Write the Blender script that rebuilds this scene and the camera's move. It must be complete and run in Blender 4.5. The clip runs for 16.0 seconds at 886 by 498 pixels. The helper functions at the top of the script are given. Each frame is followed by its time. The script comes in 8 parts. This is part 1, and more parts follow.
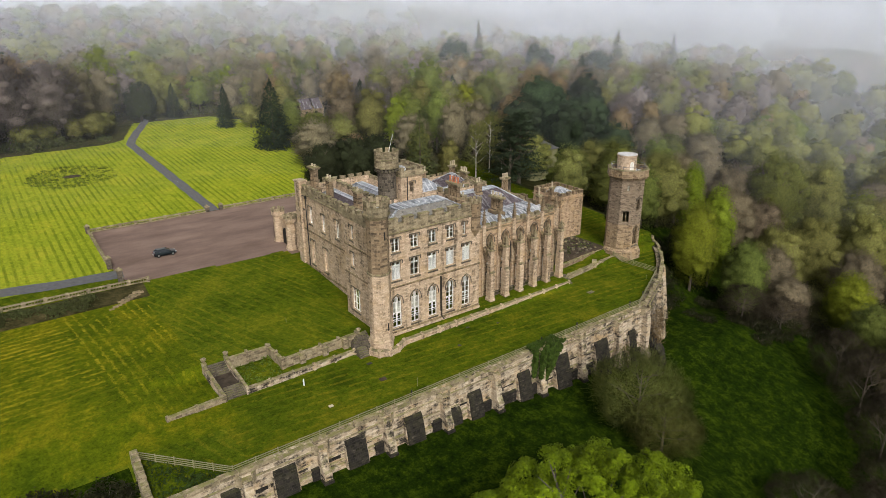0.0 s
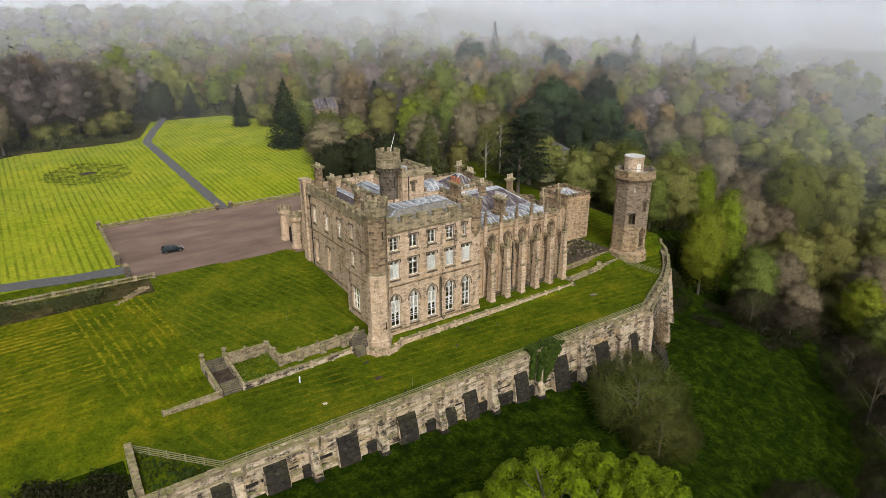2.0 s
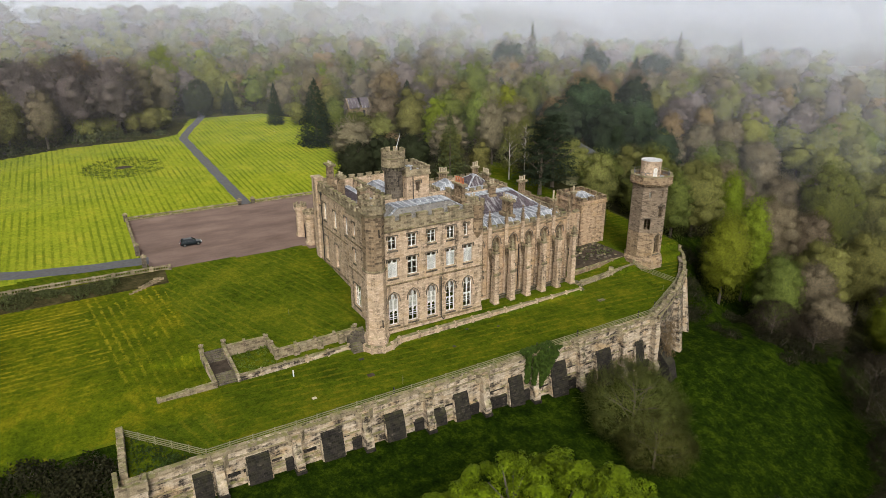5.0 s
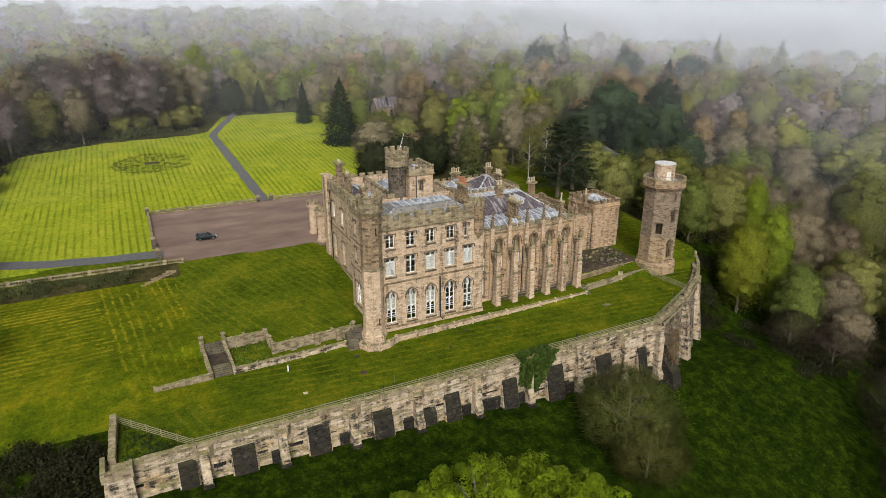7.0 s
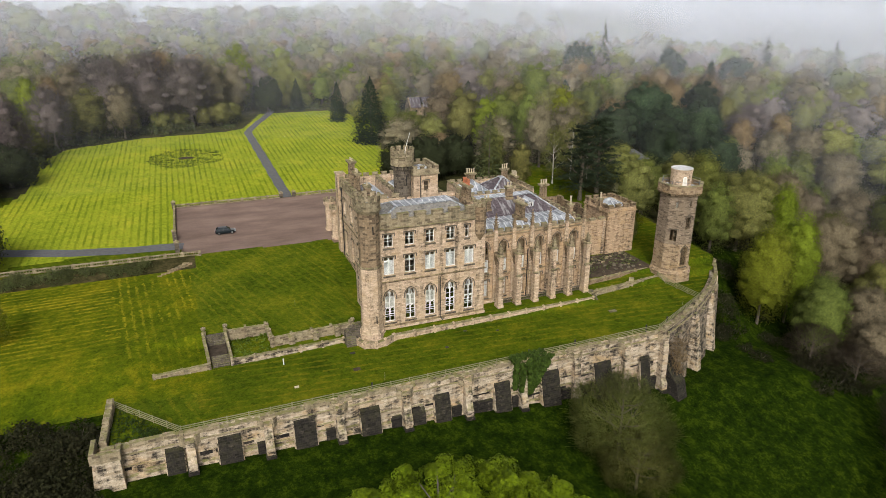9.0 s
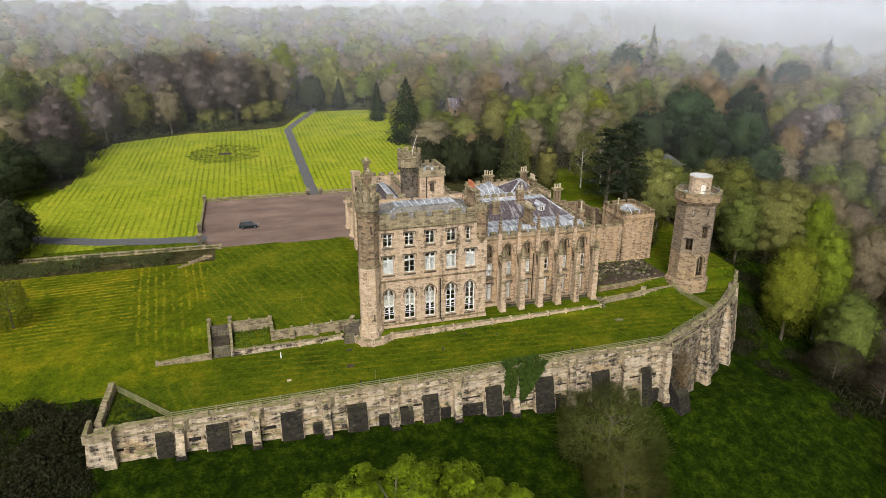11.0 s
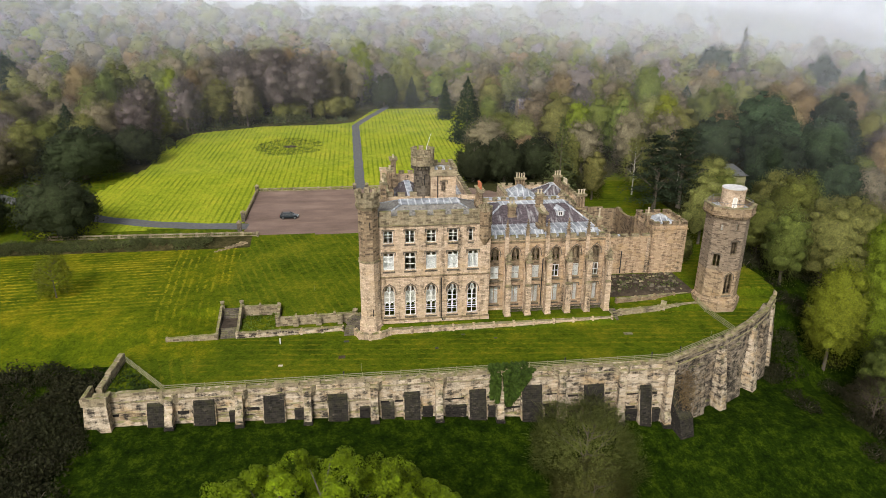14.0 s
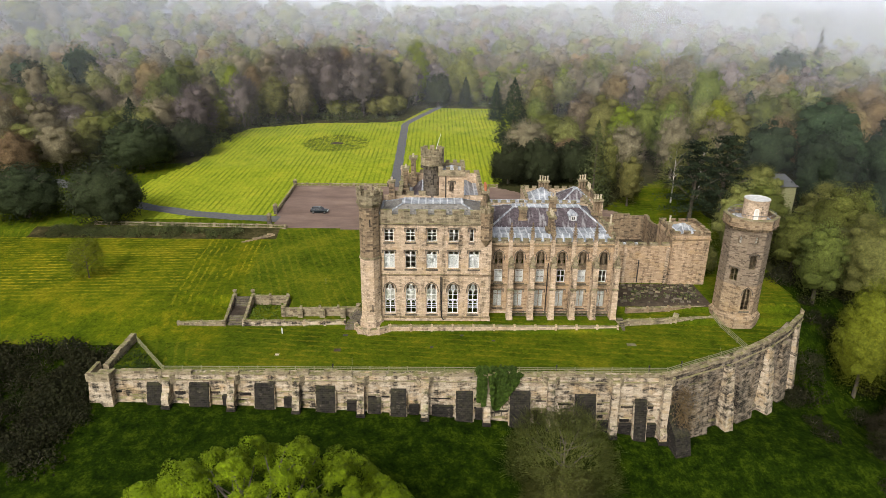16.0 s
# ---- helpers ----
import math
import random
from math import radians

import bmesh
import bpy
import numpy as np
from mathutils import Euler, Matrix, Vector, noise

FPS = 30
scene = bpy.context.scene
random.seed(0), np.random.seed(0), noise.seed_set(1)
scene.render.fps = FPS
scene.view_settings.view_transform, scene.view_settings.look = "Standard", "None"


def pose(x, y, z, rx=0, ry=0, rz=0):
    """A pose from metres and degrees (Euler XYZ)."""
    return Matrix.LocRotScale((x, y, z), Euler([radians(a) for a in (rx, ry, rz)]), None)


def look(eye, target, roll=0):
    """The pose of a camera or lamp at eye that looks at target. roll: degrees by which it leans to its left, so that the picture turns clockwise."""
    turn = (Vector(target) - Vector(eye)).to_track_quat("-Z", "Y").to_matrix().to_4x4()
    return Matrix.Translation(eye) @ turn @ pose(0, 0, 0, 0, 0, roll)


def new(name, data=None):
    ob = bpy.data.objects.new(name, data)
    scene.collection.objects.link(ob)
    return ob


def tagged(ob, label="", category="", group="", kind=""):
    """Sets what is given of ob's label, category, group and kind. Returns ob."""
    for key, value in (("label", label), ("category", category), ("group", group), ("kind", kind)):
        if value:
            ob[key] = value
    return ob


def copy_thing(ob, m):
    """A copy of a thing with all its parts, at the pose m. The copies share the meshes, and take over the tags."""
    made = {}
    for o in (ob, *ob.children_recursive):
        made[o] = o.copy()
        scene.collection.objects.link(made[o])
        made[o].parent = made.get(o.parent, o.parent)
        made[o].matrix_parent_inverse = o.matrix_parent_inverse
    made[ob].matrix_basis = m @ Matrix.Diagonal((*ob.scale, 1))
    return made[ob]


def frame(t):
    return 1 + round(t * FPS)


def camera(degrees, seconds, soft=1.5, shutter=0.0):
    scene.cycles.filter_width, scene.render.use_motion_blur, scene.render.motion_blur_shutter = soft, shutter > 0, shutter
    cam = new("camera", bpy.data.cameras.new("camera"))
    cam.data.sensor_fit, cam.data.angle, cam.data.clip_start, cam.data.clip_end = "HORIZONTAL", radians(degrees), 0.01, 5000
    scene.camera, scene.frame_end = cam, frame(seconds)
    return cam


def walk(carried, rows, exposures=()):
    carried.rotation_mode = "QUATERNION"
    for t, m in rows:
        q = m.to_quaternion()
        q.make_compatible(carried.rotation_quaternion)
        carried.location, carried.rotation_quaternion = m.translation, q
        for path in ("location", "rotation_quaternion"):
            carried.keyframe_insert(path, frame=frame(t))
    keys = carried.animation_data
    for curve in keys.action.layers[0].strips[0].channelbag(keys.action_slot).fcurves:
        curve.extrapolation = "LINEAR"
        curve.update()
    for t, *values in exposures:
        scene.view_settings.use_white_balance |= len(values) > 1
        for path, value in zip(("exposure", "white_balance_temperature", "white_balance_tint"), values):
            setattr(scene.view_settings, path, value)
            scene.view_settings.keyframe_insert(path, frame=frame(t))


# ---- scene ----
cam = camera(69.5, 16.0, soft=0.5)
METRES, EYE, TILT, LEAN, TURN = 58.0, 47.6, 0.0, 0.0, -36.7
ROWS = [
    (0.0, 0.0, 0.0, 0.0, -0.04, -20.59, 0.12),
    (0.5, 0.0119, 0.0002, -0.0003, 0.37, -20.59, 0.1),
    (1.0, 0.025, 0.0003, -0.0005, 0.84, -20.58, 0.09),
    (1.5, 0.0393, 0.0003, -0.0011, 1.35, -20.55, 0.07),
    (2.0, 0.0549, 0.0006, -0.0015, 1.91, -20.53, 0.06),
    (2.5, 0.0716, 0.0011, -0.0021, 2.49, -20.53, 0.05),
    (3.0, 0.0896, 0.002, -0.0025, 3.13, -20.5, 0.04),
    (5.5, 0.1993, 0.0121, -0.005, 7.16, -20.4, -0.03),
    (6.0, 0.2245, 0.0155, -0.0054, 8.03, -20.37, -0.04),
    (6.5, 0.251, 0.0196, -0.006, 9.01, -20.37, -0.05),
    (7.0, 0.2789, 0.0242, -0.0068, 10.05, -20.36, -0.07),
    (7.5, 0.3082, 0.0293, -0.0072, 11.14, -20.35, -0.09),
    (8.0, 0.3385, 0.0354, -0.0066, 12.26, -20.36, -0.11),
    (8.5, 0.3695, 0.0424, -0.0054, 13.4, -20.39, -0.14),
    (9.0, 0.402, 0.0503, -0.0046, 14.6, -20.39, -0.15),
    (11.5, 0.5794, 0.1033, 0.0037, 21.37, -20.45, -0.31),
    (12.0, 0.6173, 0.1183, 0.0044, 22.86, -20.48, -0.34),
    (12.5, 0.6558, 0.1346, 0.0049, 24.38, -20.49, -0.37),
    (13.0, 0.6949, 0.1525, 0.0055, 25.93, -20.51, -0.4),
    (13.5, 0.7346, 0.1718, 0.0059, 27.57, -20.52, -0.42),
    (14.0, 0.7748, 0.1925, 0.0066, 29.25, -20.54, -0.46),
    (14.5, 0.8153, 0.215, 0.0072, 30.93, -20.55, -0.49),
    (15.0, 0.8562, 0.2393, 0.0077, 32.66, -20.57, -0.54),
    (15.5, 0.8975, 0.2656, 0.0083, 34.44, -20.57, -0.59),
    (16.0, 0.9392, 0.2939, 0.0094, 36.29, -20.6, -0.63),
]
walk(cam, [(t, pose(0, 0, EYE, TILT, LEAN, TURN) @ pose(METRES * x, METRES * y, METRES * z, 90 + pitch, roll, yaw)) for t, x, y, z, yaw, pitch, roll in ROWS], [(0.0, 0.02), (6.0, 0.05), (11.0, 0.17), (16.0, 0.27)])

# ---- light ----
world = bpy.data.worlds.new("overcast_sky")
scene.world = world
world.use_nodes = True
wn = world.node_tree
sky = wn.nodes.new("ShaderNodeTexSky")
sky.sky_type = "NISHITA"
sky.sun_disc = False
sky.sun_elevation = radians(40)
sky.sun_rotation = radians(210)
sky.air_density = 1.0
sky.dust_density = 6.0
sky.ozone_density = 1.0
soft = wn.nodes.new("ShaderNodeHueSaturation")
soft.inputs["Saturation"].default_value = 0.45
wn.links.new(sky.outputs[0], soft.inputs["Color"])
wn.links.new(soft.outputs[0], wn.nodes["Background"].inputs["Color"])
wn.nodes["Background"].inputs["Strength"].default_value = 0.105
sun_data = bpy.data.lights.new("sun", "SUN")
sun_data.energy = 2.4
sun_data.angle = radians(20)
sun_data.color = (0.98, 0.955, 0.895)
sun = new("sun", sun_data)
sun.matrix_world = look((22, -36, 100), (60, 74, 0))

# ---- materials ----
def mat(name, rough=0.9, metal=0.0):
    m = bpy.data.materials.new(name)
    m.use_nodes = True
    b = m.node_tree.nodes["Principled BSDF"]
    b.inputs["Roughness"].default_value = rough
    b.inputs["Metallic"].default_value = metal
    b.inputs["Specular IOR Level"].default_value = 0.25
    return m, m.node_tree, b


def nd(nt, kind, **sets):
    n = nt.nodes.new(kind)
    for k, v in sets.items():
        n.inputs[k.replace("_", " ")].default_value = v
    return n


def noise_of(nt, vec, scale, detail=4.0, rough=0.6):
    n = nd(nt, "ShaderNodeTexNoise", Scale=scale, Detail=detail, Roughness=rough)
    nt.links.new(vec, n.inputs["Vector"])
    return n.outputs["Fac"]


def ramp(nt, fac, stops):
    r = nt.nodes.new("ShaderNodeValToRGB")
    e = r.color_ramp.elements
    while len(e) < len(stops):
        e.new(0.5)
    for el, (p, c) in zip(e, stops):
        el.position = p
        el.color = (*c, 1) if len(c) == 3 else c
    nt.links.new(fac, r.inputs[0])
    return r.outputs[0]


def mixc(nt, fac, a, b, how="MIX"):
    m = nt.nodes.new("ShaderNodeMix")
    m.data_type = "RGBA"
    m.blend_type = how
    for sock, v in ((m.inputs[0], fac), (m.inputs[6], a), (m.inputs[7], b)):
        if isinstance(v, (int, float)):
            sock.default_value = v
        elif isinstance(v, tuple):
            sock.default_value = (*v, 1)
        else:
            nt.links.new(v, sock)
    return m.outputs[2]


def math_of(nt, op, a, b=0.0):
    m = nt.nodes.new("ShaderNodeMath")
    m.operation = op
    for sock, v in ((m.inputs[0], a), (m.inputs[1], b)):
        if isinstance(v, (int, float)):
            sock.default_value = v
        else:
            nt.links.new(v, sock)
    return m.outputs[0]


def bump_of(nt, b, height, strength=0.4, dist=0.05):
    n = nd(nt, "ShaderNodeBump", Strength=strength, Distance=dist)
    nt.links.new(height, n.inputs["Height"])
    nt.links.new(n.outputs[0], b.inputs["Normal"])


def place_of(nt):
    return nt.nodes.new("ShaderNodeNewGeometry").outputs["Position"]


def stretched(nt, vec, sx, sy, sz):
    m = nd(nt, "ShaderNodeMapping")
    m.inputs["Scale"].default_value = (sx, sy, sz)
    nt.links.new(vec, m.inputs["Vector"])
    return m.outputs[0]


def stone(name, light, mid, dark, stain, stain_at=0.62, mortar=(0.30, 0.25, 0.18), course=0.33, length=0.85, streak=0.5, moss=0.0, edge=0.09, ochre=0.0, spots=0.75):
    m, nt, b = mat(name, 0.92)
    uv = nt.nodes.new("ShaderNodeUVMap").outputs[0]
    pos = place_of(nt)
    br = nt.nodes.new("ShaderNodeTexBrick")
    br.inputs["Color1"].default_value = (0, 0, 0, 1)
    br.inputs["Color2"].default_value = (1, 1, 1, 1)
    br.inputs["Mortar"].default_value = (0.5, 0.5, 0.5, 1)
    br.inputs["Scale"].default_value = 1.0
    br.inputs["Mortar Size"].default_value = 0.018
    br.inputs["Brick Width"].default_value = length
    br.inputs["Row Height"].default_value = course
    nt.links.new(uv, br.inputs["Vector"])
    tone = ramp(nt, br.outputs["Color"], [(0.0, dark), (0.12, dark), (0.3, mid), (0.62, mid), (1.0, light)])
    big = noise_of(nt, pos, 0.16, 3)
    tone = mixc(nt, math_of(nt, "MULTIPLY", big, 0.3), tone, light)
    fine = noise_of(nt, pos, 4.5, 6, 0.75)
    tone = mixc(nt, 0.7, tone, ramp(nt, fine, [(0.25, (0.35, 0.33, 0.3)), (0.6, (1, 1, 1)), (0.8, (1.15, 1.12, 1.05))]), "MULTIPLY")
    run = noise_of(nt, stretched(nt, pos, 1.1, 1.1, 0.13), 0.8, 5, 0.65)
    spot = noise_of(nt, stretched(nt, pos, 1, 1, 2.6), spots, 7, 0.74)
    dirt = ramp(nt, math_of(nt, "ADD", math_of(nt, "MULTIPLY", run, streak), math_of(nt, "MULTIPLY", spot, 1 - streak)), [(stain_at - edge, (0, 0, 0)), (stain_at + edge, (1, 1, 1))])
    if ochre:
        warm = ramp(nt, noise_of(nt, stretched(nt, pos, 1, 1, 1.6), 0.33, 5, 0.65), [(0.5, (0, 0, 0)), (0.66, (1, 1, 1))])
        tone = mixc(nt, math_of(nt, "MULTIPLY", warm, ochre), tone, (0.5, 0.33, 0.15))
    tone = mixc(nt, dirt, tone, stain)
    tone = mixc(nt, math_of(nt, "MULTIPLY", br.outputs["Fac"], 0.45), tone, mortar)
    if moss:
        up = nt.nodes.new("ShaderNodeSeparateXYZ")
        nt.links.new(nt.nodes.new("ShaderNodeNewGeometry").outputs["True Normal"], up.inputs[0])
        patch = ramp(nt, noise_of(nt, pos, 1.3, 5), [(0.42, (0, 0, 0)), (0.58, (1, 1, 1))])
        where = math_of(nt, "MULTIPLY", math_of(nt, "MAXIMUM", up.outputs[2], 0.0), moss)
        tone = mixc(nt, math_of(nt, "MULTIPLY", where, patch), tone, (0.17, 0.17, 0.05))
    nt.links.new(tone, b.inputs["Base Color"])
    h = math_of(nt, "SUBTRACT", math_of(nt, "MULTIPLY", fine, 0.7), br.outputs["Fac"])
    bump_of(nt, b, h, 0.7, 0.06)
    return m


STONE = stone("buff_sandstone", (0.74, 0.577, 0.425), (0.57, 0.43, 0.302), (0.41, 0.3, 0.205), (0.045, 0.033, 0.022), 0.57, moss=0.5, edge=0.06, ochre=0.35, course=0.28, length=0.55, spots=1.25)
STONE_WING = stone("warm_ochre_sandstone", (0.62, 0.45, 0.3), (0.47, 0.335, 0.215), (0.3, 0.2, 0.125), (0.05, 0.036, 0.024), 0.57, moss=0.4, edge=0.06, ochre=0.5, course=0.28, length=0.7, spots=1.1)
STONE_DARK = stone("weathered_sandstone", (0.396, 0.297, 0.189), (0.279, 0.198, 0.1215), (0.09, 0.063, 0.0405), (0.0495, 0.0378, 0.027), 0.56, moss=0.5)
STONE_GREY = stone("lichened_stone", (0.45, 0.378, 0.252), (0.333, 0.27, 0.171), (0.135, 0.099, 0.063), (0.081, 0.072, 0.045), 0.56, moss=0.8)
STONE_WHITE = stone("bleached_retaining_stone", (0.7, 0.595, 0.46), (0.54, 0.445, 0.33), (0.36, 0.275, 0.185), (0.03, 0.025, 0.02), 0.528, streak=0.36, moss=0.8, edge=0.05, ochre=0.6, spots=0.55)
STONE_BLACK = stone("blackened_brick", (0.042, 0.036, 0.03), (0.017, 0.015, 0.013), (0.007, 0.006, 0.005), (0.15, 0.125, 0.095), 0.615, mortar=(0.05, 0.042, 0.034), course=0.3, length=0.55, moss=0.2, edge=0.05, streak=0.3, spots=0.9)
STONE_BEND = stone("soot_streaked_masonry", (0.42, 0.35, 0.27), (0.27, 0.22, 0.165), (0.09, 0.072, 0.054), (0.014, 0.012, 0.01), 0.5, course=0.32, length=0.7, streak=0.35, moss=0.4, edge=0.06, ochre=0.25, spots=0.6)
STONE_BLOCK = stone("dark_round_turret_stone", (0.18, 0.153, 0.1215), (0.108, 0.09, 0.0702), (0.0495, 0.0414, 0.0333), (0.036, 0.0306, 0.0252), 0.58, course=0.5, length=0.9, moss=0.5)


def plain(name, colour, rough=0.6, metal=0.0, vary=0.25, scale=2.0, bump=0.1):
    m, nt, b = mat(name, rough, metal)
    pos = place_of(nt)
    f = noise_of(nt, pos, scale, 5, 0.65)
    lo = tuple(c * (1 - vary) for c in colour)
    hi = tuple(min(1, c * (1 + vary)) for c in colour)
    nt.links.new(ramp(nt, f, [(0.3, lo), (0.7, hi)]), b.inputs["Base Color"])
    if bump:
        bump_of(nt, b, f, bump, 0.02)
    return m


LEAD = None
def make_lead():
    m, nt, b = mat("lead_roof", 0.42, 0.0)
    b.inputs["Specular IOR Level"].default_value = 0.6
    pos = place_of(nt)
    w = nd(nt, "ShaderNodeTexWave", Scale=0.28, Distortion=0.25)
    nt.links.new(stretched(nt, pos, 1, 0.02, 0.02), w.inputs["Vector"])
    seam = ramp(nt, w.outputs["Fac"], [(0.86, (0, 0, 0)), (0.97, (1, 1, 1))])
    f = noise_of(nt, pos, 0.6, 6, 0.7)
    tone = ramp(nt, f, [(0.34, (0.10, 0.11, 0.125)), (0.5, (0.24, 0.26, 0.29)), (0.68, (0.55, 0.57, 0.6))])
    tone = mixc(nt, math_of(nt, "MULTIPLY", seam, 0.6), tone, (0.7, 0.72, 0.74))
    nt.links.new(tone, b.inputs["Base Color"])
    bump_of(nt, b, seam, 0.5, 0.05)
    return m


LEAD = make_lead()


def make_slate():
    m, nt, b = mat("slate_roof", 0.6)
    uv = nt.nodes.new("ShaderNodeUVMap").outputs[0]
    pos = place_of(nt)
    br = nt.nodes.new("ShaderNodeTexBrick")
    br.inputs["Color1"].default_value = (0.055, 0.042, 0.048, 1)
    br.inputs["Color2"].default_value = (0.12, 0.095, 0.105, 1)
    br.inputs["Mortar"].default_value = (0.05, 0.045, 0.05, 1)
    br.inputs["Scale"].default_value = 1.0
    br.inputs["Mortar Size"].default_value = 0.012
    br.inputs["Brick Width"].default_value = 0.35
    br.inputs["Row Height"].default_value = 0.22
    nt.links.new(uv, br.inputs["Vector"])
    wash = ramp(nt, noise_of(nt, stretched(nt, pos, 1.2, 0.25, 0.25), 1.2, 5, 0.7), [(0.52, (0, 0, 0)), (0.68, (1, 1, 1))])
    tone = mixc(nt, math_of(nt, "MULTIPLY", wash, 0.7), br.outputs["Color"], (0.42, 0.42, 0.42))
    nt.links.new(tone, b.inputs["Base Color"])
    bump_of(nt, b, br.outputs["Fac"], -0.4, 0.03)
    return m


SLATE = make_slate()
WHITE = plain("white_paint", (0.78, 0.77, 0.73), 0.5, vary=0.05)
BLIND = plain("white_blind", (0.86, 0.85, 0.83), 0.8, vary=0.06, scale=0.8)
PALE = plain("dusty_window_board", (0.66, 0.63, 0.57), 0.8, vary=0.12)
DARK_IN = plain("dark_interior", (0.02, 0.018, 0.016), 0.9, bump=0)
IRON = plain("black_iron", (0.02, 0.02, 0.02), 0.5, vary=0.3)
TERRACOTTA = plain("terracotta_pot", (0.42, 0.15, 0.075), 0.8, vary=0.3)
BUFF_POT = plain("buff_clay_pot", (0.45, 0.38, 0.27), 0.8, vary=0.3)
FENCE_WOOD = plain("weathered_fence_timber", (0.21, 0.205, 0.105), 0.85, vary=0.35, scale=4)
BARK = plain("tree_bark", (0.12, 0.10, 0.078), 0.95, vary=0.4, scale=3, bump=0.5)
BARK_PALE = plain("pale_birch_bark", (0.45, 0.42, 0.37), 0.9, vary=0.3, scale=3, bump=0.3)
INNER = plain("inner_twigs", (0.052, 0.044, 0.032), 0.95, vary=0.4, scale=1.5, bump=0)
SOIL = plain("dark_soil", (0.05, 0.037, 0.025), 0.97, vary=0.6, scale=0.9, bump=0.6)
WHITE_PLASTIC = plain("white_plastic_post", (0.8, 0.8, 0.78), 0.5, vary=0.03)
CONCRETE = plain("pale_concrete", (0.42, 0.40, 0.36), 0.9, vary=0.2)
GRAVEL = None


def make_gravel():
    m, nt, b = mat("reddish_gravel", 0.95)
    pos = place_of(nt)
    f = noise_of(nt, pos, 9.0, 4, 0.8)
    g = noise_of(nt, stretched(nt, pos, 0.35, 1.0, 1), 0.28, 4, 0.6)
    tone = ramp(nt, g, [(0.3, (0.13, 0.0885, 0.0686)), (0.55, (0.19, 0.131, 0.105)), (0.75, (0.255, 0.18, 0.147))])
    tone = mixc(nt, 0.5, tone, ramp(nt, f, [(0.3, (0.6, 0.6, 0.6)), (0.7, (1.2, 1.2, 1.2))]), "MULTIPLY")
    nt.links.new(tone, b.inputs["Base Color"])
    bump_of(nt, b, f, 0.5, 0.03)
    return m


GRAVEL = make_gravel()
ASPHALT = plain("grey_asphalt_path", (0.10, 0.10, 0.105), 0.92, vary=0.2, scale=1.2)


def glass_mat():
    m, nt, b = mat("window_glass", 0.03)
    b.inputs["Base Color"].default_value = (0.96, 0.98, 0.98, 1)
    b.inputs["Transmission Weight"].default_value = 1.0
    b.inputs["IOR"].default_value = 1.45
    b.inputs["Specular IOR Level"].default_value = 0.5
    return m


GLASS = glass_mat()


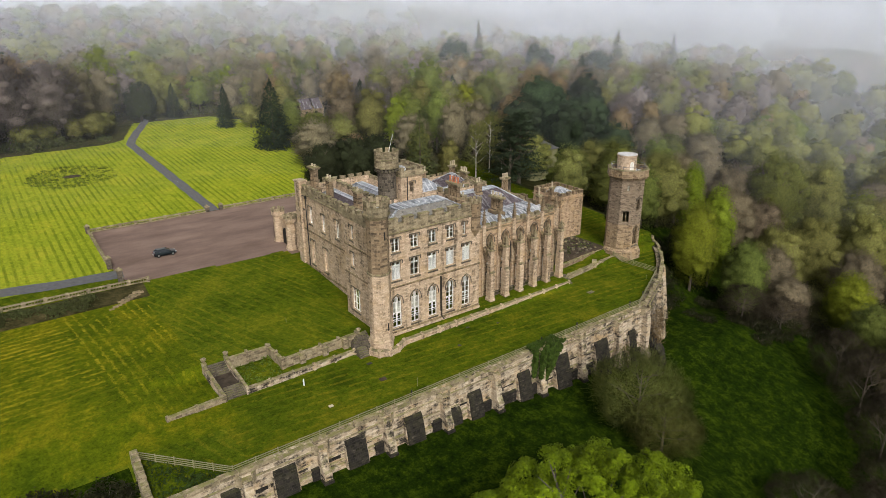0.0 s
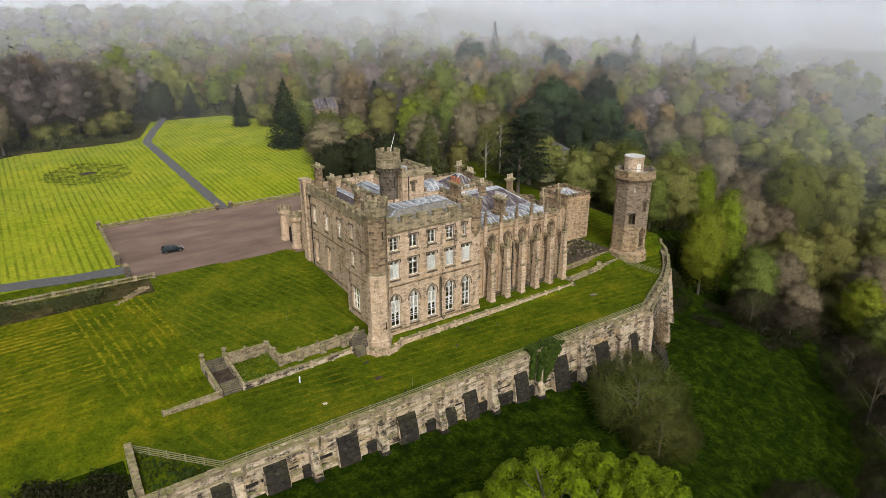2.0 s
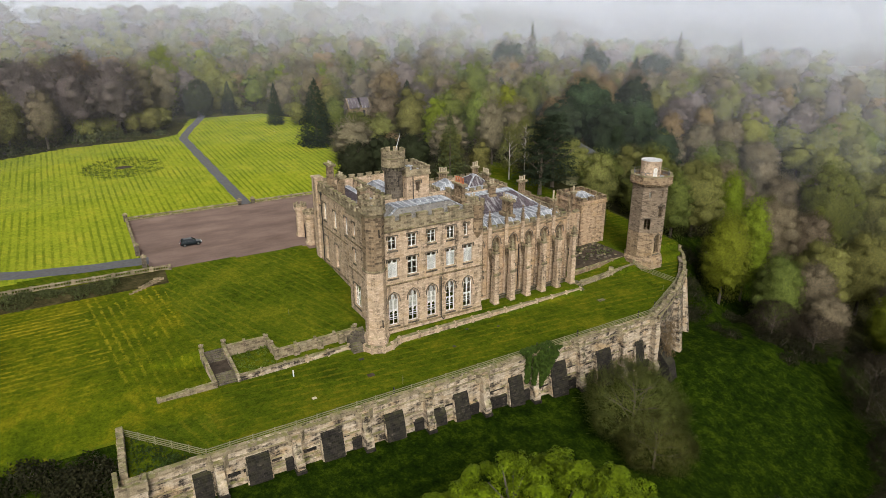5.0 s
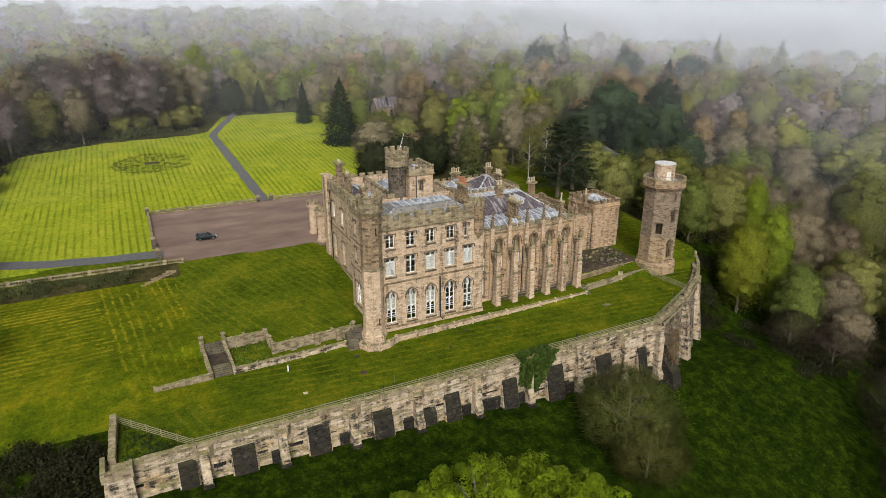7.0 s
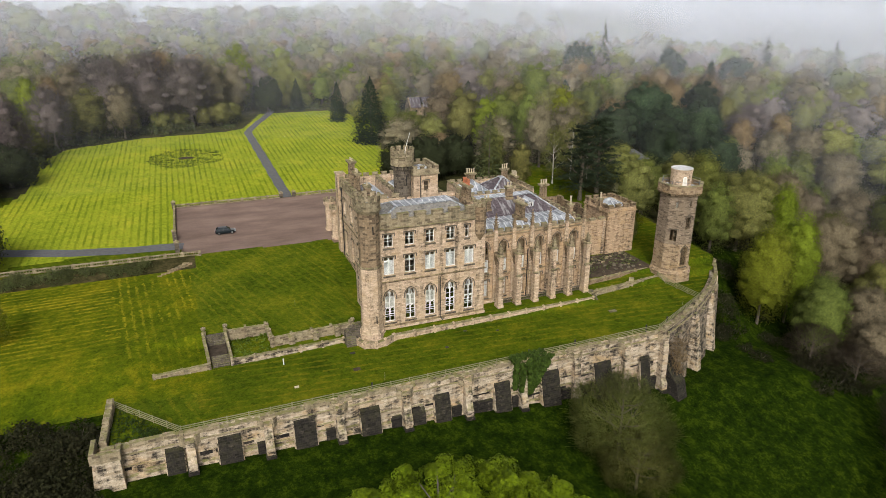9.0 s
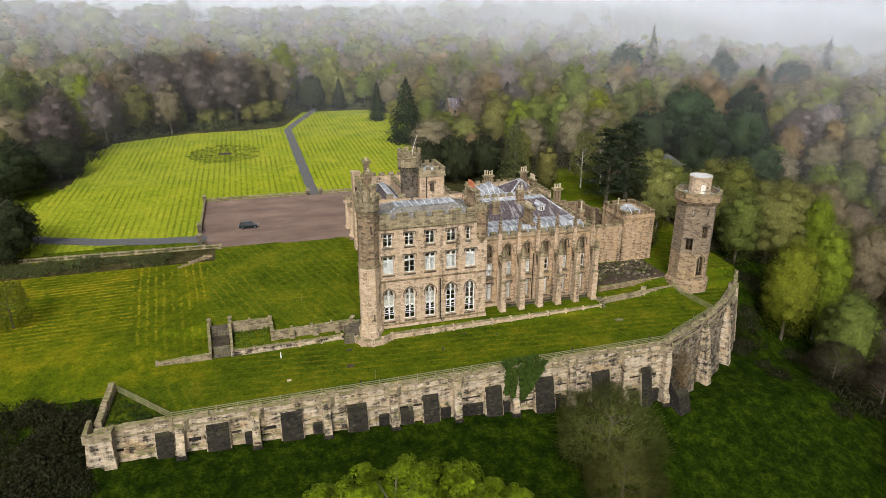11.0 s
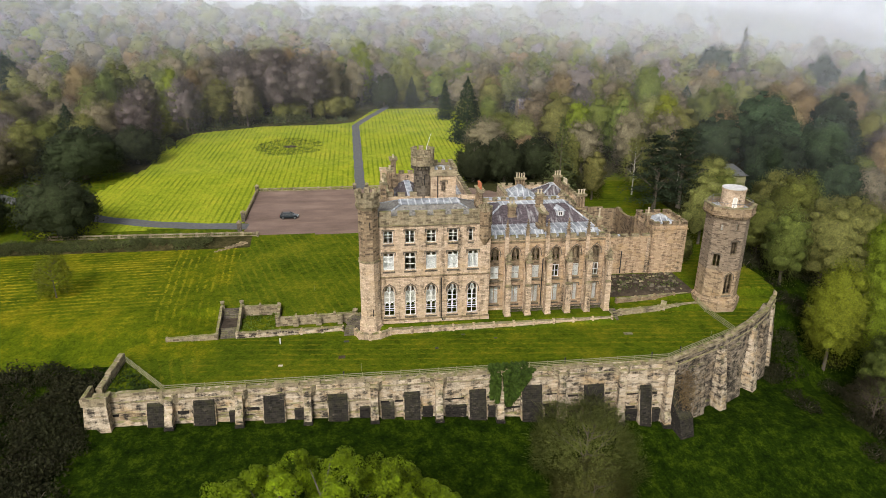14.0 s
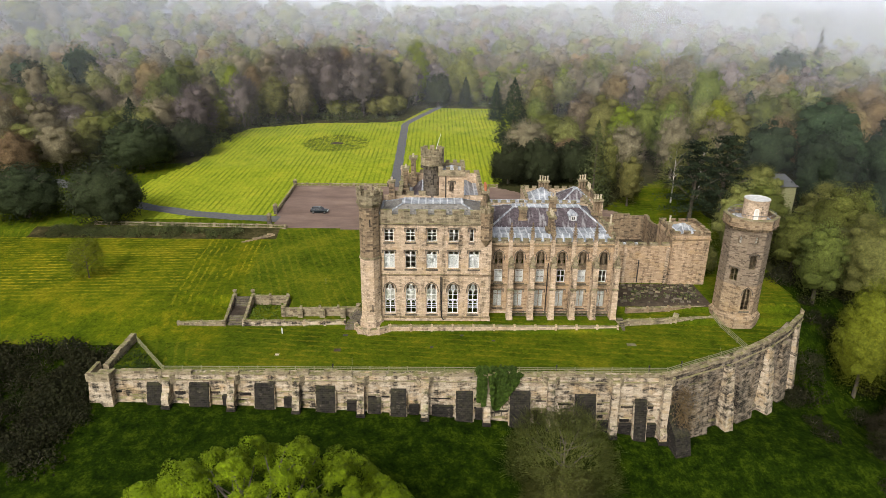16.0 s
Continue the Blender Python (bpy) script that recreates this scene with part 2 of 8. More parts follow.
def grass(name, dark, mid, light, stripe=None, stripe_dir=(1, 0), width=2.2, amount=0.5, blotch=0.12, wide_share=0.5, at=0.6, ragged=1.6, rowy=1.0, fade=None):
    """Mown or rough grass: two-scale mottling, with mowing stripes across stripe_dir where they show."""
    m, nt, b = mat(name, 0.95)
    b.inputs["Specular IOR Level"].default_value = 0.02
    pos = place_of(nt)
    fine = noise_of(nt, pos, 2.4, 9, 0.82)
    wide = noise_of(nt, pos, blotch, 4, 0.6)
    mid_n = noise_of(nt, pos, 0.55, 5, 0.7)
    f = math_of(nt, "ADD", math_of(nt, "MULTIPLY", math_of(nt, "ADD", math_of(nt, "MULTIPLY", fine, 0.5), math_of(nt, "MULTIPLY", mid_n, 0.5)), 1 - wide_share), math_of(nt, "MULTIPLY", wide, wide_share))
    tone = ramp(nt, f, [(0.4, dark), (0.5, mid), (0.6, light)])
    if stripe:
        ax, ay = stripe_dir
        rot = nd(nt, "ShaderNodeMapping")
        rot.inputs["Rotation"].default_value = (0, 0, -math.atan2(ay, ax))
        nt.links.new(pos, rot.inputs["Vector"])
        sep = nt.nodes.new("ShaderNodeSeparateXYZ")
        nt.links.new(rot.outputs[0], sep.inputs[0])
        wob = math_of(nt, "MULTIPLY", noise_of(nt, stretched(nt, rot.outputs[0], 0.5, 0.03, 1), 1.0, 3), 0.4)
        ph = math_of(nt, "MULTIPLY", math_of(nt, "ADD", sep.outputs[0], wob), 2 * math.pi / width)
        s = math_of(nt, "MULTIPLY", math_of(nt, "ADD", math_of(nt, "SINE", ph), 1.0), 0.5)
        rough_n = noise_of(nt, stretched(nt, rot.outputs[0], 1.5, 0.8, 1), 1.1, 7, 0.75)
        s = math_of(nt, "ADD", math_of(nt, "MULTIPLY", s, rowy), math_of(nt, "MULTIPLY", math_of(nt, "SUBTRACT", rough_n, 0.5), ragged))
        s = ramp(nt, s, [(at - 0.18, (0, 0, 0)), (at + 0.18, (1, 1, 1))])
        gate = ramp(nt, noise_of(nt, stretched(nt, rot.outputs[0], 0.16, 0.08, 1), 1.0, 4, 0.6), [(0.36, (0.12, 0.12, 0.12)), (0.6, (1, 1, 1))])
        s = math_of(nt, "MULTIPLY", s, math_of(nt, "MULTIPLY", gate, amount))
        if fade:
            at_y = nt.nodes.new("ShaderNodeSeparateXYZ")
            nt.links.new(pos, at_y.inputs[0])
            ends = nd(nt, "ShaderNodeMapRange", From_Min=fade[0], From_Max=fade[1])
            nt.links.new(math_of(nt, "ADD", at_y.outputs[1], math_of(nt, "MULTIPLY", wide, 8.0)), ends.inputs["Value"])
            s = math_of(nt, "MULTIPLY", s, ends.outputs[0])
        tone = mixc(nt, s, tone, stripe)
    blades = noise_of(nt, pos, 3.4, 6, 0.85)
    tufty = noise_of(nt, pos, 1.5, 4, 0.7)
    tone = mixc(nt, 0.8, tone, ramp(nt, math_of(nt, "ADD", math_of(nt, "MULTIPLY", blades, 0.6), math_of(nt, "MULTIPLY", tufty, 0.4)), [(0.33, (0.35, 0.42, 0.4)), (0.5, (1, 1, 1)), (0.66, (1.75, 1.6, 1.5))]), "MULTIPLY")
    nt.links.new(tone, b.inputs["Base Color"])
    bump_of(nt, b, blades, 0.6, 0.12)
    return m


LAWN = grass("terrace_lawn", (0.030, 0.050, 0.003), (0.058, 0.084, 0.004), (0.11, 0.115, 0.007), (0.20, 0.165, 0.012), (0.1, 1.0), 1.5, 0.35, at=1.0, ragged=3.6)
LAWN_W = grass("west_lawn", (0.034, 0.056, 0.003), (0.066, 0.094, 0.005), (0.12, 0.13, 0.008), (0.17, 0.155, 0.011), (0.95, 0.31), 1.5, 0.4, wide_share=0.4, at=0.95, ragged=3.4)
LAWN_SW = grass("lower_lawn_of_yellowed_rows", (0.038, 0.06, 0.003), (0.076, 0.1, 0.004), (0.15, 0.14, 0.0065), (0.31, 0.255, 0.016), (-0.06, 1.0), 1.35, 0.8, wide_share=0.45, at=0.55, ragged=3.0, rowy=0.6, fade=(80, 92))
LAWN_SC = grass("lower_lawn_of_crossing_rows", (0.038, 0.06, 0.003), (0.076, 0.1, 0.004), (0.15, 0.14, 0.0065), (0.31, 0.255, 0.016), (1.0, 0.10), 1.3, 0.8, wide_share=0.4, at=0.6, ragged=2.8, rowy=0.6, fade=(78, 90))
FIELD = grass("striped_park_field", (0.165, 0.215, 0.014), (0.23, 0.275, 0.019), (0.31, 0.315, 0.026), (0.046, 0.078, 0.005), (1.0, 0.0), 1.45, 0.55, wide_share=0.35, at=0.74, ragged=1.0)
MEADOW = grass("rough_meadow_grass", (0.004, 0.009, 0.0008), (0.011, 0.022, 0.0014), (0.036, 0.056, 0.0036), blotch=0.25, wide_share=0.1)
BANK = grass("scrubby_bank_earth", (0.022, 0.022, 0.009), (0.045, 0.04, 0.017), (0.085, 0.07, 0.032), blotch=0.4)
WOODS = grass("woodland_floor", (0.025, 0.028, 0.010), (0.042, 0.042, 0.016), (0.065, 0.056, 0.026), blotch=0.1)


def leaves(name, dark, light, sheen=0.2):
    """Foliage: each clump and each tree has a shade of its own."""
    m, nt, b = mat(name, 0.75)
    b.inputs["Specular IOR Level"].default_value = sheen
    isl = nt.nodes.new("ShaderNodeNewGeometry").outputs["Random Per Island"]
    rnd = nt.nodes.new("ShaderNodeObjectInfo").outputs["Random"]
    tone = ramp(nt, isl, [(0.0, tuple(a * 0.75 + c * 0.25 for a, c in zip(dark, light))), (1.0, tuple(a * 0.25 + c * 0.75 for a, c in zip(dark, light)))])
    hsv = nd(nt, "ShaderNodeHueSaturation")
    nt.links.new(tone, hsv.inputs["Color"])
    nt.links.new(math_of(nt, "ADD", math_of(nt, "MULTIPLY", rnd, 0.03), 0.485), hsv.inputs["Hue"])
    spread = noise_of(nt, place_of(nt), 0.06, 3)
    spread = ramp(nt, spread, [(0.36, (0.3, 0.3, 0.3)), (0.64, (0.85, 0.85, 0.85))])
    shade = math_of(nt, "ADD", math_of(nt, "MULTIPLY", rnd, 0.4), spread)
    spray = ramp(nt, noise_of(nt, place_of(nt), 1.7, 6, 0.8), [(0.34, (0.42, 0.42, 0.42)), (0.5, (0.95, 0.95, 0.95)), (0.66, (1.5, 1.5, 1.5))])
    nt.links.new(math_of(nt, "MULTIPLY", math_of(nt, "ADD", shade, 0.3), spray), hsv.inputs["Value"])
    bump_of(nt, b, noise_of(nt, place_of(nt), 2.6, 4, 0.75), 0.8, 0.35)
    nt.links.new(hsv.outputs[0], b.inputs["Base Color"])
    tr = nt.nodes.new("ShaderNodeBsdfTranslucent")
    nt.links.new(hsv.outputs[0], tr.inputs["Color"])
    mx = nd(nt, "ShaderNodeMixShader", Fac=0.25)
    out = nt.nodes["Material Output"]
    nt.links.new(b.outputs[0], mx.inputs[1])
    nt.links.new(tr.outputs[0], mx.inputs[2])
    nt.links.new(mx.outputs[0], out.inputs["Surface"])
    return m


LEAF = {
    "spring": leaves("spring_green_leaves", (0.1, 0.122, 0.024), (0.16, 0.185, 0.038)),
    "lime": leaves("lime_green_leaves", (0.135, 0.168, 0.011), (0.215, 0.255, 0.02)),
    "maple": leaves("bright_maple_leaves", (0.16, 0.255, 0.005), (0.33, 0.48, 0.009)),
    "olive": leaves("olive_budding_twigs", (0.14, 0.14, 0.036), (0.2, 0.2, 0.058)),
    "brown": leaves("brown_budding_twigs", (0.15, 0.122, 0.075), (0.21, 0.175, 0.11)),
    "rust": leaves("rust_budding_twigs", (0.18, 0.125, 0.062), (0.25, 0.18, 0.09)),
    "budding": leaves("thin_budding_twigs", (0.1, 0.108, 0.024), (0.175, 0.18, 0.04)),
    "dead": leaves("dark_dead_twigs", (0.04, 0.031, 0.019), (0.085, 0.066, 0.04)),
    "grey": leaves("grey_bare_twigs", (0.15, 0.124, 0.113), (0.215, 0.18, 0.165)),
    "conifer": leaves("dark_conifer_needles", (0.014, 0.026, 0.012), (0.036, 0.055, 0.024)),
    "cedar": leaves("blue_cedar_needles", (0.022, 0.038, 0.018), (0.055, 0.08, 0.036)),
    "yew": leaves("black_green_yew", (0.026, 0.036, 0.014), (0.048, 0.06, 0.024)),
    "bramble": leaves("dark_bramble_leaves", (0.014, 0.016, 0.005), (0.034, 0.034, 0.011)),
    "tuft": leaves("flower_bed_leaves", (0.07, 0.105, 0.010), (0.12, 0.155, 0.018)),
    "ivy": leaves("dark_ivy_leaves", (0.022, 0.05, 0.006), (0.062, 0.108, 0.013)),
    "bush": leaves("scrub_leaves", (0.045, 0.058, 0.018), (0.11, 0.12, 0.042)),
}

# ---- mesh tools ----
from mathutils.geometry import tessellate_polygon


class Shape:
    """Collects faces of one mesh."""

    def __init__(self):
        self.v, self.f, self.smooth = [], [], False

    def poly(self, pts):
        n = len(self.v)
        self.v.extend(tuple(p) for p in pts)
        self.f.append(tuple(range(n, n + len(pts))))
        return self

    def prism(self, ring, z0, z1, ring1=None, caps=(True, True)):
        """ring: (x, y) counter-clockwise; ring1: the upper ring where it differs."""
        r1 = ring1 or ring
        n, k = len(self.v), len(ring)
        self.v.extend((x, y, z0) for x, y in ring)
        self.v.extend((x, y, z1) for x, y in r1)
        for i in range(k):
            j = (i + 1) % k
            self.f.append((n + i, n + j, n + k + j, n + k + i))
        if caps[1]:
            self.f.append(tuple(range(n + k, n + 2 * k)))
        if caps[0]:
            self.f.append(tuple(range(n + k - 1, n - 1, -1)))
        return self

    def box(self, x0, x1, y0, y1, z0, z1, cut=0.0):
        ring = [(x0, y0), (x1, y0), (x1, y1), (x0, y1)]
        if cut:
            self.prism(ring, z0, z1 - cut, caps=(True, False))
            self.prism(ring, z1 - cut, z1, [(x0 + cut, y0 + cut), (x1 - cut, y0 + cut), (x1 - cut, y1 - cut), (x0 + cut, y1 - cut)], caps=(False, True))
        else:
            self.prism(ring, z0, z1)
        return self

    def ngon(self, cx, cy, r0, z0, z1, n=8, r1=None, turn=0.5, caps=(True, True)):
        r1 = r0 if r1 is None else r1
        a = [2 * math.pi * (i + turn) / n for i in range(n)]
        return self.prism([(cx + r0 * math.cos(t), cy + r0 * math.sin(t)) for t in a], z0, z1, [(cx + r1 * math.cos(t), cy + r1 * math.sin(t)) for t in a], caps)

    def lathe(self, cx, cy, profile, n=12):
        m = len(self.v)
        for r, z in profile:
            self.v.extend((cx + max(r, 0.002) * math.cos(2 * math.pi * i / n), cy + max(r, 0.002) * math.sin(2 * math.pi * i / n), z) for i in range(n))
        for k in range(len(profile) - 1):
            for i in range(n):
                j = (i + 1) % n
                self.f.append((m + k * n + i, m + k * n + j, m + k * n + n + j, m + k * n + n + i))
        return self

    def beam(self, a, b, w, h):
        """A bar of width w and height h from a to b."""
        a, b = Vector(a), Vector(b)
        d = (b - a).normalized()
        s = d.cross(Vector((0, 0, 1)))
        s = s.normalized() * (w / 2) if s.length > 0.01 else Vector((w / 2, 0, 0))
        u = s.cross(d).normalized() * (h / 2)
        n = len(self.v)
        for p in (a, b):
            self.v.extend(tuple(p + q) for q in (-s - u, s - u, s + u, -s + u))
        self.f.extend([(n, n + 1, n + 2, n + 3), (n + 7, n + 6, n + 5, n + 4)] + [(n + i, n + 4 + i, n + 4 + (i + 1) % 4, n + (i + 1) % 4) for i in range(4)])
        return self

    def tube(self, pts, radii, n=6):
        """A round limb along pts."""
        rings = []
        for i, p in enumerate(pts):
            p = Vector(p)
            d = (Vector(pts[min(i + 1, len(pts) - 1)]) - Vector(pts[max(i - 1, 0)])).normalized()
            s = d.orthogonal().normalized()
            u = d.cross(s)
            m = len(self.v)
            self.v.extend(tuple(p + (s * math.cos(2 * math.pi * k / n) + u * math.sin(2 * math.pi * k / n)) * radii[i]) for k in range(n))
            rings.append(m)
        for m0, m1 in zip(rings, rings[1:]):
            for k in range(n):
                self.f.append((m0 + k, m0 + (k + 1) % n, m1 + (k + 1) % n, m1 + k))
        self.f.append(tuple(rings[-1] + k for k in range(n)))
        return self

    def add(self, other, m=Matrix()):
        n = len(self.v)
        self.v.extend(tuple(m @ Vector(p)) for p in other.v)
        self.f.extend(tuple(i + n for i in f) for f in other.f)
        return self

    def mesh(self, name, *mats):
        me = bpy.data.meshes.new(name)
        me.from_pydata(self.v, [], self.f)
        for m in mats:
            me.materials.append(m)
        co = np.array(self.v, dtype=float)
        uv = me.uv_layers.new(name="wall")
        out = np.zeros((len(me.loops), 2))
        k = 0
        for f in self.f:
            p = co[list(f)]
            q = np.roll(p, -1, 0)
            nx, ny, nz = (np.cross(p, q)).sum(0)
            ln = math.sqrt(nx * nx + ny * ny + nz * nz) or 1.0
            if abs(nz) > 0.93 * ln:
                out[k:k + len(f)] = p[:, :2]
            else:
                h = math.hypot(nx, ny) or 1.0
                out[k:k + len(f), 0] = (-ny * p[:, 0] + nx * p[:, 1]) / h
                out[k:k + len(f), 1] = p[:, 2] * (ln / h if abs(nz) > 0.3 * ln else 1.0)
            k += len(f)
        uv.data.foreach_set("uv", out.ravel())
        if self.smooth:
            me.polygons.foreach_set("use_smooth", [True] * len(me.polygons))
        me.update()
        return me


def part(name, shape, material, parent=None, label=""):
    ob = new(name, shape.mesh(name, material))
    if parent:
        ob.parent = parent
    return tagged(ob, label)


def thing(name, x, y, z, label, category, group="", kind=""):
    ob = new(name)
    ob.location = (x, y, z)
    return tagged(ob, label, category, group, kind)


def under(ob, parent):
    """Parent ob, built in world places, under an empty that stands elsewhere."""
    ob.parent = parent
    ob.matrix_parent_inverse = Matrix.Translation(parent.location).inverted()
    return ob


def piece(name, shape, material, parent, label=""):
    return under(part(name, shape, material, None, label), parent)


def smoothstep(a, b, v):
    t = np.clip((v - a) / (b - a), 0, 1)
    return t * t * (3 - 2 * t)

# ---- ground ----
# plan of the retaining wall's face, from the west bastion round to the north-east
WALL = [(7.0, 58.4), (86.5, 58.2), (97.5, 63.3), (106.0, 68.6), (111.0, 72.6), (116.5, 78.5), (117.0, 91.0)]


def wall_y(x):
    return np.interp(x, [p[0] for p in WALL], [p[1] for p in WALL])


def low_ground(x, y):
    z = np.interp(x, [-20, 15, 35, 52, 61, 70, 80, 90, 110, 125, 160], [-3.9, -4.2, -4.9, -5.9, -6.7, -7.5, -8.8, -10.2, -12.0, -14.0, -17.0])
    z = z - (0.12 + 0.2 * smoothstep(40, 90, x)) * np.clip(57 - y, 0, 45)
    return np.maximum(z, -26.0)


def high_ground(x, y):
    north = 2.3 + 0.044 * np.clip(y - 120, 0, 400)
    # terrace, rising lawn to the west, platform of the house
    z = -0.35 + 0.0 * x
    ramp_w = smoothstep(68, 84, y) * 1.7 + smoothstep(84, 112, y) * 0.6
    step_w = smoothstep(81.2, 81.8, y) * 1.75 + smoothstep(84, 112, y) * 0.6
    step_e = smoothstep(76.95, 77.5, y) * 1.75 + smoothstep(84, 112, y) * 0.6
    side = smoothstep(9.0, 19.5, x)
    west = ramp_w * (1 - side) + step_w * side
    side2 = smoothstep(28.9, 29.4, x)
    west = west * (1 - side2) + step_e * side2
    bank = (1 - smoothstep(19.0, 21.0, x)) * (smoothstep(97, 108, y) * -0.5 + smoothstep(111.0, 114.5, y) * 0.9)
    house = smoothstep(42.4, 43.6, x) * (1 - smoothstep(83.4, 84.0, x))
    front = smoothstep(72.3, 72.9, y) * 1.25
    front = front + smoothstep(86, 112, y) * 1.35
    east = smoothstep(83.4, 84.0, x)
    ez = smoothstep(75.4, 75.9, y) * 0.85 + smoothstep(78.6, 79.3, y) * 1.1 + smoothstep(88, 112, y) * 0.7
    z = z + west * (1 - smoothstep(42.4, 43.6, x)) + front * house + ez * east + bank
    bed = (x > 22.9) & (x < 39.2) & (y > 74.2) & (y < 80.9)
    z = np.where(bed, np.maximum(z, 0.28), z)
    z = np.where(y > 112, np.maximum(north - 0.02, 2.0 + 0.0 * z) * smoothstep(112, 120, y) + z * (1 - smoothstep(112, 120, y)), z)
    return z


def height(x, y):
    x, y = np.asarray(x, float), np.asarray(y, float)
    hi, lo = high_ground(x, y), low_ground(x, y)
    inside = (y > wall_y(x) + 0.7) & (x < 117.0)
    # grassy slope west of the bastion and wooded slope to the ravine in the east
    wz = lo + (hi - lo) * smoothstep(50, 78, y)
    dx = np.maximum(x - 117.6, 0)
    drop = np.minimum(dx * 0.32, 26) * (1 - smoothstep(105, 185, y))
    ez = np.where(y > 78, hi - drop, lo - np.minimum(dx * 0.18, 12)) 
    ez = np.where((y > 66) & (y <= 92), (lo - np.minimum(dx * 0.18, 12)) * (1 - smoothstep(66, 92, y)) + (hi - drop) * smoothstep(66, 92, y), ez)
    z = np.where(inside, hi, lo)
    z = np.where(x < 7.6, wz + (np.where(inside, hi, wz) - wz) * smoothstep(6.9, 7.5, x), z)
    z = np.where(x > 117.0, ez, z)
    far = np.hypot(x - 50, y - 80)
    roll = 5.0 * np.sin(x * 0.008 + 1.0) * np.sin(y * 0.006) * smoothstep(250, 600, far)
    flat = smoothstep(450, 1200, far)
    # wooded hills that rise in the north and sink towards the valley in the east
    bearing = np.arctan2(x - 30, y + 10)
    hill = smoothstep(360, 800, far) * (16 * (1 - smoothstep(0.35, 1.05, bearing)) + 8) * smoothstep(60, 260, y)
    return (z + roll) * (1 - flat) + flat * 4.0 + hill


def hz(x, y):
    return float(height(x, y))


def lines(stops):
    out = []
    for (a, b, s) in stops:
        out.extend(np.arange(a, b, s))
    return np.array(out)


GX = lines([(-3000, -600, 300), (-600, -120, 24), (-120, -40, 3), (-40, 4, 1.0), (4, 46, 0.55), (46, 82, 1.0), (82, 119, 0.55), (119, 160, 2), (160, 480, 8), (480, 960, 30), (960, 4001, 320)])
GY = lines([(-900, -60, 60), (-60, 50, 4), (50, 57, 1.2), (57, 84, 0.5), (84, 122, 1.2), (122, 198, 2), (198, 266, 1.0), (266, 270, 2), (270, 520, 10), (520, 1000, 24), (1000, 4601, 240)])

FIELD_EDGE = [(-26, 119), (-24, 150), (-18, 172), (-20, 200), (-14, 216), (8, 226), (34, 228), (41, 232), (50, 258), (78, 258), (90, 240), (88, 205), (76, 165), (70, 148), (44, 147.2), (16, 147.2), (16, 124), (-26, 119)]


def in_poly(x, y, poly):
    c = np.zeros(np.shape(x), bool)
    for (x0, y0), (x1, y1) in zip(poly, poly[1:] + poly[:1]):
        if y0 == y1:
            continue
        c ^= ((y0 > y) != (y1 > y)) & (x < (x1 - x0) * (y - y0) / (y1 - y0) + x0)
    return c


def build_ground():
    X, Y = np.meshgrid(GX, GY)
    Z = height(X, Y)
    nx, ny = len(GX), len(GY)
    me = bpy.data.meshes.new("ground")
    v = np.stack([X, Y, Z], -1).reshape(-1, 3)
    i = np.arange(ny - 1)[:, None] * nx + np.arange(nx - 1)[None]
    f = np.stack([i, i + 1, i + nx + 1, i + nx], -1).reshape(-1, 4)
    me.from_pydata(v.tolist(), [], f.tolist())
    for m in (WOODS, MEADOW, LAWN, LAWN_W, LAWN_SW, FIELD, SOIL, BANK, LAWN_SC):
        me.materials.append(m)
    cx = ((X[:-1, :-1] + X[1:, 1:]) / 2).ravel()
    cy = ((Y[:-1, :-1] + Y[1:, 1:]) / 2).ravel()
    idx = np.zeros(len(cx), int)
    inside = (cy > wall_y(cx) + 0.7) & (cx < 117.2) & (cx > 7)
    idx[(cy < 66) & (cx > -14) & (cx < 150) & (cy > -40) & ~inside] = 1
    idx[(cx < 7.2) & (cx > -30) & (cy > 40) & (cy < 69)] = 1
    idx[inside & (cy < 120)] = 2
    lawn_w = (cx < 44) & (cx > -90) & (cy > 60) & (cy < 117) & ((cx > 7) | (cy > 69))
    idx[lawn_w & ((cy > 74) | (cx < 18))] = 3
    idx[lawn_w & (cx < 19 - (cy - 90) * 0.06) & (cy > 70 - cx * 0.1) & (cy < 111)] = 4
    idx[(idx == 4) & (cx > 6.5 + (96 - cy) * 0.13 + 0.8 * np.sin(cy * 1.9) * np.sin(cy * 0.7))] = 8
    idx[(cx > -90) & (cx < -20) & (cy > 88) & (cy < 168) & (idx == 0)] = 3
    idx[(cx < 19.5) & (cx > -34) & (cy > 115.0) & (cy < 126)] = 3
    idx[in_poly(cx, cy, FIELD_EDGE)] = 5
    idx[in_poly(cx, cy, [(98, 92), (98, 110), (88, 116), (92, 128), (104, 142), (118, 158), (126, 150), (118, 128), (122, 110), (117, 92)])] = 2
    idx[(cx < 19.5) & (cx > -34) & (cy > 110.6) & (cy < 115.0)] = 7
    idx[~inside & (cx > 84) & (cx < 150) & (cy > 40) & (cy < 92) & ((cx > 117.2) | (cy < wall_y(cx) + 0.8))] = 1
    idx[(cx > 84.5) & (cx < 100.5) & (cy > 79.2) & (cy < 88)] = 6
    me.polygons.foreach_set("material_index", idx)
    me.polygons.foreach_set("use_smooth", [True] * len(me.polygons))
    me.update()
    return tagged(new("ground", me), "rolling grass and woodland ground of the estate", "ground", kind="structure")


build_ground()


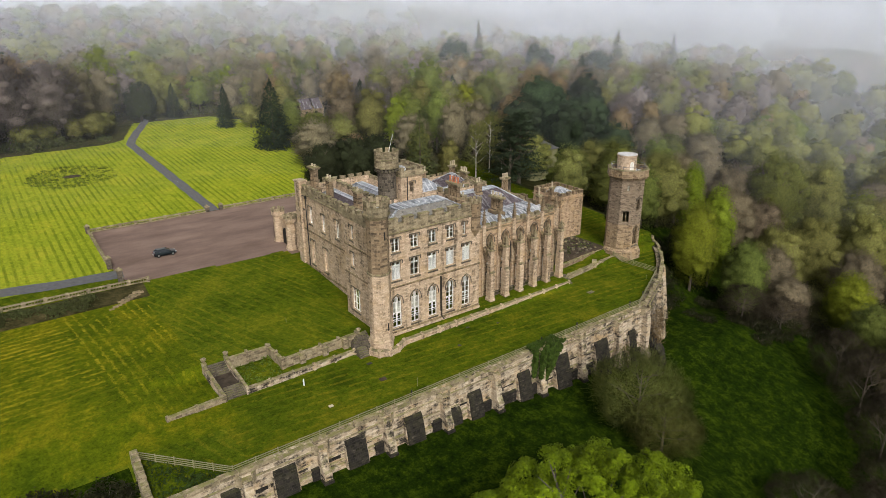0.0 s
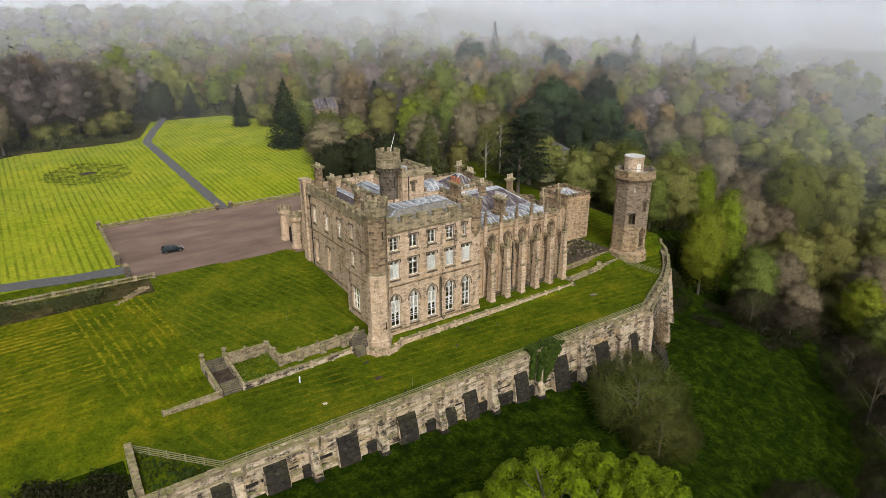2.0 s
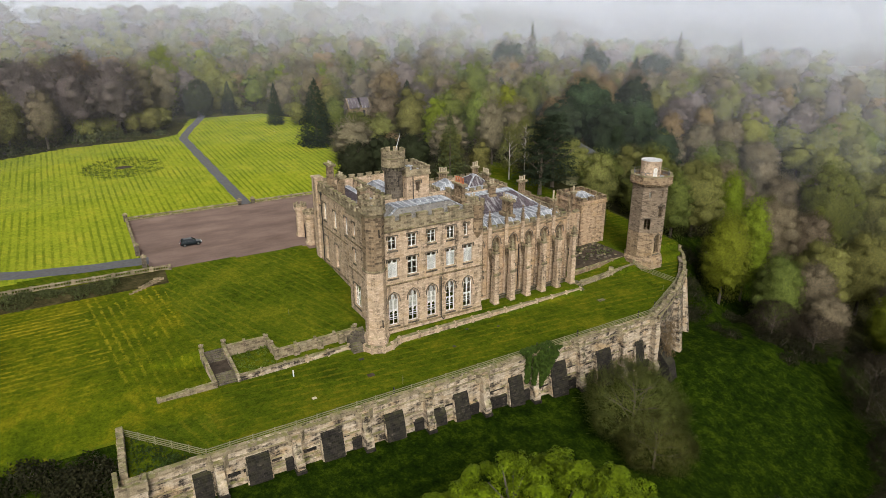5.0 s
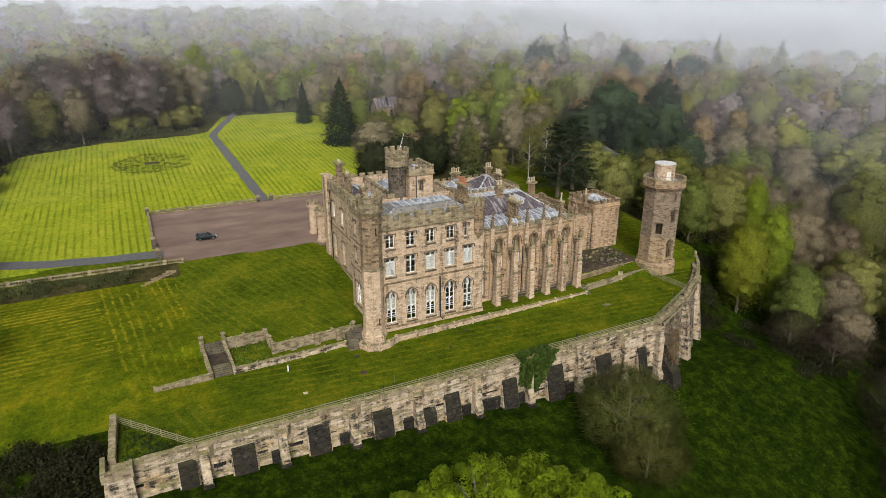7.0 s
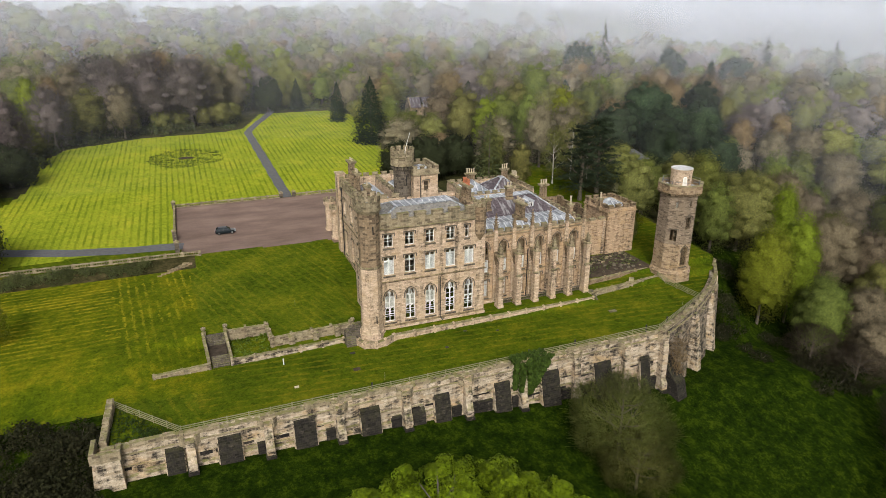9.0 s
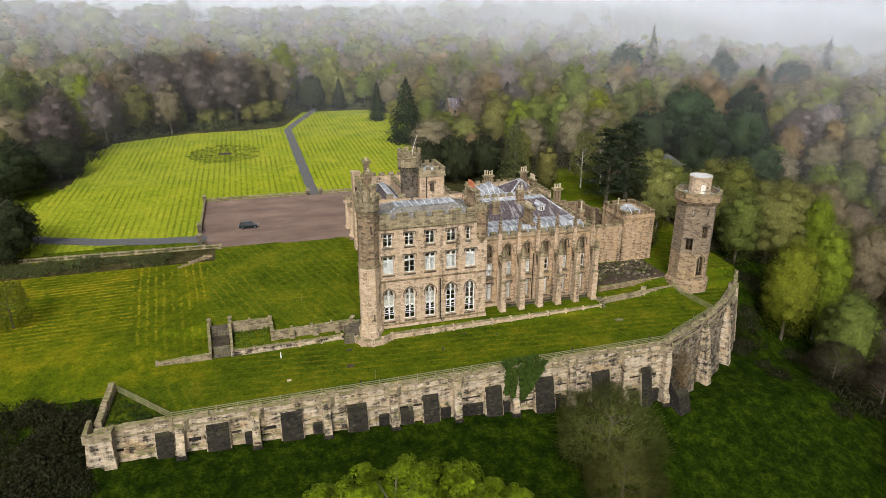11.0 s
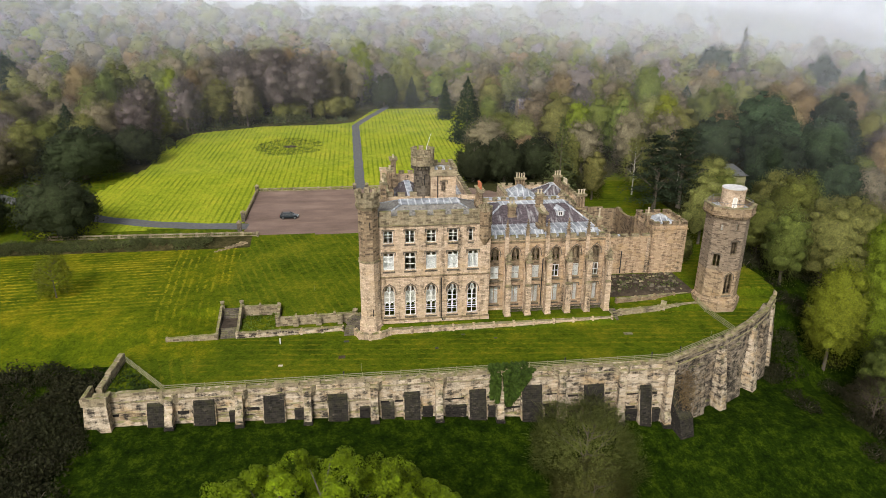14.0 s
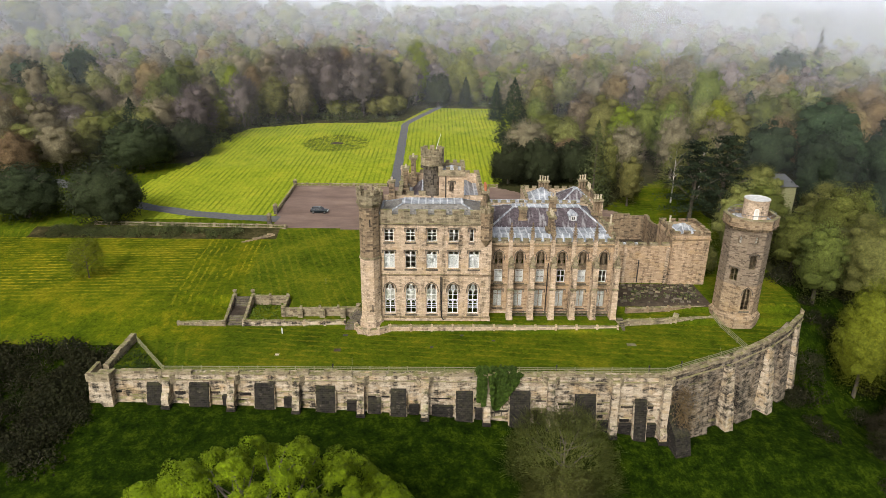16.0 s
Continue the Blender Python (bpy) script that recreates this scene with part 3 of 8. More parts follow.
def draped(name, ring, material, lift, step, label, category, kind="structure"):
    """A sheet that lies on the ground inside a plan outline."""
    xs = np.array([p[0] for p in ring])
    ys = np.array([p[1] for p in ring])
    gx = np.arange(xs.min(), xs.max() + step, step)
    gy = np.arange(ys.min(), ys.max() + step, step)
    s = Shape()
    index = {}
    for a in range(len(gx) - 1):
        for b in range(len(gy) - 1):
            if in_poly(np.array(gx[a] + step / 2), np.array(gy[b] + step / 2), list(ring)):
                q = []
                for p in ((a, b), (a + 1, b), (a + 1, b + 1), (a, b + 1)):
                    if p not in index:
                        index[p] = len(s.v)
                        s.v.append((gx[p[0]], gy[p[1]], hz(gx[p[0]], gy[p[1]]) + lift))
                    q.append(index[p])
                s.f.append(tuple(q))
    s.smooth = True
    return tagged(part(name, s, material, None, label), "", category, kind=kind)


def ribbon(name, pts, width, material, lift, label, category, step=1.5):
    """A path of one width along plan points, lying on the ground."""
    s = Shape()
    line = []
    for (x0, y0), (x1, y1) in zip(pts, pts[1:]):
        n = max(1, int(math.hypot(x1 - x0, y1 - y0) / step))
        line += [(x0 + (x1 - x0) * k / n, y0 + (y1 - y0) * k / n) for k in range(n)]
    line.append(pts[-1])
    for i, (x, y) in enumerate(line):
        a, b = line[max(i - 1, 0)], line[min(i + 1, len(line) - 1)]
        d = Vector((b[0] - a[0], b[1] - a[1])).normalized()
        for k in (-1, -0.33, 0.33, 1):
            wob = 1 + 0.06 * math.sin(i * 0.9 + k)
            px, py = x - d.y * k * width / 2 * wob, y + d.x * k * width / 2 * wob
            s.v.append((px, py, hz(px, py) + lift))
    for i in range(len(line) - 1):
        for k in range(3):
            s.f.append((4 * i + k + 1, 4 * i + k, 4 * i + 4 + k, 4 * i + 5 + k))
    s.smooth = True
    return tagged(part(name, s, material, None, label), "", category, kind="structure")


draped("gravel_forecourt", [(17, 118.5), (20.5, 116.2), (46, 115), (46.5, 112.5), (70, 112.5), (98, 118), (98, 128), (70, 146.6), (16.4, 146.6), (16.4, 126), (17, 122)], GRAVEL, 0.05, 0.7, "reddish-brown gravel forecourt beside the castle", "forecourt")
ribbon("drive", [(17.5, 121.6), (8, 122.6), (-2, 124.5), (-14, 128.5), (-26, 134), (-50, 150)], 3.6, ASPHALT, 0.06, "grey asphalt drive leading to the gravel forecourt", "drive")
ribbon("path", [(42.6, 147.0), (42.2, 180), (41.7, 225.3), (46, 238), (52, 253), (58, 270)], 2.7, ASPHALT, 0.06, "straight grey asphalt path through the striped field", "path")
draped("flower_bed", [(20.3 + 2.4 * math.cos(a * 0.524), 194.5 + 1.7 * math.sin(a * 0.524)) for a in range(12)], SOIL, 0.04, 0.35, "small bare soil oval in the ring of flowers", "flower bed")

# ---- castle ----
class Side:
    """A flat wall: u runs along it, z up, d into it."""

    def __init__(self, origin, along, inward):
        self.o, self.a, self.n = Vector(origin), Vector(along).normalized(), Vector(inward).normalized()

    def at(self, u, z, d=0.0):
        p = self.o + self.a * u + self.n * d
        return (p.x, p.y, z)

    def block(self, s, u0, u1, z0, z1, d0, d1, slope=0.0):
        """A block on the wall from depth d0 (outer) to d1; slope lowers its outer top edge."""
        n = len(s.v)
        for u, z, d in ((u0, z0, d0), (u1, z0, d0), (u1, z0, d1), (u0, z0, d1), (u0, z1 - slope, d0), (u1, z1 - slope, d0), (u1, z1, d1), (u0, z1, d1)):
            s.v.append(self.at(u, z, d))
        for f in ((0, 3, 2, 1), (4, 5, 6, 7), (0, 1, 5, 4), (1, 2, 6, 5), (2, 3, 7, 6), (3, 0, 4, 7)):
            s.f.append(tuple(n + i for i in f))
        return s

    def outline(self, s, pts, d0, d1, inner=None):
        """Extrude a closed (u, z) outline from depth d0 to d1; with inner, a ring between two outlines."""
        k, n = len(pts), len(s.v)
        s.v.extend(self.at(u, z, d0) for u, z in pts)
        s.v.extend(self.at(u, z, d1) for u, z in pts)
        for i in range(k):
            j = (i + 1) % k
            s.f.append((n + i, n + j, n + k + j, n + k + i))
        if inner:
            m = len(s.v)
            s.v.extend(self.at(u, z, d0) for u, z in inner)
            s.v.extend(self.at(u, z, d1) for u, z in inner)
            for i in range(k):
                j = (i + 1) % k
                s.f.append((n + j, n + i, m + i, m + j))
                s.f.append((m + j, m + i, m + k + i, m + k + j))
                s.f.append((n + k + i, n + k + j, m + k + j, m + k + i))
        else:
            s.f.append(tuple(n + i for i in range(k)))
            s.f.append(tuple(n + 2 * k - 1 - i for i in range(k)))
        return s

    def wall(self, u0, u1, z0, z1, holes, thick=0.7):
        """The wall with its openings cut through."""
        s = Shape()
        outer = [(u0, z0), (u1, z0), (u1, z1), (u0, z1)]
        loops = [[Vector((u, z, 0)) for u, z in outer]] + [[Vector((u, z, 0)) for u, z in reversed(h)] for h in holes]
        tris = tessellate_polygon(loops)
        flat = [p for lp in loops for p in lp]
        for d in (0.0, thick):
            n = len(s.v)
            s.v.extend(self.at(p.x, p.y, d) for p in flat)
            s.f.extend(tuple(n + i for i in t) for t in tris)
        for lp in [outer] + list(holes):
            k, n = len(lp), len(s.v)
            s.v.extend(self.at(u, z, 0) for u, z in lp)
            s.v.extend(self.at(u, z, thick) for u, z in lp)
            for i in range(k):
                j = (i + 1) % k
                s.f.append((n + i, n + j, n + k + j, n + k + i))
        return s


def rect(u0, u1, z0, z1):
    return [(u0, z0), (u1, z0), (u1, z1), (u0, z1)]


def arch(u0, u1, z0, zs, zt, n=6):
    """Pointed opening: sill z0, springing zs, point zt."""
    c, w, h = (u0 + u1) / 2, (u1 - u0) / 2, zt - zs
    right = [(c + w * math.cos(a) ** 0.62, zs + h * math.sin(a) ** 1.0) for a in (math.pi / 2 * i / n for i in range(n))]
    left = [(2 * c - u, z) for u, z in reversed(right)]
    return [(u0, z0), (u1, z0)] + right + [(c, zt)] + left


def shrink(pts, t):
    c = sum(p[0] for p in pts) / len(pts)
    zc = (min(p[1] for p in pts) + max(p[1] for p in pts)) / 2
    w = (max(p[0] for p in pts) - min(p[0] for p in pts)) / 2
    h = (max(p[1] for p in pts) - min(p[1] for p in pts)) / 2
    return [(c + (u - c) * (w - t) / w, zc + (z - zc) * (h - t) / h) for u, z in pts]


def window(side, owner, shape, lights, bars, hood=True, sill=True, fill=None, frame_mat=None, label="", depth=0.28, tracery=None, fill_z=None, board=None):
    """A window in an opening: frame with mullions and glazing bars, a pane, a blind or board behind it, hood and sill of stone."""
    u0, u1 = min(p[0] for p in shape), max(p[0] for p in shape)
    z0, z1 = min(p[1] for p in shape), max(p[1] for p in shape)
    f = Shape()
    side.outline(f, shape, depth, depth + 0.12, shrink(shape, 0.065))
    w = (u1 - u0) / lights
    top = z1 - 0.05
    for i in range(1, lights):
        side.block(f, u0 + w * i - 0.05, u0 + w * i + 0.05, z0, top - 0.1, depth - 0.03, depth + 0.12)
    for zb in bars:
        side.block(f, u0 + 0.04, u1 - 0.04, zb - 0.022, zb + 0.022, depth, depth + 0.1)
    win = piece("window", f, frame_mat or WHITE, owner, label)
    p = Shape()
    side.outline(p, shrink(shape, 0.03), depth + 0.05, depth + 0.075)
    under_part(part("pane", p, GLASS), win)
    if tracery:
        t = Shape()
        for (ta, tb, tz0, tz1) in tracery:
            c = (ta + tb) / 2
            o = arch(ta, tb, tz0, tz0 + (tz1 - tz0) * 0.45, tz1, 4)
            side.outline(t, o, depth - 0.06, depth + 0.1, shrink(o, 0.05))
        under_part(part("tracery", t, frame_mat or WHITE), win)
    if fill:
        b = Shape()
        fz0, fz1 = fill_z or (z0, z1)
        if fill_z is None:
            side.outline(b, shrink(shape, 0.05), depth + 0.09, depth + 0.12)
        else:
            side.block(b, u0 + 0.05, u1 - 0.05, fz0, fz1, depth + 0.09, depth + 0.12)
        under_part(part("blind", b, fill, None, "drawn white blind"), win)
    h = Shape()
    if hood == "arch":
        o = [q for q in shape if q[1] > z0 + (z1 - z0) * 0.62]
        c = (u0 + u1) / 2
        big = [(c + (u - c) * 1.36, z + (0.42 if abs(u - c) < 0.1 else 0.16)) for u, z in o]
        small = [(c + (u - c) * 1.2, z + (0.27 if abs(u - c) < 0.1 else 0.08)) for u, z in o]
        side.outline(h, big + small[::-1], -0.12, 0.02)
    elif hood:
        a, b, c, d = u0 - 0.26, u0 - 0.14, u1 + 0.14, u1 + 0.26
        side.outline(h, [(a, z1 - 0.32), (b, z1 - 0.32), (b, z1 + 0.12), (c, z1 + 0.12), (c, z1 - 0.32), (d, z1 - 0.32), (d, z1 + 0.26), (a, z1 + 0.26)], -0.12, 0.02)
    if h.v:
        under_part(part("hood_mould", h, STONE_BLOCK), win)
    if sill:
        sl = Shape()
        side.block(sl, u0 - 0.14, u1 + 0.14, z0 - 0.34, z0, -0.12, 0.34, 0.12)
        under_part(part("sill", sl, STONE_BLOCK, None, "soot-stained stone sill"), win)
    return win


def under_part(ob, parent):
    """Parts of a part: both built in world places."""
    ob.parent = parent
    ob.matrix_parent_inverse = parent.matrix_parent_inverse.copy()
    g = parent.parent.location if parent.parent else Vector()
    ob.matrix_parent_inverse = Matrix()
    return ob


CASTLE = thing("castle", 53, 90, 1, "large crenellated buff sandstone castle with turrets and lead roofs", "castle")


def cp(name, shape, material, label=""):
    return piece(name, shape, material, CASTLE, label)


def merlons(side, u0, u1, z0, z1, d0, d1, width=1.55, gap=1.0, material=None, owner=None):
    """A row of merlons with weathered, sloping caps, each a part."""
    n = max(1, round((u1 - u0 + gap) / (width + gap)))
    step = (u1 - u0 + gap) / n
    w = step - gap
    for i in range(n):
        a = u0 + i * step
        s = Shape()
        h = z1 + random.uniform(-0.05, 0.04)
        side.block(s, a, a + w, z0, h - 0.16, d0, d1)
        side.block(s, a - 0.05, a + w + 0.05, h - 0.16, h, d0 - 0.07, d1 + 0.07, 0.05)
        piece("merlon", s, material or STONE_GREY, owner or CASTLE)


def ring_merlons(cx, cy, r, z0, z1, n, thick, owner, material, share=0.58, turn=0.0):
    for i in range(n):
        a0 = 2 * math.pi * (i + turn) / n
        a1 = a0 + 2 * math.pi / n * share
        ring = [(cx + q * math.cos(a), cy + q * math.sin(a)) for q, a in ((r, a0), (r, (a0 + a1) / 2), (r, a1), (r - thick, a1), (r - thick, (a0 + a1) / 2), (r - thick, a0))]
        big = [(cx + (x - cx) * 1.03, cy + (y - cy) * 1.03) for x, y in ring]
        piece("merlon", Shape().prism(ring, z0, z1 - 0.12).prism(big, z1 - 0.12, z1), material, owner)


SOUTH = Side((0, 74, 0), (1, 0, 0), (0, 1, 0))
BAYS = [46.55, 49.88, 53.18, 56.58, 59.78]


def south_front():
    holes, todo = [], []
    for i, c in enumerate(BAYS):
        g = arch(c - 0.82, c + 0.82, 2.1, 5.75, 7.3)
        m = rect(c - 0.83, c + 0.83, 9.95, 12.8)
        half = 0.72 if i < 4 else 0.33
        t = rect(c - half, c + half, 14.4, 16.42) if i < 4 else rect(59.0, 59.66, 14.4, 16.42)
        holes += [g, m, t]
        todo.append((g, m, t))
    cp("south_wall", SOUTH.wall(44.3, 62.5, -1.0, 17.4, holes), STONE, "buff ashlar front wall with stains below the sills")
    for i, (g, m, t) in enumerate(todo):
        c = BAYS[i]
        pale = i < 3
        window(SOUTH, CASTLE, g, 2, [3.0, 3.75, 4.5, 5.3], "arch", True, PALE if pale else None, None, "tall pointed window with white glazing bars",
               tracery=[(c - 0.74, c - 0.02, 4.45, 6.35), (c + 0.02, c + 0.74, 4.45, 6.35), (c - 0.26, c + 0.26, 6.1, 7.1), (c - 0.72, c - 0.04, 3.3, 4.4), (c + 0.04, c + 0.72, 3.3, 4.4)], fill_z=(4.5, 6.2) if pale else None)
        window(SOUTH, CASTLE, m, 2, [] if i != 1 else [10.9, 11.9], True, True, BLIND if i != 1 else None, None, "two-light window with drawn white blinds" if i != 1 else "two-light window with dark panes",
               tracery=[(c - 0.8, c - 0.04, 12.05, 12.78), (c + 0.04, c + 0.8, 12.05, 12.78)], fill_z=(9.97, 12.25) if i != 1 else None)
        window(SOUTH, CASTLE, t, 2 if i < 4 else 1, [15.3], True, True, None, None, "small dark two-light window",
               tracery=[(c - 0.68, c - 0.04, 15.75, 16.4), (c + 0.04, c + 0.68, 15.75, 16.4)] if i < 4 else [(59.04, 59.62, 15.75, 16.4)])
    for z0, z1, out, name in ((-1.0, 1.35, -0.22, "plinth"), (1.35, 1.6, -0.12, "plinth"), (8.72, 8.98, -0.12, "string_course")):
        cp(name, SOUTH.block(Shape(), 44.9, 62.6, z0, z1, out, 0.0, 0.08), STONE if z0 < 1 else STONE_DARK)
    cp("cornice", SOUTH.block(SOUTH.block(Shape(), 44.9, 62.6, 17.1, 17.28, -0.12, 0.0), 44.9, 62.6, 17.28, 17.46, -0.24, 0.0, 0.06), STONE_GREY)
    cp("parapet", SOUTH.block(Shape(), 44.5, 62.5, 17.4, 18.65, -0.08, 0.5), STONE_GREY, "lichened parapet")
    merlons(SOUTH, 45.3, 60.8, 18.65, 19.5, -0.08, 0.5)
    pipe = Shape().ngon(54.78, 73.85, 0.08, 1.6, 8.5, 8).ngon(54.55, 73.85, 0.06, 2.6, 8.6, 8)
    pipe.beam((54.78, 73.85, 1.6), (55.15, 73.7, 1.05), 0.14, 0.14)
    cp("drainpipe", pipe, IRON, "black cast-iron drainpipe")
    # corbelled corner turret
    s = Shape().ngon(61.55, 74.15, 0.2, 13.6, 14.9, 8, 0.95).ngon(61.55, 74.15, 0.95, 14.9, 18.3, 8).ngon(61.55, 74.15, 1.1, 18.3, 18.6, 8).ngon(61.55, 74.15, 1.05, 18.6, 19.3, 8)
    bart = cp("corner_turret", s, STONE_DARK, "corbelled octagonal corner turret")
    ring_merlons(61.55, 74.15, 1.08, 19.3, 20.0, 8, 0.35, CASTLE, STONE_GREY)


south_front()


def corner_turret():
    cx, cy = 43.6, 74.05
    s = Shape().ngon(cx, cy, 2.0, -1.0, 1.2, 8).ngon(cx, cy, 2.0, 1.2, 1.9, 8, 1.68).ngon(cx, cy, 1.66, 1.9, 11.9, 8)
    cp("turret", s, STONE, "octagonal stone corner turret")
    cp("turret_band", Shape().ngon(cx, cy, 1.8, 11.85, 12.15, 8), STONE_GREY)
    cp("turret_shaft", Shape().ngon(cx, cy, 1.6, 12.15, 20.4, 8), STONE_DARK, "darker weathered upper turret")
    cp("turret_cornice", Shape().ngon(cx, cy, 1.62, 20.2, 20.7, 8, 1.95).ngon(cx, cy, 1.98, 20.7, 20.95, 8), STONE_GREY)
    for i in range(8):
        a0, a1 = 2 * math.pi * (i + 0.5) / 8, 2 * math.pi * (i + 1.5) / 8
        ring = [(cx + r * math.cos(a), cy + r * math.sin(a)) for r, a in ((1.86, a0), (1.86, a1), (1.5, a1), (1.5, a0))]
        cp("parapet_panel", Shape().prism(ring, 20.95, 22.1), STONE_GREY)
    cp("turret_roof", Shape().ngon(cx, cy, 1.52, 20.9, 21.3, 8), LEAD)
    ring_merlons(cx, cy, 1.88, 22.1, 22.95, 8, 0.36, CASTLE, STONE_GREY, 0.62, 0.7)
    for slit in (Shape().box(43.75, 43.9, 72.45, 72.7, 17.2, 18.4), Shape().box(43.85, 44.0, 72.4, 72.65, 3.0, 4.2)):
        cp("arrow_slit", slit, DARK_IN, "dark arrow slit")


corner_turret()

WEST = Side((44.3, 0, 0), (0, 1, 0), (1, 0, 0))
FARW = Side((47.1, 0, 0), (0, 1, 0), (1, 0, 0))


def west_fronts():
    big = rect(81.4, 83.9, 2.2, 6.0)
    up, mid = rect(82.7, 83.6, 14.2, 16.4), rect(82.7, 83.6, 9.7, 12.0)
    cp("west_wall", WEST.wall(74.7, 85.6, -1.0, 17.4, [big, up, mid]), STONE, "buff ashlar side wall")
    window(WEST, CASTLE, big, 3, [3.4, 4.6], True, True, BLIND, None, "wide three-light white window")
    window(WEST, CASTLE, up, 1, [15.3], True, True, None, None, "narrow sash window")
    window(WEST, CASTLE, mid, 1, [10.8], True, True, BLIND, None, "narrow sash window with a white blind")
    cp("string_course", WEST.block(WEST.block(Shape(), 75.5, 85.6, 13.0, 13.25, -0.1, 0, 0.05), 75.5, 85.6, 8.2, 8.45, -0.1, 0, 0.05), STONE_DARK)
    cp("parapet", WEST.block(Shape(), 75.4, 85.6, 17.4, 18.65, -0.08, 0.5), STONE_GREY)
    merlons(WEST, 76.2, 85.5, 18.65, 19.5, -0.08, 0.5, 1.2, 0.85)
    cp("return_wall", Shape().box(45.0, 62.5, 84.9, 85.6, -1, 18.65), STONE)
    merlons(Side((0, 85.6, 0), (1, 0, 0), (0, -1, 0)), 46.8, 52.0, 18.65, 19.4, 0, 0.5, 1.2, 0.85)
    holes, kinds = [], []
    for c, z0, z1 in ((103.6, 10.8, 14.0), (98.6, 10.5, 13.7), (93.4, 10.8, 14.0)):
        holes.append(rect(c - 0.65, c + 0.65, z0, z1))
        kinds.append(2)
    for c, z0, z1 in ((103.4, 3.0, 7.6), (98.4, 2.9, 7.4)):
        holes.append(rect(c - 0.75, c + 0.75, z0, z1))
        kinds.append(0)
    holes.append(rect(105.8, 106.4, 13.2, 15.4)), kinds.append(1)
    for c in (100.9, 95.9):
        holes.append(rect(c - 0.28, c + 0.28, 14.3, 15.2)), kinds.append(3)
    cp("north_west_wall", FARW.wall(85.6, 108.4, -0.5, 16.0, holes), STONE, "long buff ashlar wall of the north range")
    for h, k in zip(holes, kinds):
        z0, z1 = h[0][1], h[2][1]
        if k == 0:
            window(FARW, CASTLE, h, 2, [z0 + 1.5, z0 + 3.0], True, True, PALE, STONE, "tall stone-framed blocked window")
        elif k == 3:
            window(FARW, CASTLE, h, 1, [], False, False, PALE, STONE, "small blocked attic opening")
        else:
            window(FARW, CASTLE, h, k, [z0 + (z1 - z0) / 2], True, True, BLIND if k == 2 else None, None, "stone window with white sashes")
    cp("string_course", FARW.block(FARW.block(Shape(), 85.6, 108.4, 9.15, 9.4, -0.1, 0, 0.05), 85.6, 108.4, 2.0, 2.3, -0.15, 0, 0.08), STONE_DARK)
    cp("cornice", FARW.block(Shape(), 85.6, 108.6, 15.85, 16.05, -0.16, 0, 0.05), STONE_GREY)
    cp("parapet", FARW.block(Shape(), 85.6, 108.4, 16.0, 16.95, -0.05, 0.5), STONE_GREY)
    merlons(FARW, 86.0, 108.4, 16.95, 17.65, -0.05, 0.5, 1.1, 0.8)
    cp("corner_pier", Shape().box(46.7, 48.2, 106.9, 108.8, -0.5, 17.9).box(46.55, 48.35, 106.75, 108.95, 17.9, 18.2), STONE, "square corner pier")
    pipe = Shape().ngon(46.95, 105.0, 0.09, 2.2, 15.8, 8)
    pipe.box(46.8, 47.1, 104.85, 105.15, 15.3, 15.8)
    cp("drainpipe", pipe, IRON, "black cast-iron drainpipe")
    # the other walls of the north range, with their parapets
    cp("north_wall", Shape().box(47.8, 62.5, 107.7, 108.38, -0.5, 16.95), STONE)
    merlons(Side((0, 108.4, 0), (1, 0, 0), (0, -1, 0)), 48.6, 62.4, 16.95, 17.6, 0, 0.5, 1.1, 0.8)
    cp("north_east_wall", Shape().box(61.8, 62.5, 85.6, 107.7, -0.5, 16.4), STONE)
    merlons(Side((62.5, 0, 0), (0, 1, 0), (-1, 0, 0)), 86.0, 108.3, 16.4, 17.1, 0, 0.5, 1.1, 0.8)
    cp("east_wall", Shape().box(61.8, 62.5, 74.7, 84.9, -1, 18.65), STONE)
    merlons(Side((62.5, 0, 0), (0, 1, 0), (-1, 0, 0)), 76.0, 84.8, 18.65, 19.4, 0, 0.5, 1.2, 0.85)


west_fronts()


def hip_roof(x0, x1, y0, y1, z0, a0, a1, b0, b1, z1, name, slope_mat, top_mat, label=""):
    """A hipped roof with a flat top (a0..a1, b0..b1 at z1), lead rolls along its hips."""
    lo = [(x0, y0), (x1, y0), (x1, y1), (x0, y1)]
    hi = [(a0, b0), (a1, b0), (a1, b1), (a0, b1)]
    r = cp(name, Shape().prism(lo, z0, z1, hi, (True, False)), slope_mat, label)
    under_part(part("roof_top", Shape().prism(hi, z1 + 0.005, z1 + 0.09), top_mat), r)
    for (lx, ly), (hx, hy) in zip(lo, hi):
        under_part(part("hip_roll", Shape().beam((lx, ly, z0 + 0.05), (hx, hy, z1 + 0.05), 0.34, 0.12), LEAD), r)
    for p, q in zip(hi, hi[1:] + hi[:1]):
        if math.dist(p, q) > 0.2:
            under_part(part("ridge_roll", Shape().beam((*p, z1 + 0.1), (*q, z1 + 0.1), 0.3, 0.12), LEAD), r)
    return r


STONE_SLATE = stone("stone_slate", (0.32, 0.31, 0.29), (0.21, 0.205, 0.20), (0.12, 0.115, 0.115), (0.09, 0.085, 0.085), 0.6, course=0.3, length=0.4, moss=0.1)


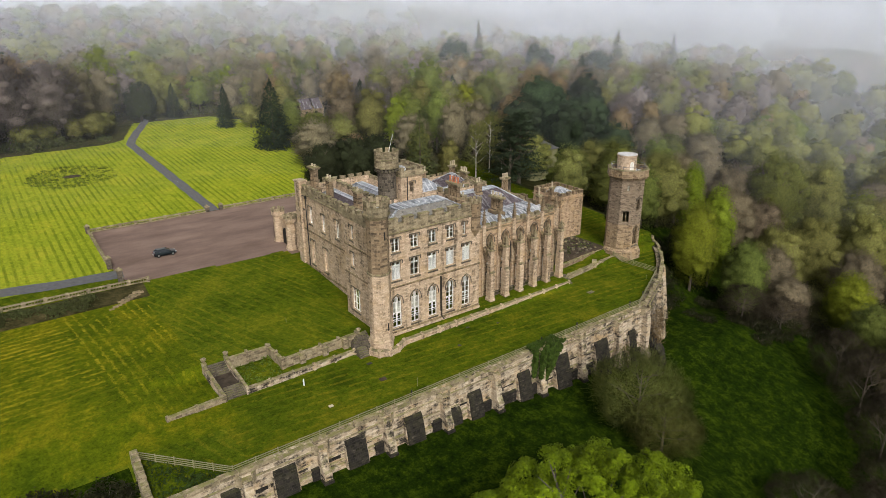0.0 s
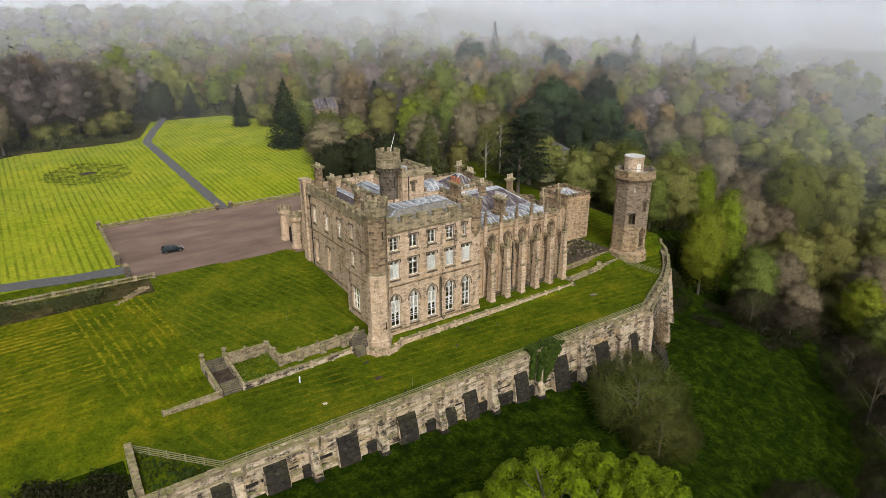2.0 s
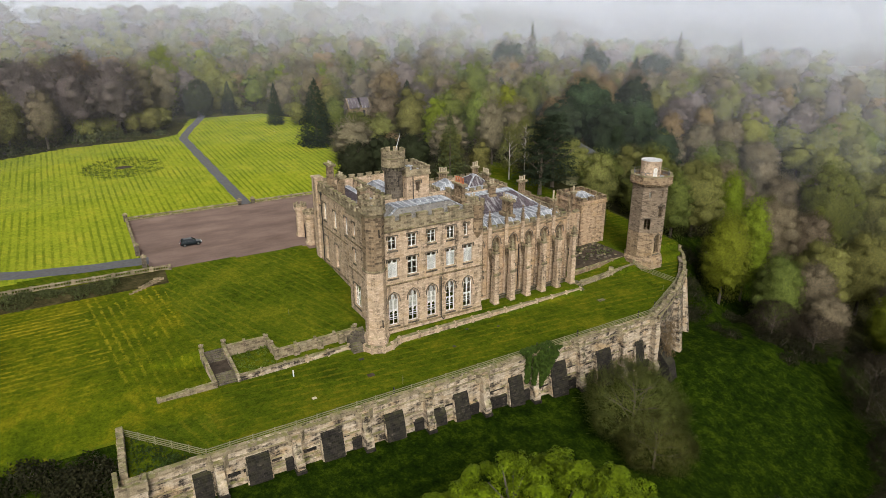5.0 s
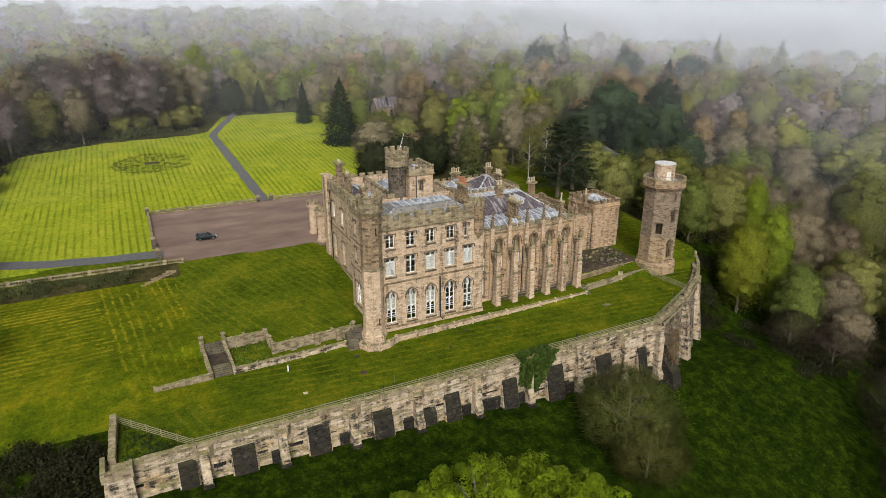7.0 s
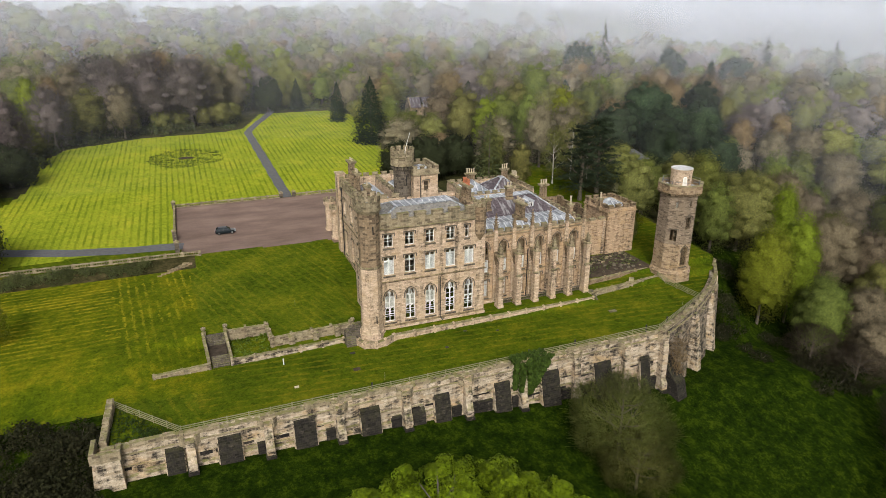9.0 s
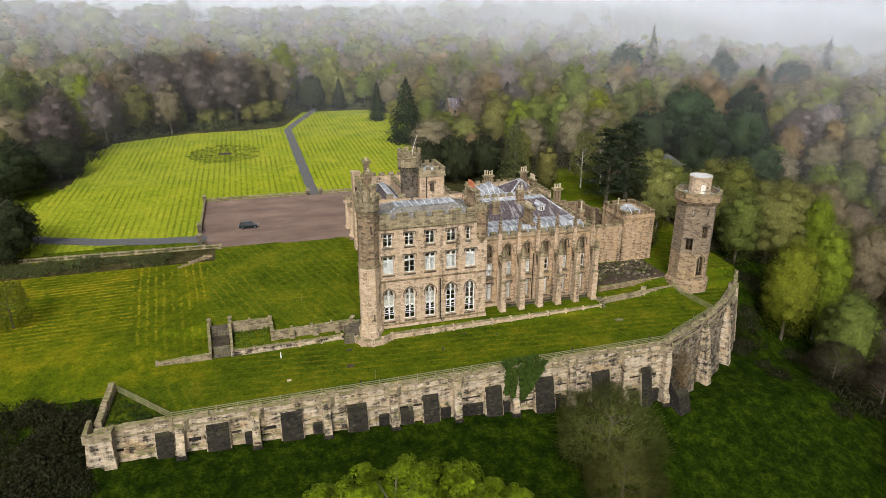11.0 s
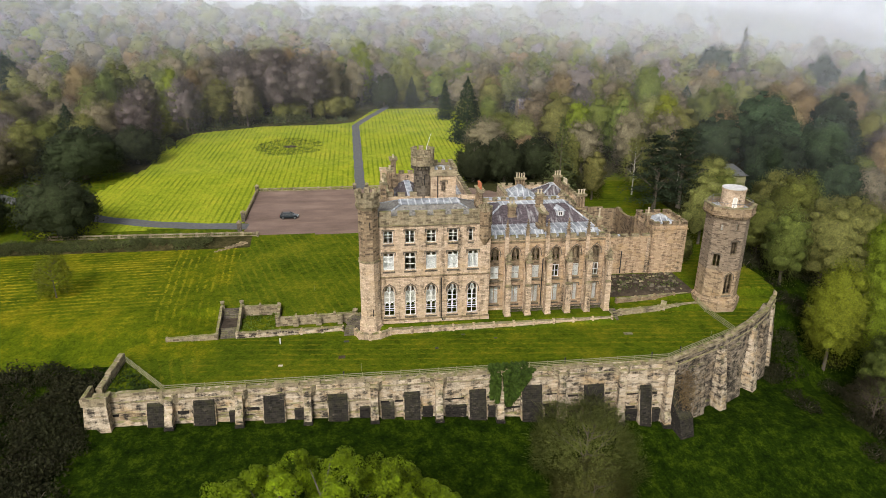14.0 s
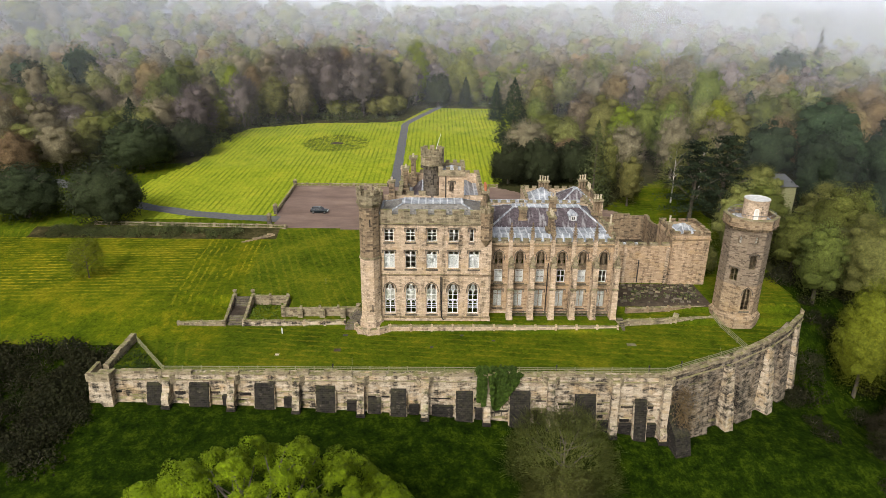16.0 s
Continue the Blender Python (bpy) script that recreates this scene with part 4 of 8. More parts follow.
def roofs():
    cp("gutter", Shape().box(44.8, 62.0, 74.5, 84.9, 17.5, 17.9), LEAD)
    hip_roof(45.2, 61.4, 75.0, 84.0, 17.9, 48.6, 57.9, 76.6, 79.4, 19.75, "main_roof", STONE_SLATE, LEAD, "hipped stone-slate roof with a lead flat")
    for i in range(9):
        x = 49.2 + i * 1.0
        cp("lead_roll", Shape().beam((x, 76.6, 19.88), (x, 79.4, 19.88), 0.09, 0.09), LEAD)
    cp("roof_light", Shape().box(52.6, 56.4, 77.6, 78.8, 19.84, 20.1, 0.1), LEAD)
    # north range: lead flats with a sunken well
    cp("gutter", Shape().box(47.6, 61.8, 85.6, 107.7, 14.6, 15.0), LEAD)
    hip_roof(49.2, 54.0, 88.0, 106.0, 15.0, 51.2, 52.0, 90.5, 103.5, 16.6, "north_roof", SLATE, LEAD, "low slate roof behind the parapet")
    hip_roof(55.5, 61.0, 90.5, 107.0, 15.0, 57.5, 59.0, 92.5, 105.0, 16.5, "north_roof", LEAD, LEAD, "low lead roof behind the parapet")
    cp("inner_wall", Shape().box(54.2, 54.8, 88.5, 107.0, 14.9, 16.6), STONE)
    merlons(Side((54.2, 0, 0), (0, 1, 0), (1, 0, 0)), 89.5, 106.5, 16.6, 17.3, 0, 0.6, 1.1, 0.8)
    # south-east wing: lead flats round a slate roof
    cp("gutter", Shape().box(62.5, 82.9, 77.5, 104.0, 12.3, 12.7), LEAD)
    hip_roof(63.2, 82.4, 84.8, 97.0, 13.3, 67.3, 79.2, 88.8, 90.6, 15.6, "wing_roof", SLATE, LEAD, "purple slate hipped roof with lead hips and streaks")
    s = Shape()
    s.prism([(62.6, 78.2), (82.6, 78.2), (82.6, 85.2), (62.6, 85.2)], 12.7, 13.3, [(62.6, 80.2), (82.6, 80.2), (82.6, 85.2), (62.6, 85.2)])
    cp("lead_flat", s, LEAD, "pale stepped lead flats")
    for i in range(22):
        x = 63.2 + i * 0.9
        cp("lead_roll", Shape().tube([(x, 77.9, 12.76), (x, 80.2, 13.35), (x, 85.2, 13.35)], [0.05, 0.05, 0.05], 6), LEAD)
    for x, w in ((65.5, 1.6), (70.3, 2.4), (75.6, 1.4), (80.2, 2.0)):
        s = Shape().prism([(x - w, 78.3), (x + w, 78.3), (x + w, 80.4), (x - w, 80.4)], 12.7, 13.75, [(x - w, 80.2), (x + w, 80.2), (x + w, 80.4), (x - w, 80.4)])
        cp("lead_hood", s, LEAD)
    # dormer
    s = Shape().box(76.8, 78.2, 86.2, 88.8, 13.6, 15.0)
    s.prism([(76.6, 85.9), (78.4, 85.9), (78.4, 89.0), (76.6, 89.0)], 15.0, 15.5, [(77.45, 85.9), (77.55, 85.9), (77.55, 89.0), (77.45, 89.0)])
    d = cp("dormer", s, LEAD, "small lead-clad dormer")
    side = Side((0, 86.2, 0), (1, 0, 0), (0, 1, 0))
    f = Shape()
    side.outline(f, rect(77.1, 77.9, 14.0, 14.9), -0.08, 0.0, shrink(rect(77.1, 77.9, 14.0, 14.9), 0.12))
    side.block(f, 77.45, 77.55, 14.0, 14.9, -0.07, -0.0)
    under_part(part("dormer_window", f, WHITE), d)
    under_part(part("dormer_pane", side.block(Shape(), 77.2, 77.8, 14.1, 14.8, -0.03, -0.01), DARK_IN), d)


roofs()


def upper_turrets():
    cx, cy = 53.1, 86.4
    s = Shape().ngon(cx, cy, 1.52, 14.6, 23.5, 20)
    cp("stair_turret", s, STONE_BLOCK, "dark round stair turret of large blocks")
    c = Shape()
    for i in range(20):
        a = 2 * math.pi * i / 20
        d = Vector((math.cos(a), math.sin(a), 0))
        p = Vector((cx, cy, 23.35))
        c.beam(p + d * 1.4, p + d * 1.92 + Vector((0, 0, 0.2)), 0.24, 0.5)
    cp("corbel_table", c, STONE_BLOCK)
    cp("turret_parapet", Shape().lathe(cx, cy, [(1.5, 23.7), (1.95, 23.8), (2.0, 23.95), (1.95, 24.1), (1.95, 25.1), (2.03, 25.2), (1.95, 25.3), (1.95, 25.9), (1.6, 25.9), (1.6, 24.6), (0, 24.6)], 20), STONE_GREY)
    ring_merlons(cx, cy, 1.96, 25.9, 26.6, 9, 0.36, CASTLE, STONE_GREY, 0.6)
    cp("arrow_slit", Shape().box(53.2, 53.34, 84.83, 84.95, 20.6, 22.3), DARK_IN)
    cp("arrow_slit", Shape().box(52.95, 53.19, 84.83, 84.95, 21.5, 21.64), DARK_IN)
    cp("aerial", Shape().tube([(53.5, 86.6, 24.6), (53.8, 86.6, 26.6), (54.5, 86.5, 28.9)], [0.05, 0.04, 0.025], 6), WHITE_PLASTIC, "thin pale leaning aerial pole")
    x0, x1, y0, y1 = 54.25, 58.4, 84.0, 89.3
    side = Side((0, y0, 0), (1, 0, 0), (0, 1, 0))
    hole = rect(55.95, 56.75, 19.7, 21.3)
    cp("square_turret", side.wall(x0, x1, 14.6, 22.6, [hole], 0.5), STONE, "square buff stone turret")
    cp("square_turret_sides", Shape().box(x0, x0 + 0.5, y0 + 0.5, y1, 14.6, 22.6).box(x1 - 0.5, x1, y0 + 0.5, y1, 14.6, 22.6).box(x0, x1, y1, y1 + 0.5, 14.6, 22.6), STONE)
    window(side, CASTLE, hole, 2, [20.5], True, False, None, STONE, "small stone two-light window", depth=0.1)
    cp("square_cornice", Shape().box(x0 - 0.22, x1 + 0.22, y0 - 0.22, y1 + 0.72, 22.35, 22.6), STONE_GREY)
    p = Shape().box(x0 - 0.12, x1 + 0.12, y0 - 0.12, y0 + 0.3, 22.6, 23.3).box(x0 - 0.12, x0 + 0.3, y0 + 0.3, y1, 22.6, 23.3).box(x1 - 0.3, x1 + 0.12, y0 + 0.3, y1, 22.6, 23.3).box(x0 - 0.12, x1 + 0.12, y1, y1 + 0.5, 22.6, 23.3)
    cp("square_parapet", p, STONE_GREY)
    merlons(side, x0 - 0.1, x1 + 0.1, 23.3, 23.85, -0.12, 0.3, 0.75, 0.6)
    merlons(Side((x1, 0, 0), (0, 1, 0), (-1, 0, 0)), y0 + 1.0, y1 - 0.3, 23.3, 23.85, -0.12, 0.3, 0.75, 0.6)
    merlons(Side((x0, 0, 0), (0, 1, 0), (1, 0, 0)), y0 + 1.0, y1 - 0.3, 23.3, 23.85, -0.12, 0.3, 0.75, 0.6)
    merlons(Side((0, y1 + 0.5, 0), (1, 0, 0), (0, -1, 0)), x0 - 0.1, x1 + 0.1, 23.3, 23.85, 0, 0.42, 0.75, 0.6)
    hip_roof(x0 + 0.3, x1 - 0.3, y0 + 0.3, y1, 22.62, 56.2, 56.5, 85.5, 87.5, 23.2, "square_turret_roof", LEAD, LEAD)
    cp("drainpipe", Shape().ngon(55.35, 83.88, 0.08, 15.0, 22.3, 8), IRON)


upper_turrets()


def chimney(x, y, z0, z1, w, d, pots, pot_mat=None, pot_h=0.7, shafts=False):
    """A stack with plinth, banded cap and a row of pots along its longer side."""
    s = Shape().box(x - w / 2 - 0.15, x + w / 2 + 0.15, y - d / 2 - 0.15, y + d / 2 + 0.15, z0, z0 + 0.35 * (z1 - z0), 0.12)
    if shafts:
        n = max(pots, 2)
        for i in range(n):
            k = (i + 0.5) / n - 0.5
            s.ngon(x + (k * w if w >= d else 0), y + (k * d if d > w else 0), 0.42 * max(w, d) / n * 1.1, z0 + 0.3 * (z1 - z0), z1 - 0.3, 8)
    else:
        s.box(x - w / 2, x + w / 2, y - d / 2, y + d / 2, z0 + 0.3 * (z1 - z0), z1 - 0.3)
    c = cp("chimney", s, STONE_DARK, "weathered stone chimney stack")
    under_part(part("cap_band", Shape().box(x - w / 2 - 0.1, x + w / 2 + 0.1, y - d / 2 - 0.1, y + d / 2 + 0.1, z1 - 0.42, z1 - 0.2, 0.05), STONE_GREY), c)
    under_part(part("cap", Shape().box(x - w / 2 - 0.17, x + w / 2 + 0.17, y - d / 2 - 0.17, y + d / 2 + 0.17, z1 - 0.2, z1, 0.06), STONE_GREY), c)
    for i in range(pots):
        k = ((i + 0.5) / pots - 0.5) * 0.95
        px, py = x + (k * w if w >= d else 0), y + (k * d if d > w else 0)
        h = pot_h * random.uniform(0.85, 1.1)
        p = Shape().lathe(px, py, [(0.2, z1 - 0.02), (0.19, z1 + 0.1), (0.15, z1 + 0.16), (0.14, z1 + h - 0.14), (0.2, z1 + h - 0.1), (0.2, z1 + h), (0.12, z1 + h), (0.11, z1 + h - 0.3)], 10)
        under_part(part("chimney_pot", p, pot_mat or BUFF_POT), c)
    return c


def chimneys():
    chimney(49.2, 105.4, 15.0, 20.9, 1.3, 2.2, 2, None, 0.5, True)
    chimney(48.1, 97.2, 15.0, 20.6, 1.0, 2.0, 2, None, 0.5, True)
    chimney(46.4, 84.3, 17.8, 21.5, 0.9, 1.3, 1, None, 0.5)
    chimney(61.6, 79.6, 17.8, 21.4, 0.9, 2.9, 4, TERRACOTTA, 0.85, True)
    chimney(72.9, 81.8, 12.6, 16.6, 1.0, 3.0, 4, None, 0.7, True)
    chimney(74.2, 88.6, 14.5, 17.6, 1.2, 0.9, 2, None, 0.7)
    chimney(68.8, 86.7, 13.5, 16.3, 1.3, 0.9, 2, None, 0.55)
    chimney(82.6, 90.5, 12.8, 16.8, 1.6, 0.9, 3, None, 0.8, True)
    chimney(82.6, 81.0, 12.8, 15.4, 0.7, 0.7, 1, None, 1.3)
    chimney(76.0, 109.5, 12.2, 15.2, 2.2, 0.7, 4, None, 0.95, True)
    chimney(83.9, 109.1, 12.2, 15.6, 1.6, 0.7, 3, None, 0.95, True)
    chimney(84.6, 105.9, 12.2, 14.8, 0.7, 2.4, 4, None, 0.95, True)
    chimney(96.0, 90.5, 10.0, 12.6, 0.7, 0.7, 1, None, 1.1)


chimneys()

WING = Side((0, 77, 0), (1, 0, 0), (0, 1, 0))


def pinnacle(x, y, z0, z1, r=0.3):
    """A crocketed pinnacle."""
    s = Shape().ngon(x, y, r, z0, z0 + 0.5, 4, r).ngon(x, y, r * 1.3, z0 + 0.5, z0 + 0.62, 4)
    s.ngon(x, y, r * 0.95, z0 + 0.62, z1 - 0.2, 4, 0.06)
    n = 4
    for i in range(n):
        z = z0 + 0.85 + (z1 - z0 - 1.15) * i / n
        q = r * (1 - i / n) + 0.08
        for k in range(4):
            a = math.pi / 2 * k + math.pi / 4
            s.ngon(x + q * math.cos(a), y + q * math.sin(a), 0.08, z, z + 0.16, 5)
    s.ngon(x, y, 0.14, z1 - 0.25, z1 - 0.08, 6).ngon(x, y, 0.05, z1 - 0.1, z1 + 0.05, 6)
    return s


def wing_front():
    holes = []
    todo = []
    for i in range(6):
        c = 64.0 + 3.4 * i
        g = arch(c - 0.7, c + 0.7, 6.4, 10.3, 11.75)
        b = rect(c - 0.72, c + 0.72, 1.95, 5.0)
        holes += [g, b]
        todo.append((c, g, b))
    cp("wing_wall", WING.wall(62.5, 83.3, -1.0, 13.2, holes), STONE_WING, "buttressed gothic wing wall of buff stone")
    for i, (c, g, b) in enumerate(todo):
        dark = i in (3, 5)
        w = window(WING, CASTLE, g, 2, [7.3, 8.35, 9.6], "arch", True, None if dark else BLIND, STONE_DARK, "tall traceried gothic window over white sashes",
                   tracery=[(c - 0.64, c - 0.22, 9.6, 10.9), (c - 0.21, c + 0.21, 9.6, 11.2), (c + 0.22, c + 0.64, 9.6, 10.9), (c - 0.3, c + 0.3, 10.7, 11.6)], fill_z=(6.45, 8.55))
        band = WING.block(Shape(), c - 0.68, c + 0.68, 8.6, 9.5, 0.2, 0.3)
        for k in (-0.34, 0.34):
            ring = [(c + k + 0.24 * math.cos(a), 9.05 + 0.24 * math.sin(a)) for a in (math.pi * q / 4 for q in range(8))]
            WING.outline(band, ring, 0.14, 0.21, [(c + k + 0.14 * math.cos(a), 9.05 + 0.14 * math.sin(a)) for a in (math.pi * q / 4 for q in range(8))])
        under_part(part("quatrefoil_panel", band, STONE_DARK, None, "carved quatrefoil panel"), w)
        sash = Shape()
        o = rect(c - 0.64, c + 0.64, 6.45, 8.55)
        WING.outline(sash, o, 0.2, 0.27, shrink(o, 0.09))
        WING.block(sash, c - 0.06, c + 0.06, 6.45, 8.55, 0.2, 0.27)
        WING.block(sash, c - 0.62, c + 0.62, 7.45, 7.55, 0.21, 0.27)
        under_part(part("sash", sash, WHITE, None, "white painted sash"), w)
        window(WING, CASTLE, b, 2, [4.2], True, True, BLIND, STONE, "square-headed stone cross window with white blinds")
    for z0, z1, out, m in ((5.85, 6.05, -0.12, STONE_DARK), (12.7, 12.95, -0.16, STONE_DARK), (-1.0, 1.2, -0.2, STONE)):
        cp("string_course", WING.block(Shape(), 62.5, 83.4, z0, z1, out, 0, 0.06), m)
    cp("wing_parapet", WING.block(Shape(), 62.5, 83.3, 13.2, 13.35, -0.05, 0.45), STONE_GREY)
    for i in range(7):
        a = 62.55 if i == 0 else 65.8 + 3.39 * (i - 1) + 0.4
        b = 65.8 + 3.39 * i - 0.4
        if b > 83.3 or i == 6:
            break
        merlons(WING, a + 0.15, b - 0.1, 13.35, 13.95, -0.05, 0.45, 0.75, 0.55)
    cp("drainpipe", Shape().ngon(72.0, 76.85, 0.09, 1.0, 9.8, 8), IRON)
    # end walls of the wing
    cp("wing_east_wall", Shape().box(82.6, 83.3, 77.7, 104.0, -1, 13.2), STONE)
    merlons(Side((83.3, 0, 0), (0, 1, 0), (-1, 0, 0)), 78.5, 103.5, 13.2, 13.9, 0, 0.45, 1.0, 0.75)
    cp("wing_north_wall", Shape().box(62.5, 83.3, 99.4, 100.0, -1, 13.2), STONE)
    merlons(Side((0, 99.4, 0), (1, 0, 0), (0, 1, 0)), 63.0, 82.5, 13.2, 13.8, 0, 0.45, 1.0, 0.75)


wing_front()


def buttresses():
    for i in range(6):
        x = 65.8 + 3.39 * i
        y0 = 74.25 + 0.05 * i
        s = Shape().box(x - 0.52, x + 0.52, y0 - 0.1, y0 + 1.3, -0.5, 1.5, 0.1)
        s.box(x - 0.45, x + 0.45, y0, y0 + 1.15, 1.4, 5.6)
        s.prism([(x - 0.45, y0), (x + 0.45, y0), (x + 0.45, y0 + 1.15), (x - 0.45, y0 + 1.15)], 5.6, 6.1, [(x - 0.4, y0 + 0.25), (x + 0.4, y0 + 0.25), (x + 0.4, y0 + 1.05), (x - 0.4, y0 + 1.05)])
        s.box(x - 0.4, x + 0.4, y0 + 0.25, y0 + 1.05, 6.1, 9.9)
        b = cp("buttress", s, STONE, "tall stepped stone buttress pier")
        cap = Shape().box(x - 0.5, x + 0.5, y0 + 0.12, y0 + 1.2, 9.9, 10.15, 0.08)
        cap.add(pinnacle(x, y0 + 0.65, 10.15, 11.9, 0.42))
        under_part(part("buttress_cap", cap, STONE_GREY), b)
        under_part(part("set_off", Shape().box(x - 0.55, x + 0.55, y0 + 0.02, y0 + 0.4, 6.0, 6.35, 0.1), STONE_GREY), b)
        fly = Shape()
        n = len(fly.v)
        for xx in (x - 0.28, x + 0.28):
            fly.v.extend([(xx, y0 + 1.0, 7.6), (xx, 77.0, 9.6), (xx, 77.0, 10.6), (xx, y0 + 1.0, 8.5), (xx, 76.2, 8.1)])
        fly.f.extend([(n + 3, n + 2, n + 1, n + 4, n), (n + 5, n + 9, n + 6, n + 7, n + 8), (n, n + 5, n + 8, n + 3), (n + 3, n + 8, n + 7, n + 2), (n, n + 4, n + 9, n + 5), (n + 4, n + 1, n + 6, n + 9)])
        under_part(part("flyer", fly, STONE_DARK), b)
        p = Shape().box(x - 0.32, x + 0.32, 76.65, 77.0, 1.2, 13.9, 0.1)
        cp("pilaster", p, STONE)
        cp("pinnacle", pinnacle(x, 76.85, 13.9, 16.7, 0.32), STONE_DARK, "crocketed stone pinnacle")
        if i:
            r = Shape().box(x - 3.39 + 0.5, x - 0.5, 75.75, 75.9, 1.62, 1.76)
            r.box(x - 3.39 + 0.5, x - 0.5, 75.75, 75.9, 0.95, 1.06)
            for k in range(11):
                q = x - 3.39 + 0.65 + k * 0.21
                r.ngon(q, 75.82, 0.05, 1.0, 1.65, 4)
            cp("area_railing", r, STONE_BLOCK, "dark pierced stone balustrade between the buttresses")


buttresses()


def rear_and_east():
    # rear range with lead hips
    for b in ((71.6, 72.2, 103.5, 112, 12.9), (72.2, 86.2, 111.4, 112, 12.9), (85.6, 86.2, 100.0, 111.4, 12.9), (72.2, 85.6, 103.5, 104.0, 12.6)):
        cp("rear_wall", Shape().box(*b[:4], -0.5, b[4]), STONE)
    merlons(Side((71.6, 0, 0), (0, 1, 0), (1, 0, 0)), 104.0, 111.8, 12.9, 13.5, 0, 0.45, 0.9, 0.7)
    merlons(Side((0, 112, 0), (1, 0, 0), (0, -1, 0)), 72.4, 86.0, 12.9, 13.5, 0, 0.45, 0.9, 0.7)
    merlons(Side((86.2, 0, 0), (0, 1, 0), (-1, 0, 0)), 100.2, 111.6, 12.9, 13.5, 0, 0.45, 0.9, 0.7)
    cp("gutter", Shape().box(72.2, 85.6, 104.0, 111.4, 11.6, 12.0), LEAD)
    hip_roof(72.6, 78.4, 104.4, 111.0, 12.0, 75.2, 75.6, 106.9, 108.0, 14.0, "rear_roof", LEAD, LEAD, "pyramid lead roof")
    hip_roof(78.8, 85.4, 104.2, 111.0, 12.0, 81.6, 82.4, 106.0, 107.5, 14.3, "rear_roof", SLATE, LEAD, "slate roof with pale streaks")
    cp("link_roof", Shape().box(62.5, 82.6, 100.0, 103.5, 11.2, 11.6), LEAD)
    cp("link_wall", Shape().box(62.5, 71.6, 103.4, 104.0, -0.5, 11.8), STONE)
    # entrance porch with octagonal turrets on the north-west
    cp("porch", Shape().box(48.4, 62.0, 108.4, 114.6, 0.5, 7.4).box(48.2, 62.2, 114.4, 114.8, 7.4, 8.0).box(48.2, 48.6, 108.4, 114.4, 7.4, 8.0), STONE, "low entrance range")
    cp("porch_roof", Shape().prism([(48.6, 108.4), (62.0, 108.4), (62.0, 114.4), (48.6, 114.4)], 7.4, 8.3, [(50.6, 108.4), (60.0, 108.4), (60.0, 112.4), (50.6, 112.4)]), LEAD)
    cp("porte_cochere", Shape().box(48.0, 53.4, 114.8, 116.2, 1.0, 7.6).box(48.0, 49.2, 116.2, 120.2, 1.0, 7.6).box(48.0, 53.4, 120.2, 121.4, 1.0, 7.6).box(47.8, 53.6, 114.8, 121.6, 7.0, 7.9), STONE, "square carriage porch")
    for x, y in ((47.9, 115.2), (47.9, 121.2), (53.4, 121.2)):
        t = Shape().ngon(x, y, 1.25, 0.8, 2.9, 8).ngon(x, y, 1.02, 2.9, 8.0, 8)
        t.ngon(x, y, 1.05, 7.7, 8.1, 8, 1.35).ngon(x, y, 1.35, 8.1, 8.9, 8)
        cp("porch_turret", t, STONE, "octagonal porch turret")
        ring_merlons(x, y, 1.37, 8.9, 9.5, 8, 0.36, CASTLE, STONE_GREY)
    side = Side((48.0, 0, 0), (0, 1, 0), (1, 0, 0))
    cp("porch_arch", side.outline(Shape(), arch(116.9, 119.6, 2.0, 4.2, 5.8), -0.04, 0.1), DARK_IN, "dark pointed carriage arch")
    side = Side((48.4, 0, 0), (0, 1, 0), (1, 0, 0))
    w = rect(110.0, 111.2, 3.0, 5.4)
    f = Shape()
    side.outline(f, w, -0.08, 0.03, shrink(w, 0.12))
    side.block(f, 110.55, 110.65, 3.0, 5.4, -0.07, 0.03)
    pw = cp("window", f, STONE_DARK, "small stone window")
    under_part(part("pane", side.block(Shape(), 110.05, 111.15, 3.05, 5.35, -0.02, 0.0), DARK_IN), pw)
    # ruined court to the east
    ew = Side((0, 88, 0), (1, 0, 0), (0, 1, 0))
    cp("court_wall", ew.wall(83.3, 95.9, 0.5, 8.9, [], 0.6), STONE_WING, "plain ochre stone court wall")
    merlons(ew, 83.8, 95.6, 8.9, 9.4, 0.0, 0.6, 1.3, 0.8)
    for x in (87.6, 95.2):
        cp("pilaster", ew.block(Shape(), x, x + 0.5, 1.5, 8.7, -0.16, 0), STONE)
    for x in (84.6, 88.6):
        f = ew.block(Shape(), x, x + 0.55, 6.6, 7.5, -0.06, 0.02)
        cp("blocked_opening", f, STONE_DARK, "small blocked stone opening")
    cp("drainpipe", Shape().ngon(90.4, 87.85, 0.1, 1.8, 6.2, 8), IRON)
    cp("lead_coping", Shape().box(84.0, 91.5, 88.7, 90.2, 8.3, 8.75), LEAD)
    cp("lean_to_wall", Shape().box(84.0, 91.5, 90.0, 90.3, 1.5, 8.4), STONE)
    cp("court_block", Shape().box(95.9, 102.6, 87.6, 95.7, 0.5, 11.0).box(95.7, 102.8, 87.4, 95.9, 10.2, 10.4), STONE_WING, "tall plain stone end block")
    for sd, u0, u1 in ((Side((0, 87.6, 0), (1, 0, 0), (0, 1, 0)), 96.0, 102.5), (Side((102.6, 0, 0), (0, 1, 0), (-1, 0, 0)), 88.6, 95.5), (Side((0, 95.7, 0), (1, 0, 0), (0, -1, 0)), 96.0, 102.5), (Side((95.9, 0, 0), (0, 1, 0), (1, 0, 0)), 88.6, 95.5)):
        merlons(sd, u0, u1, 11.0, 11.75, 0.0, 0.5, 1.0, 0.7, STONE_DARK)
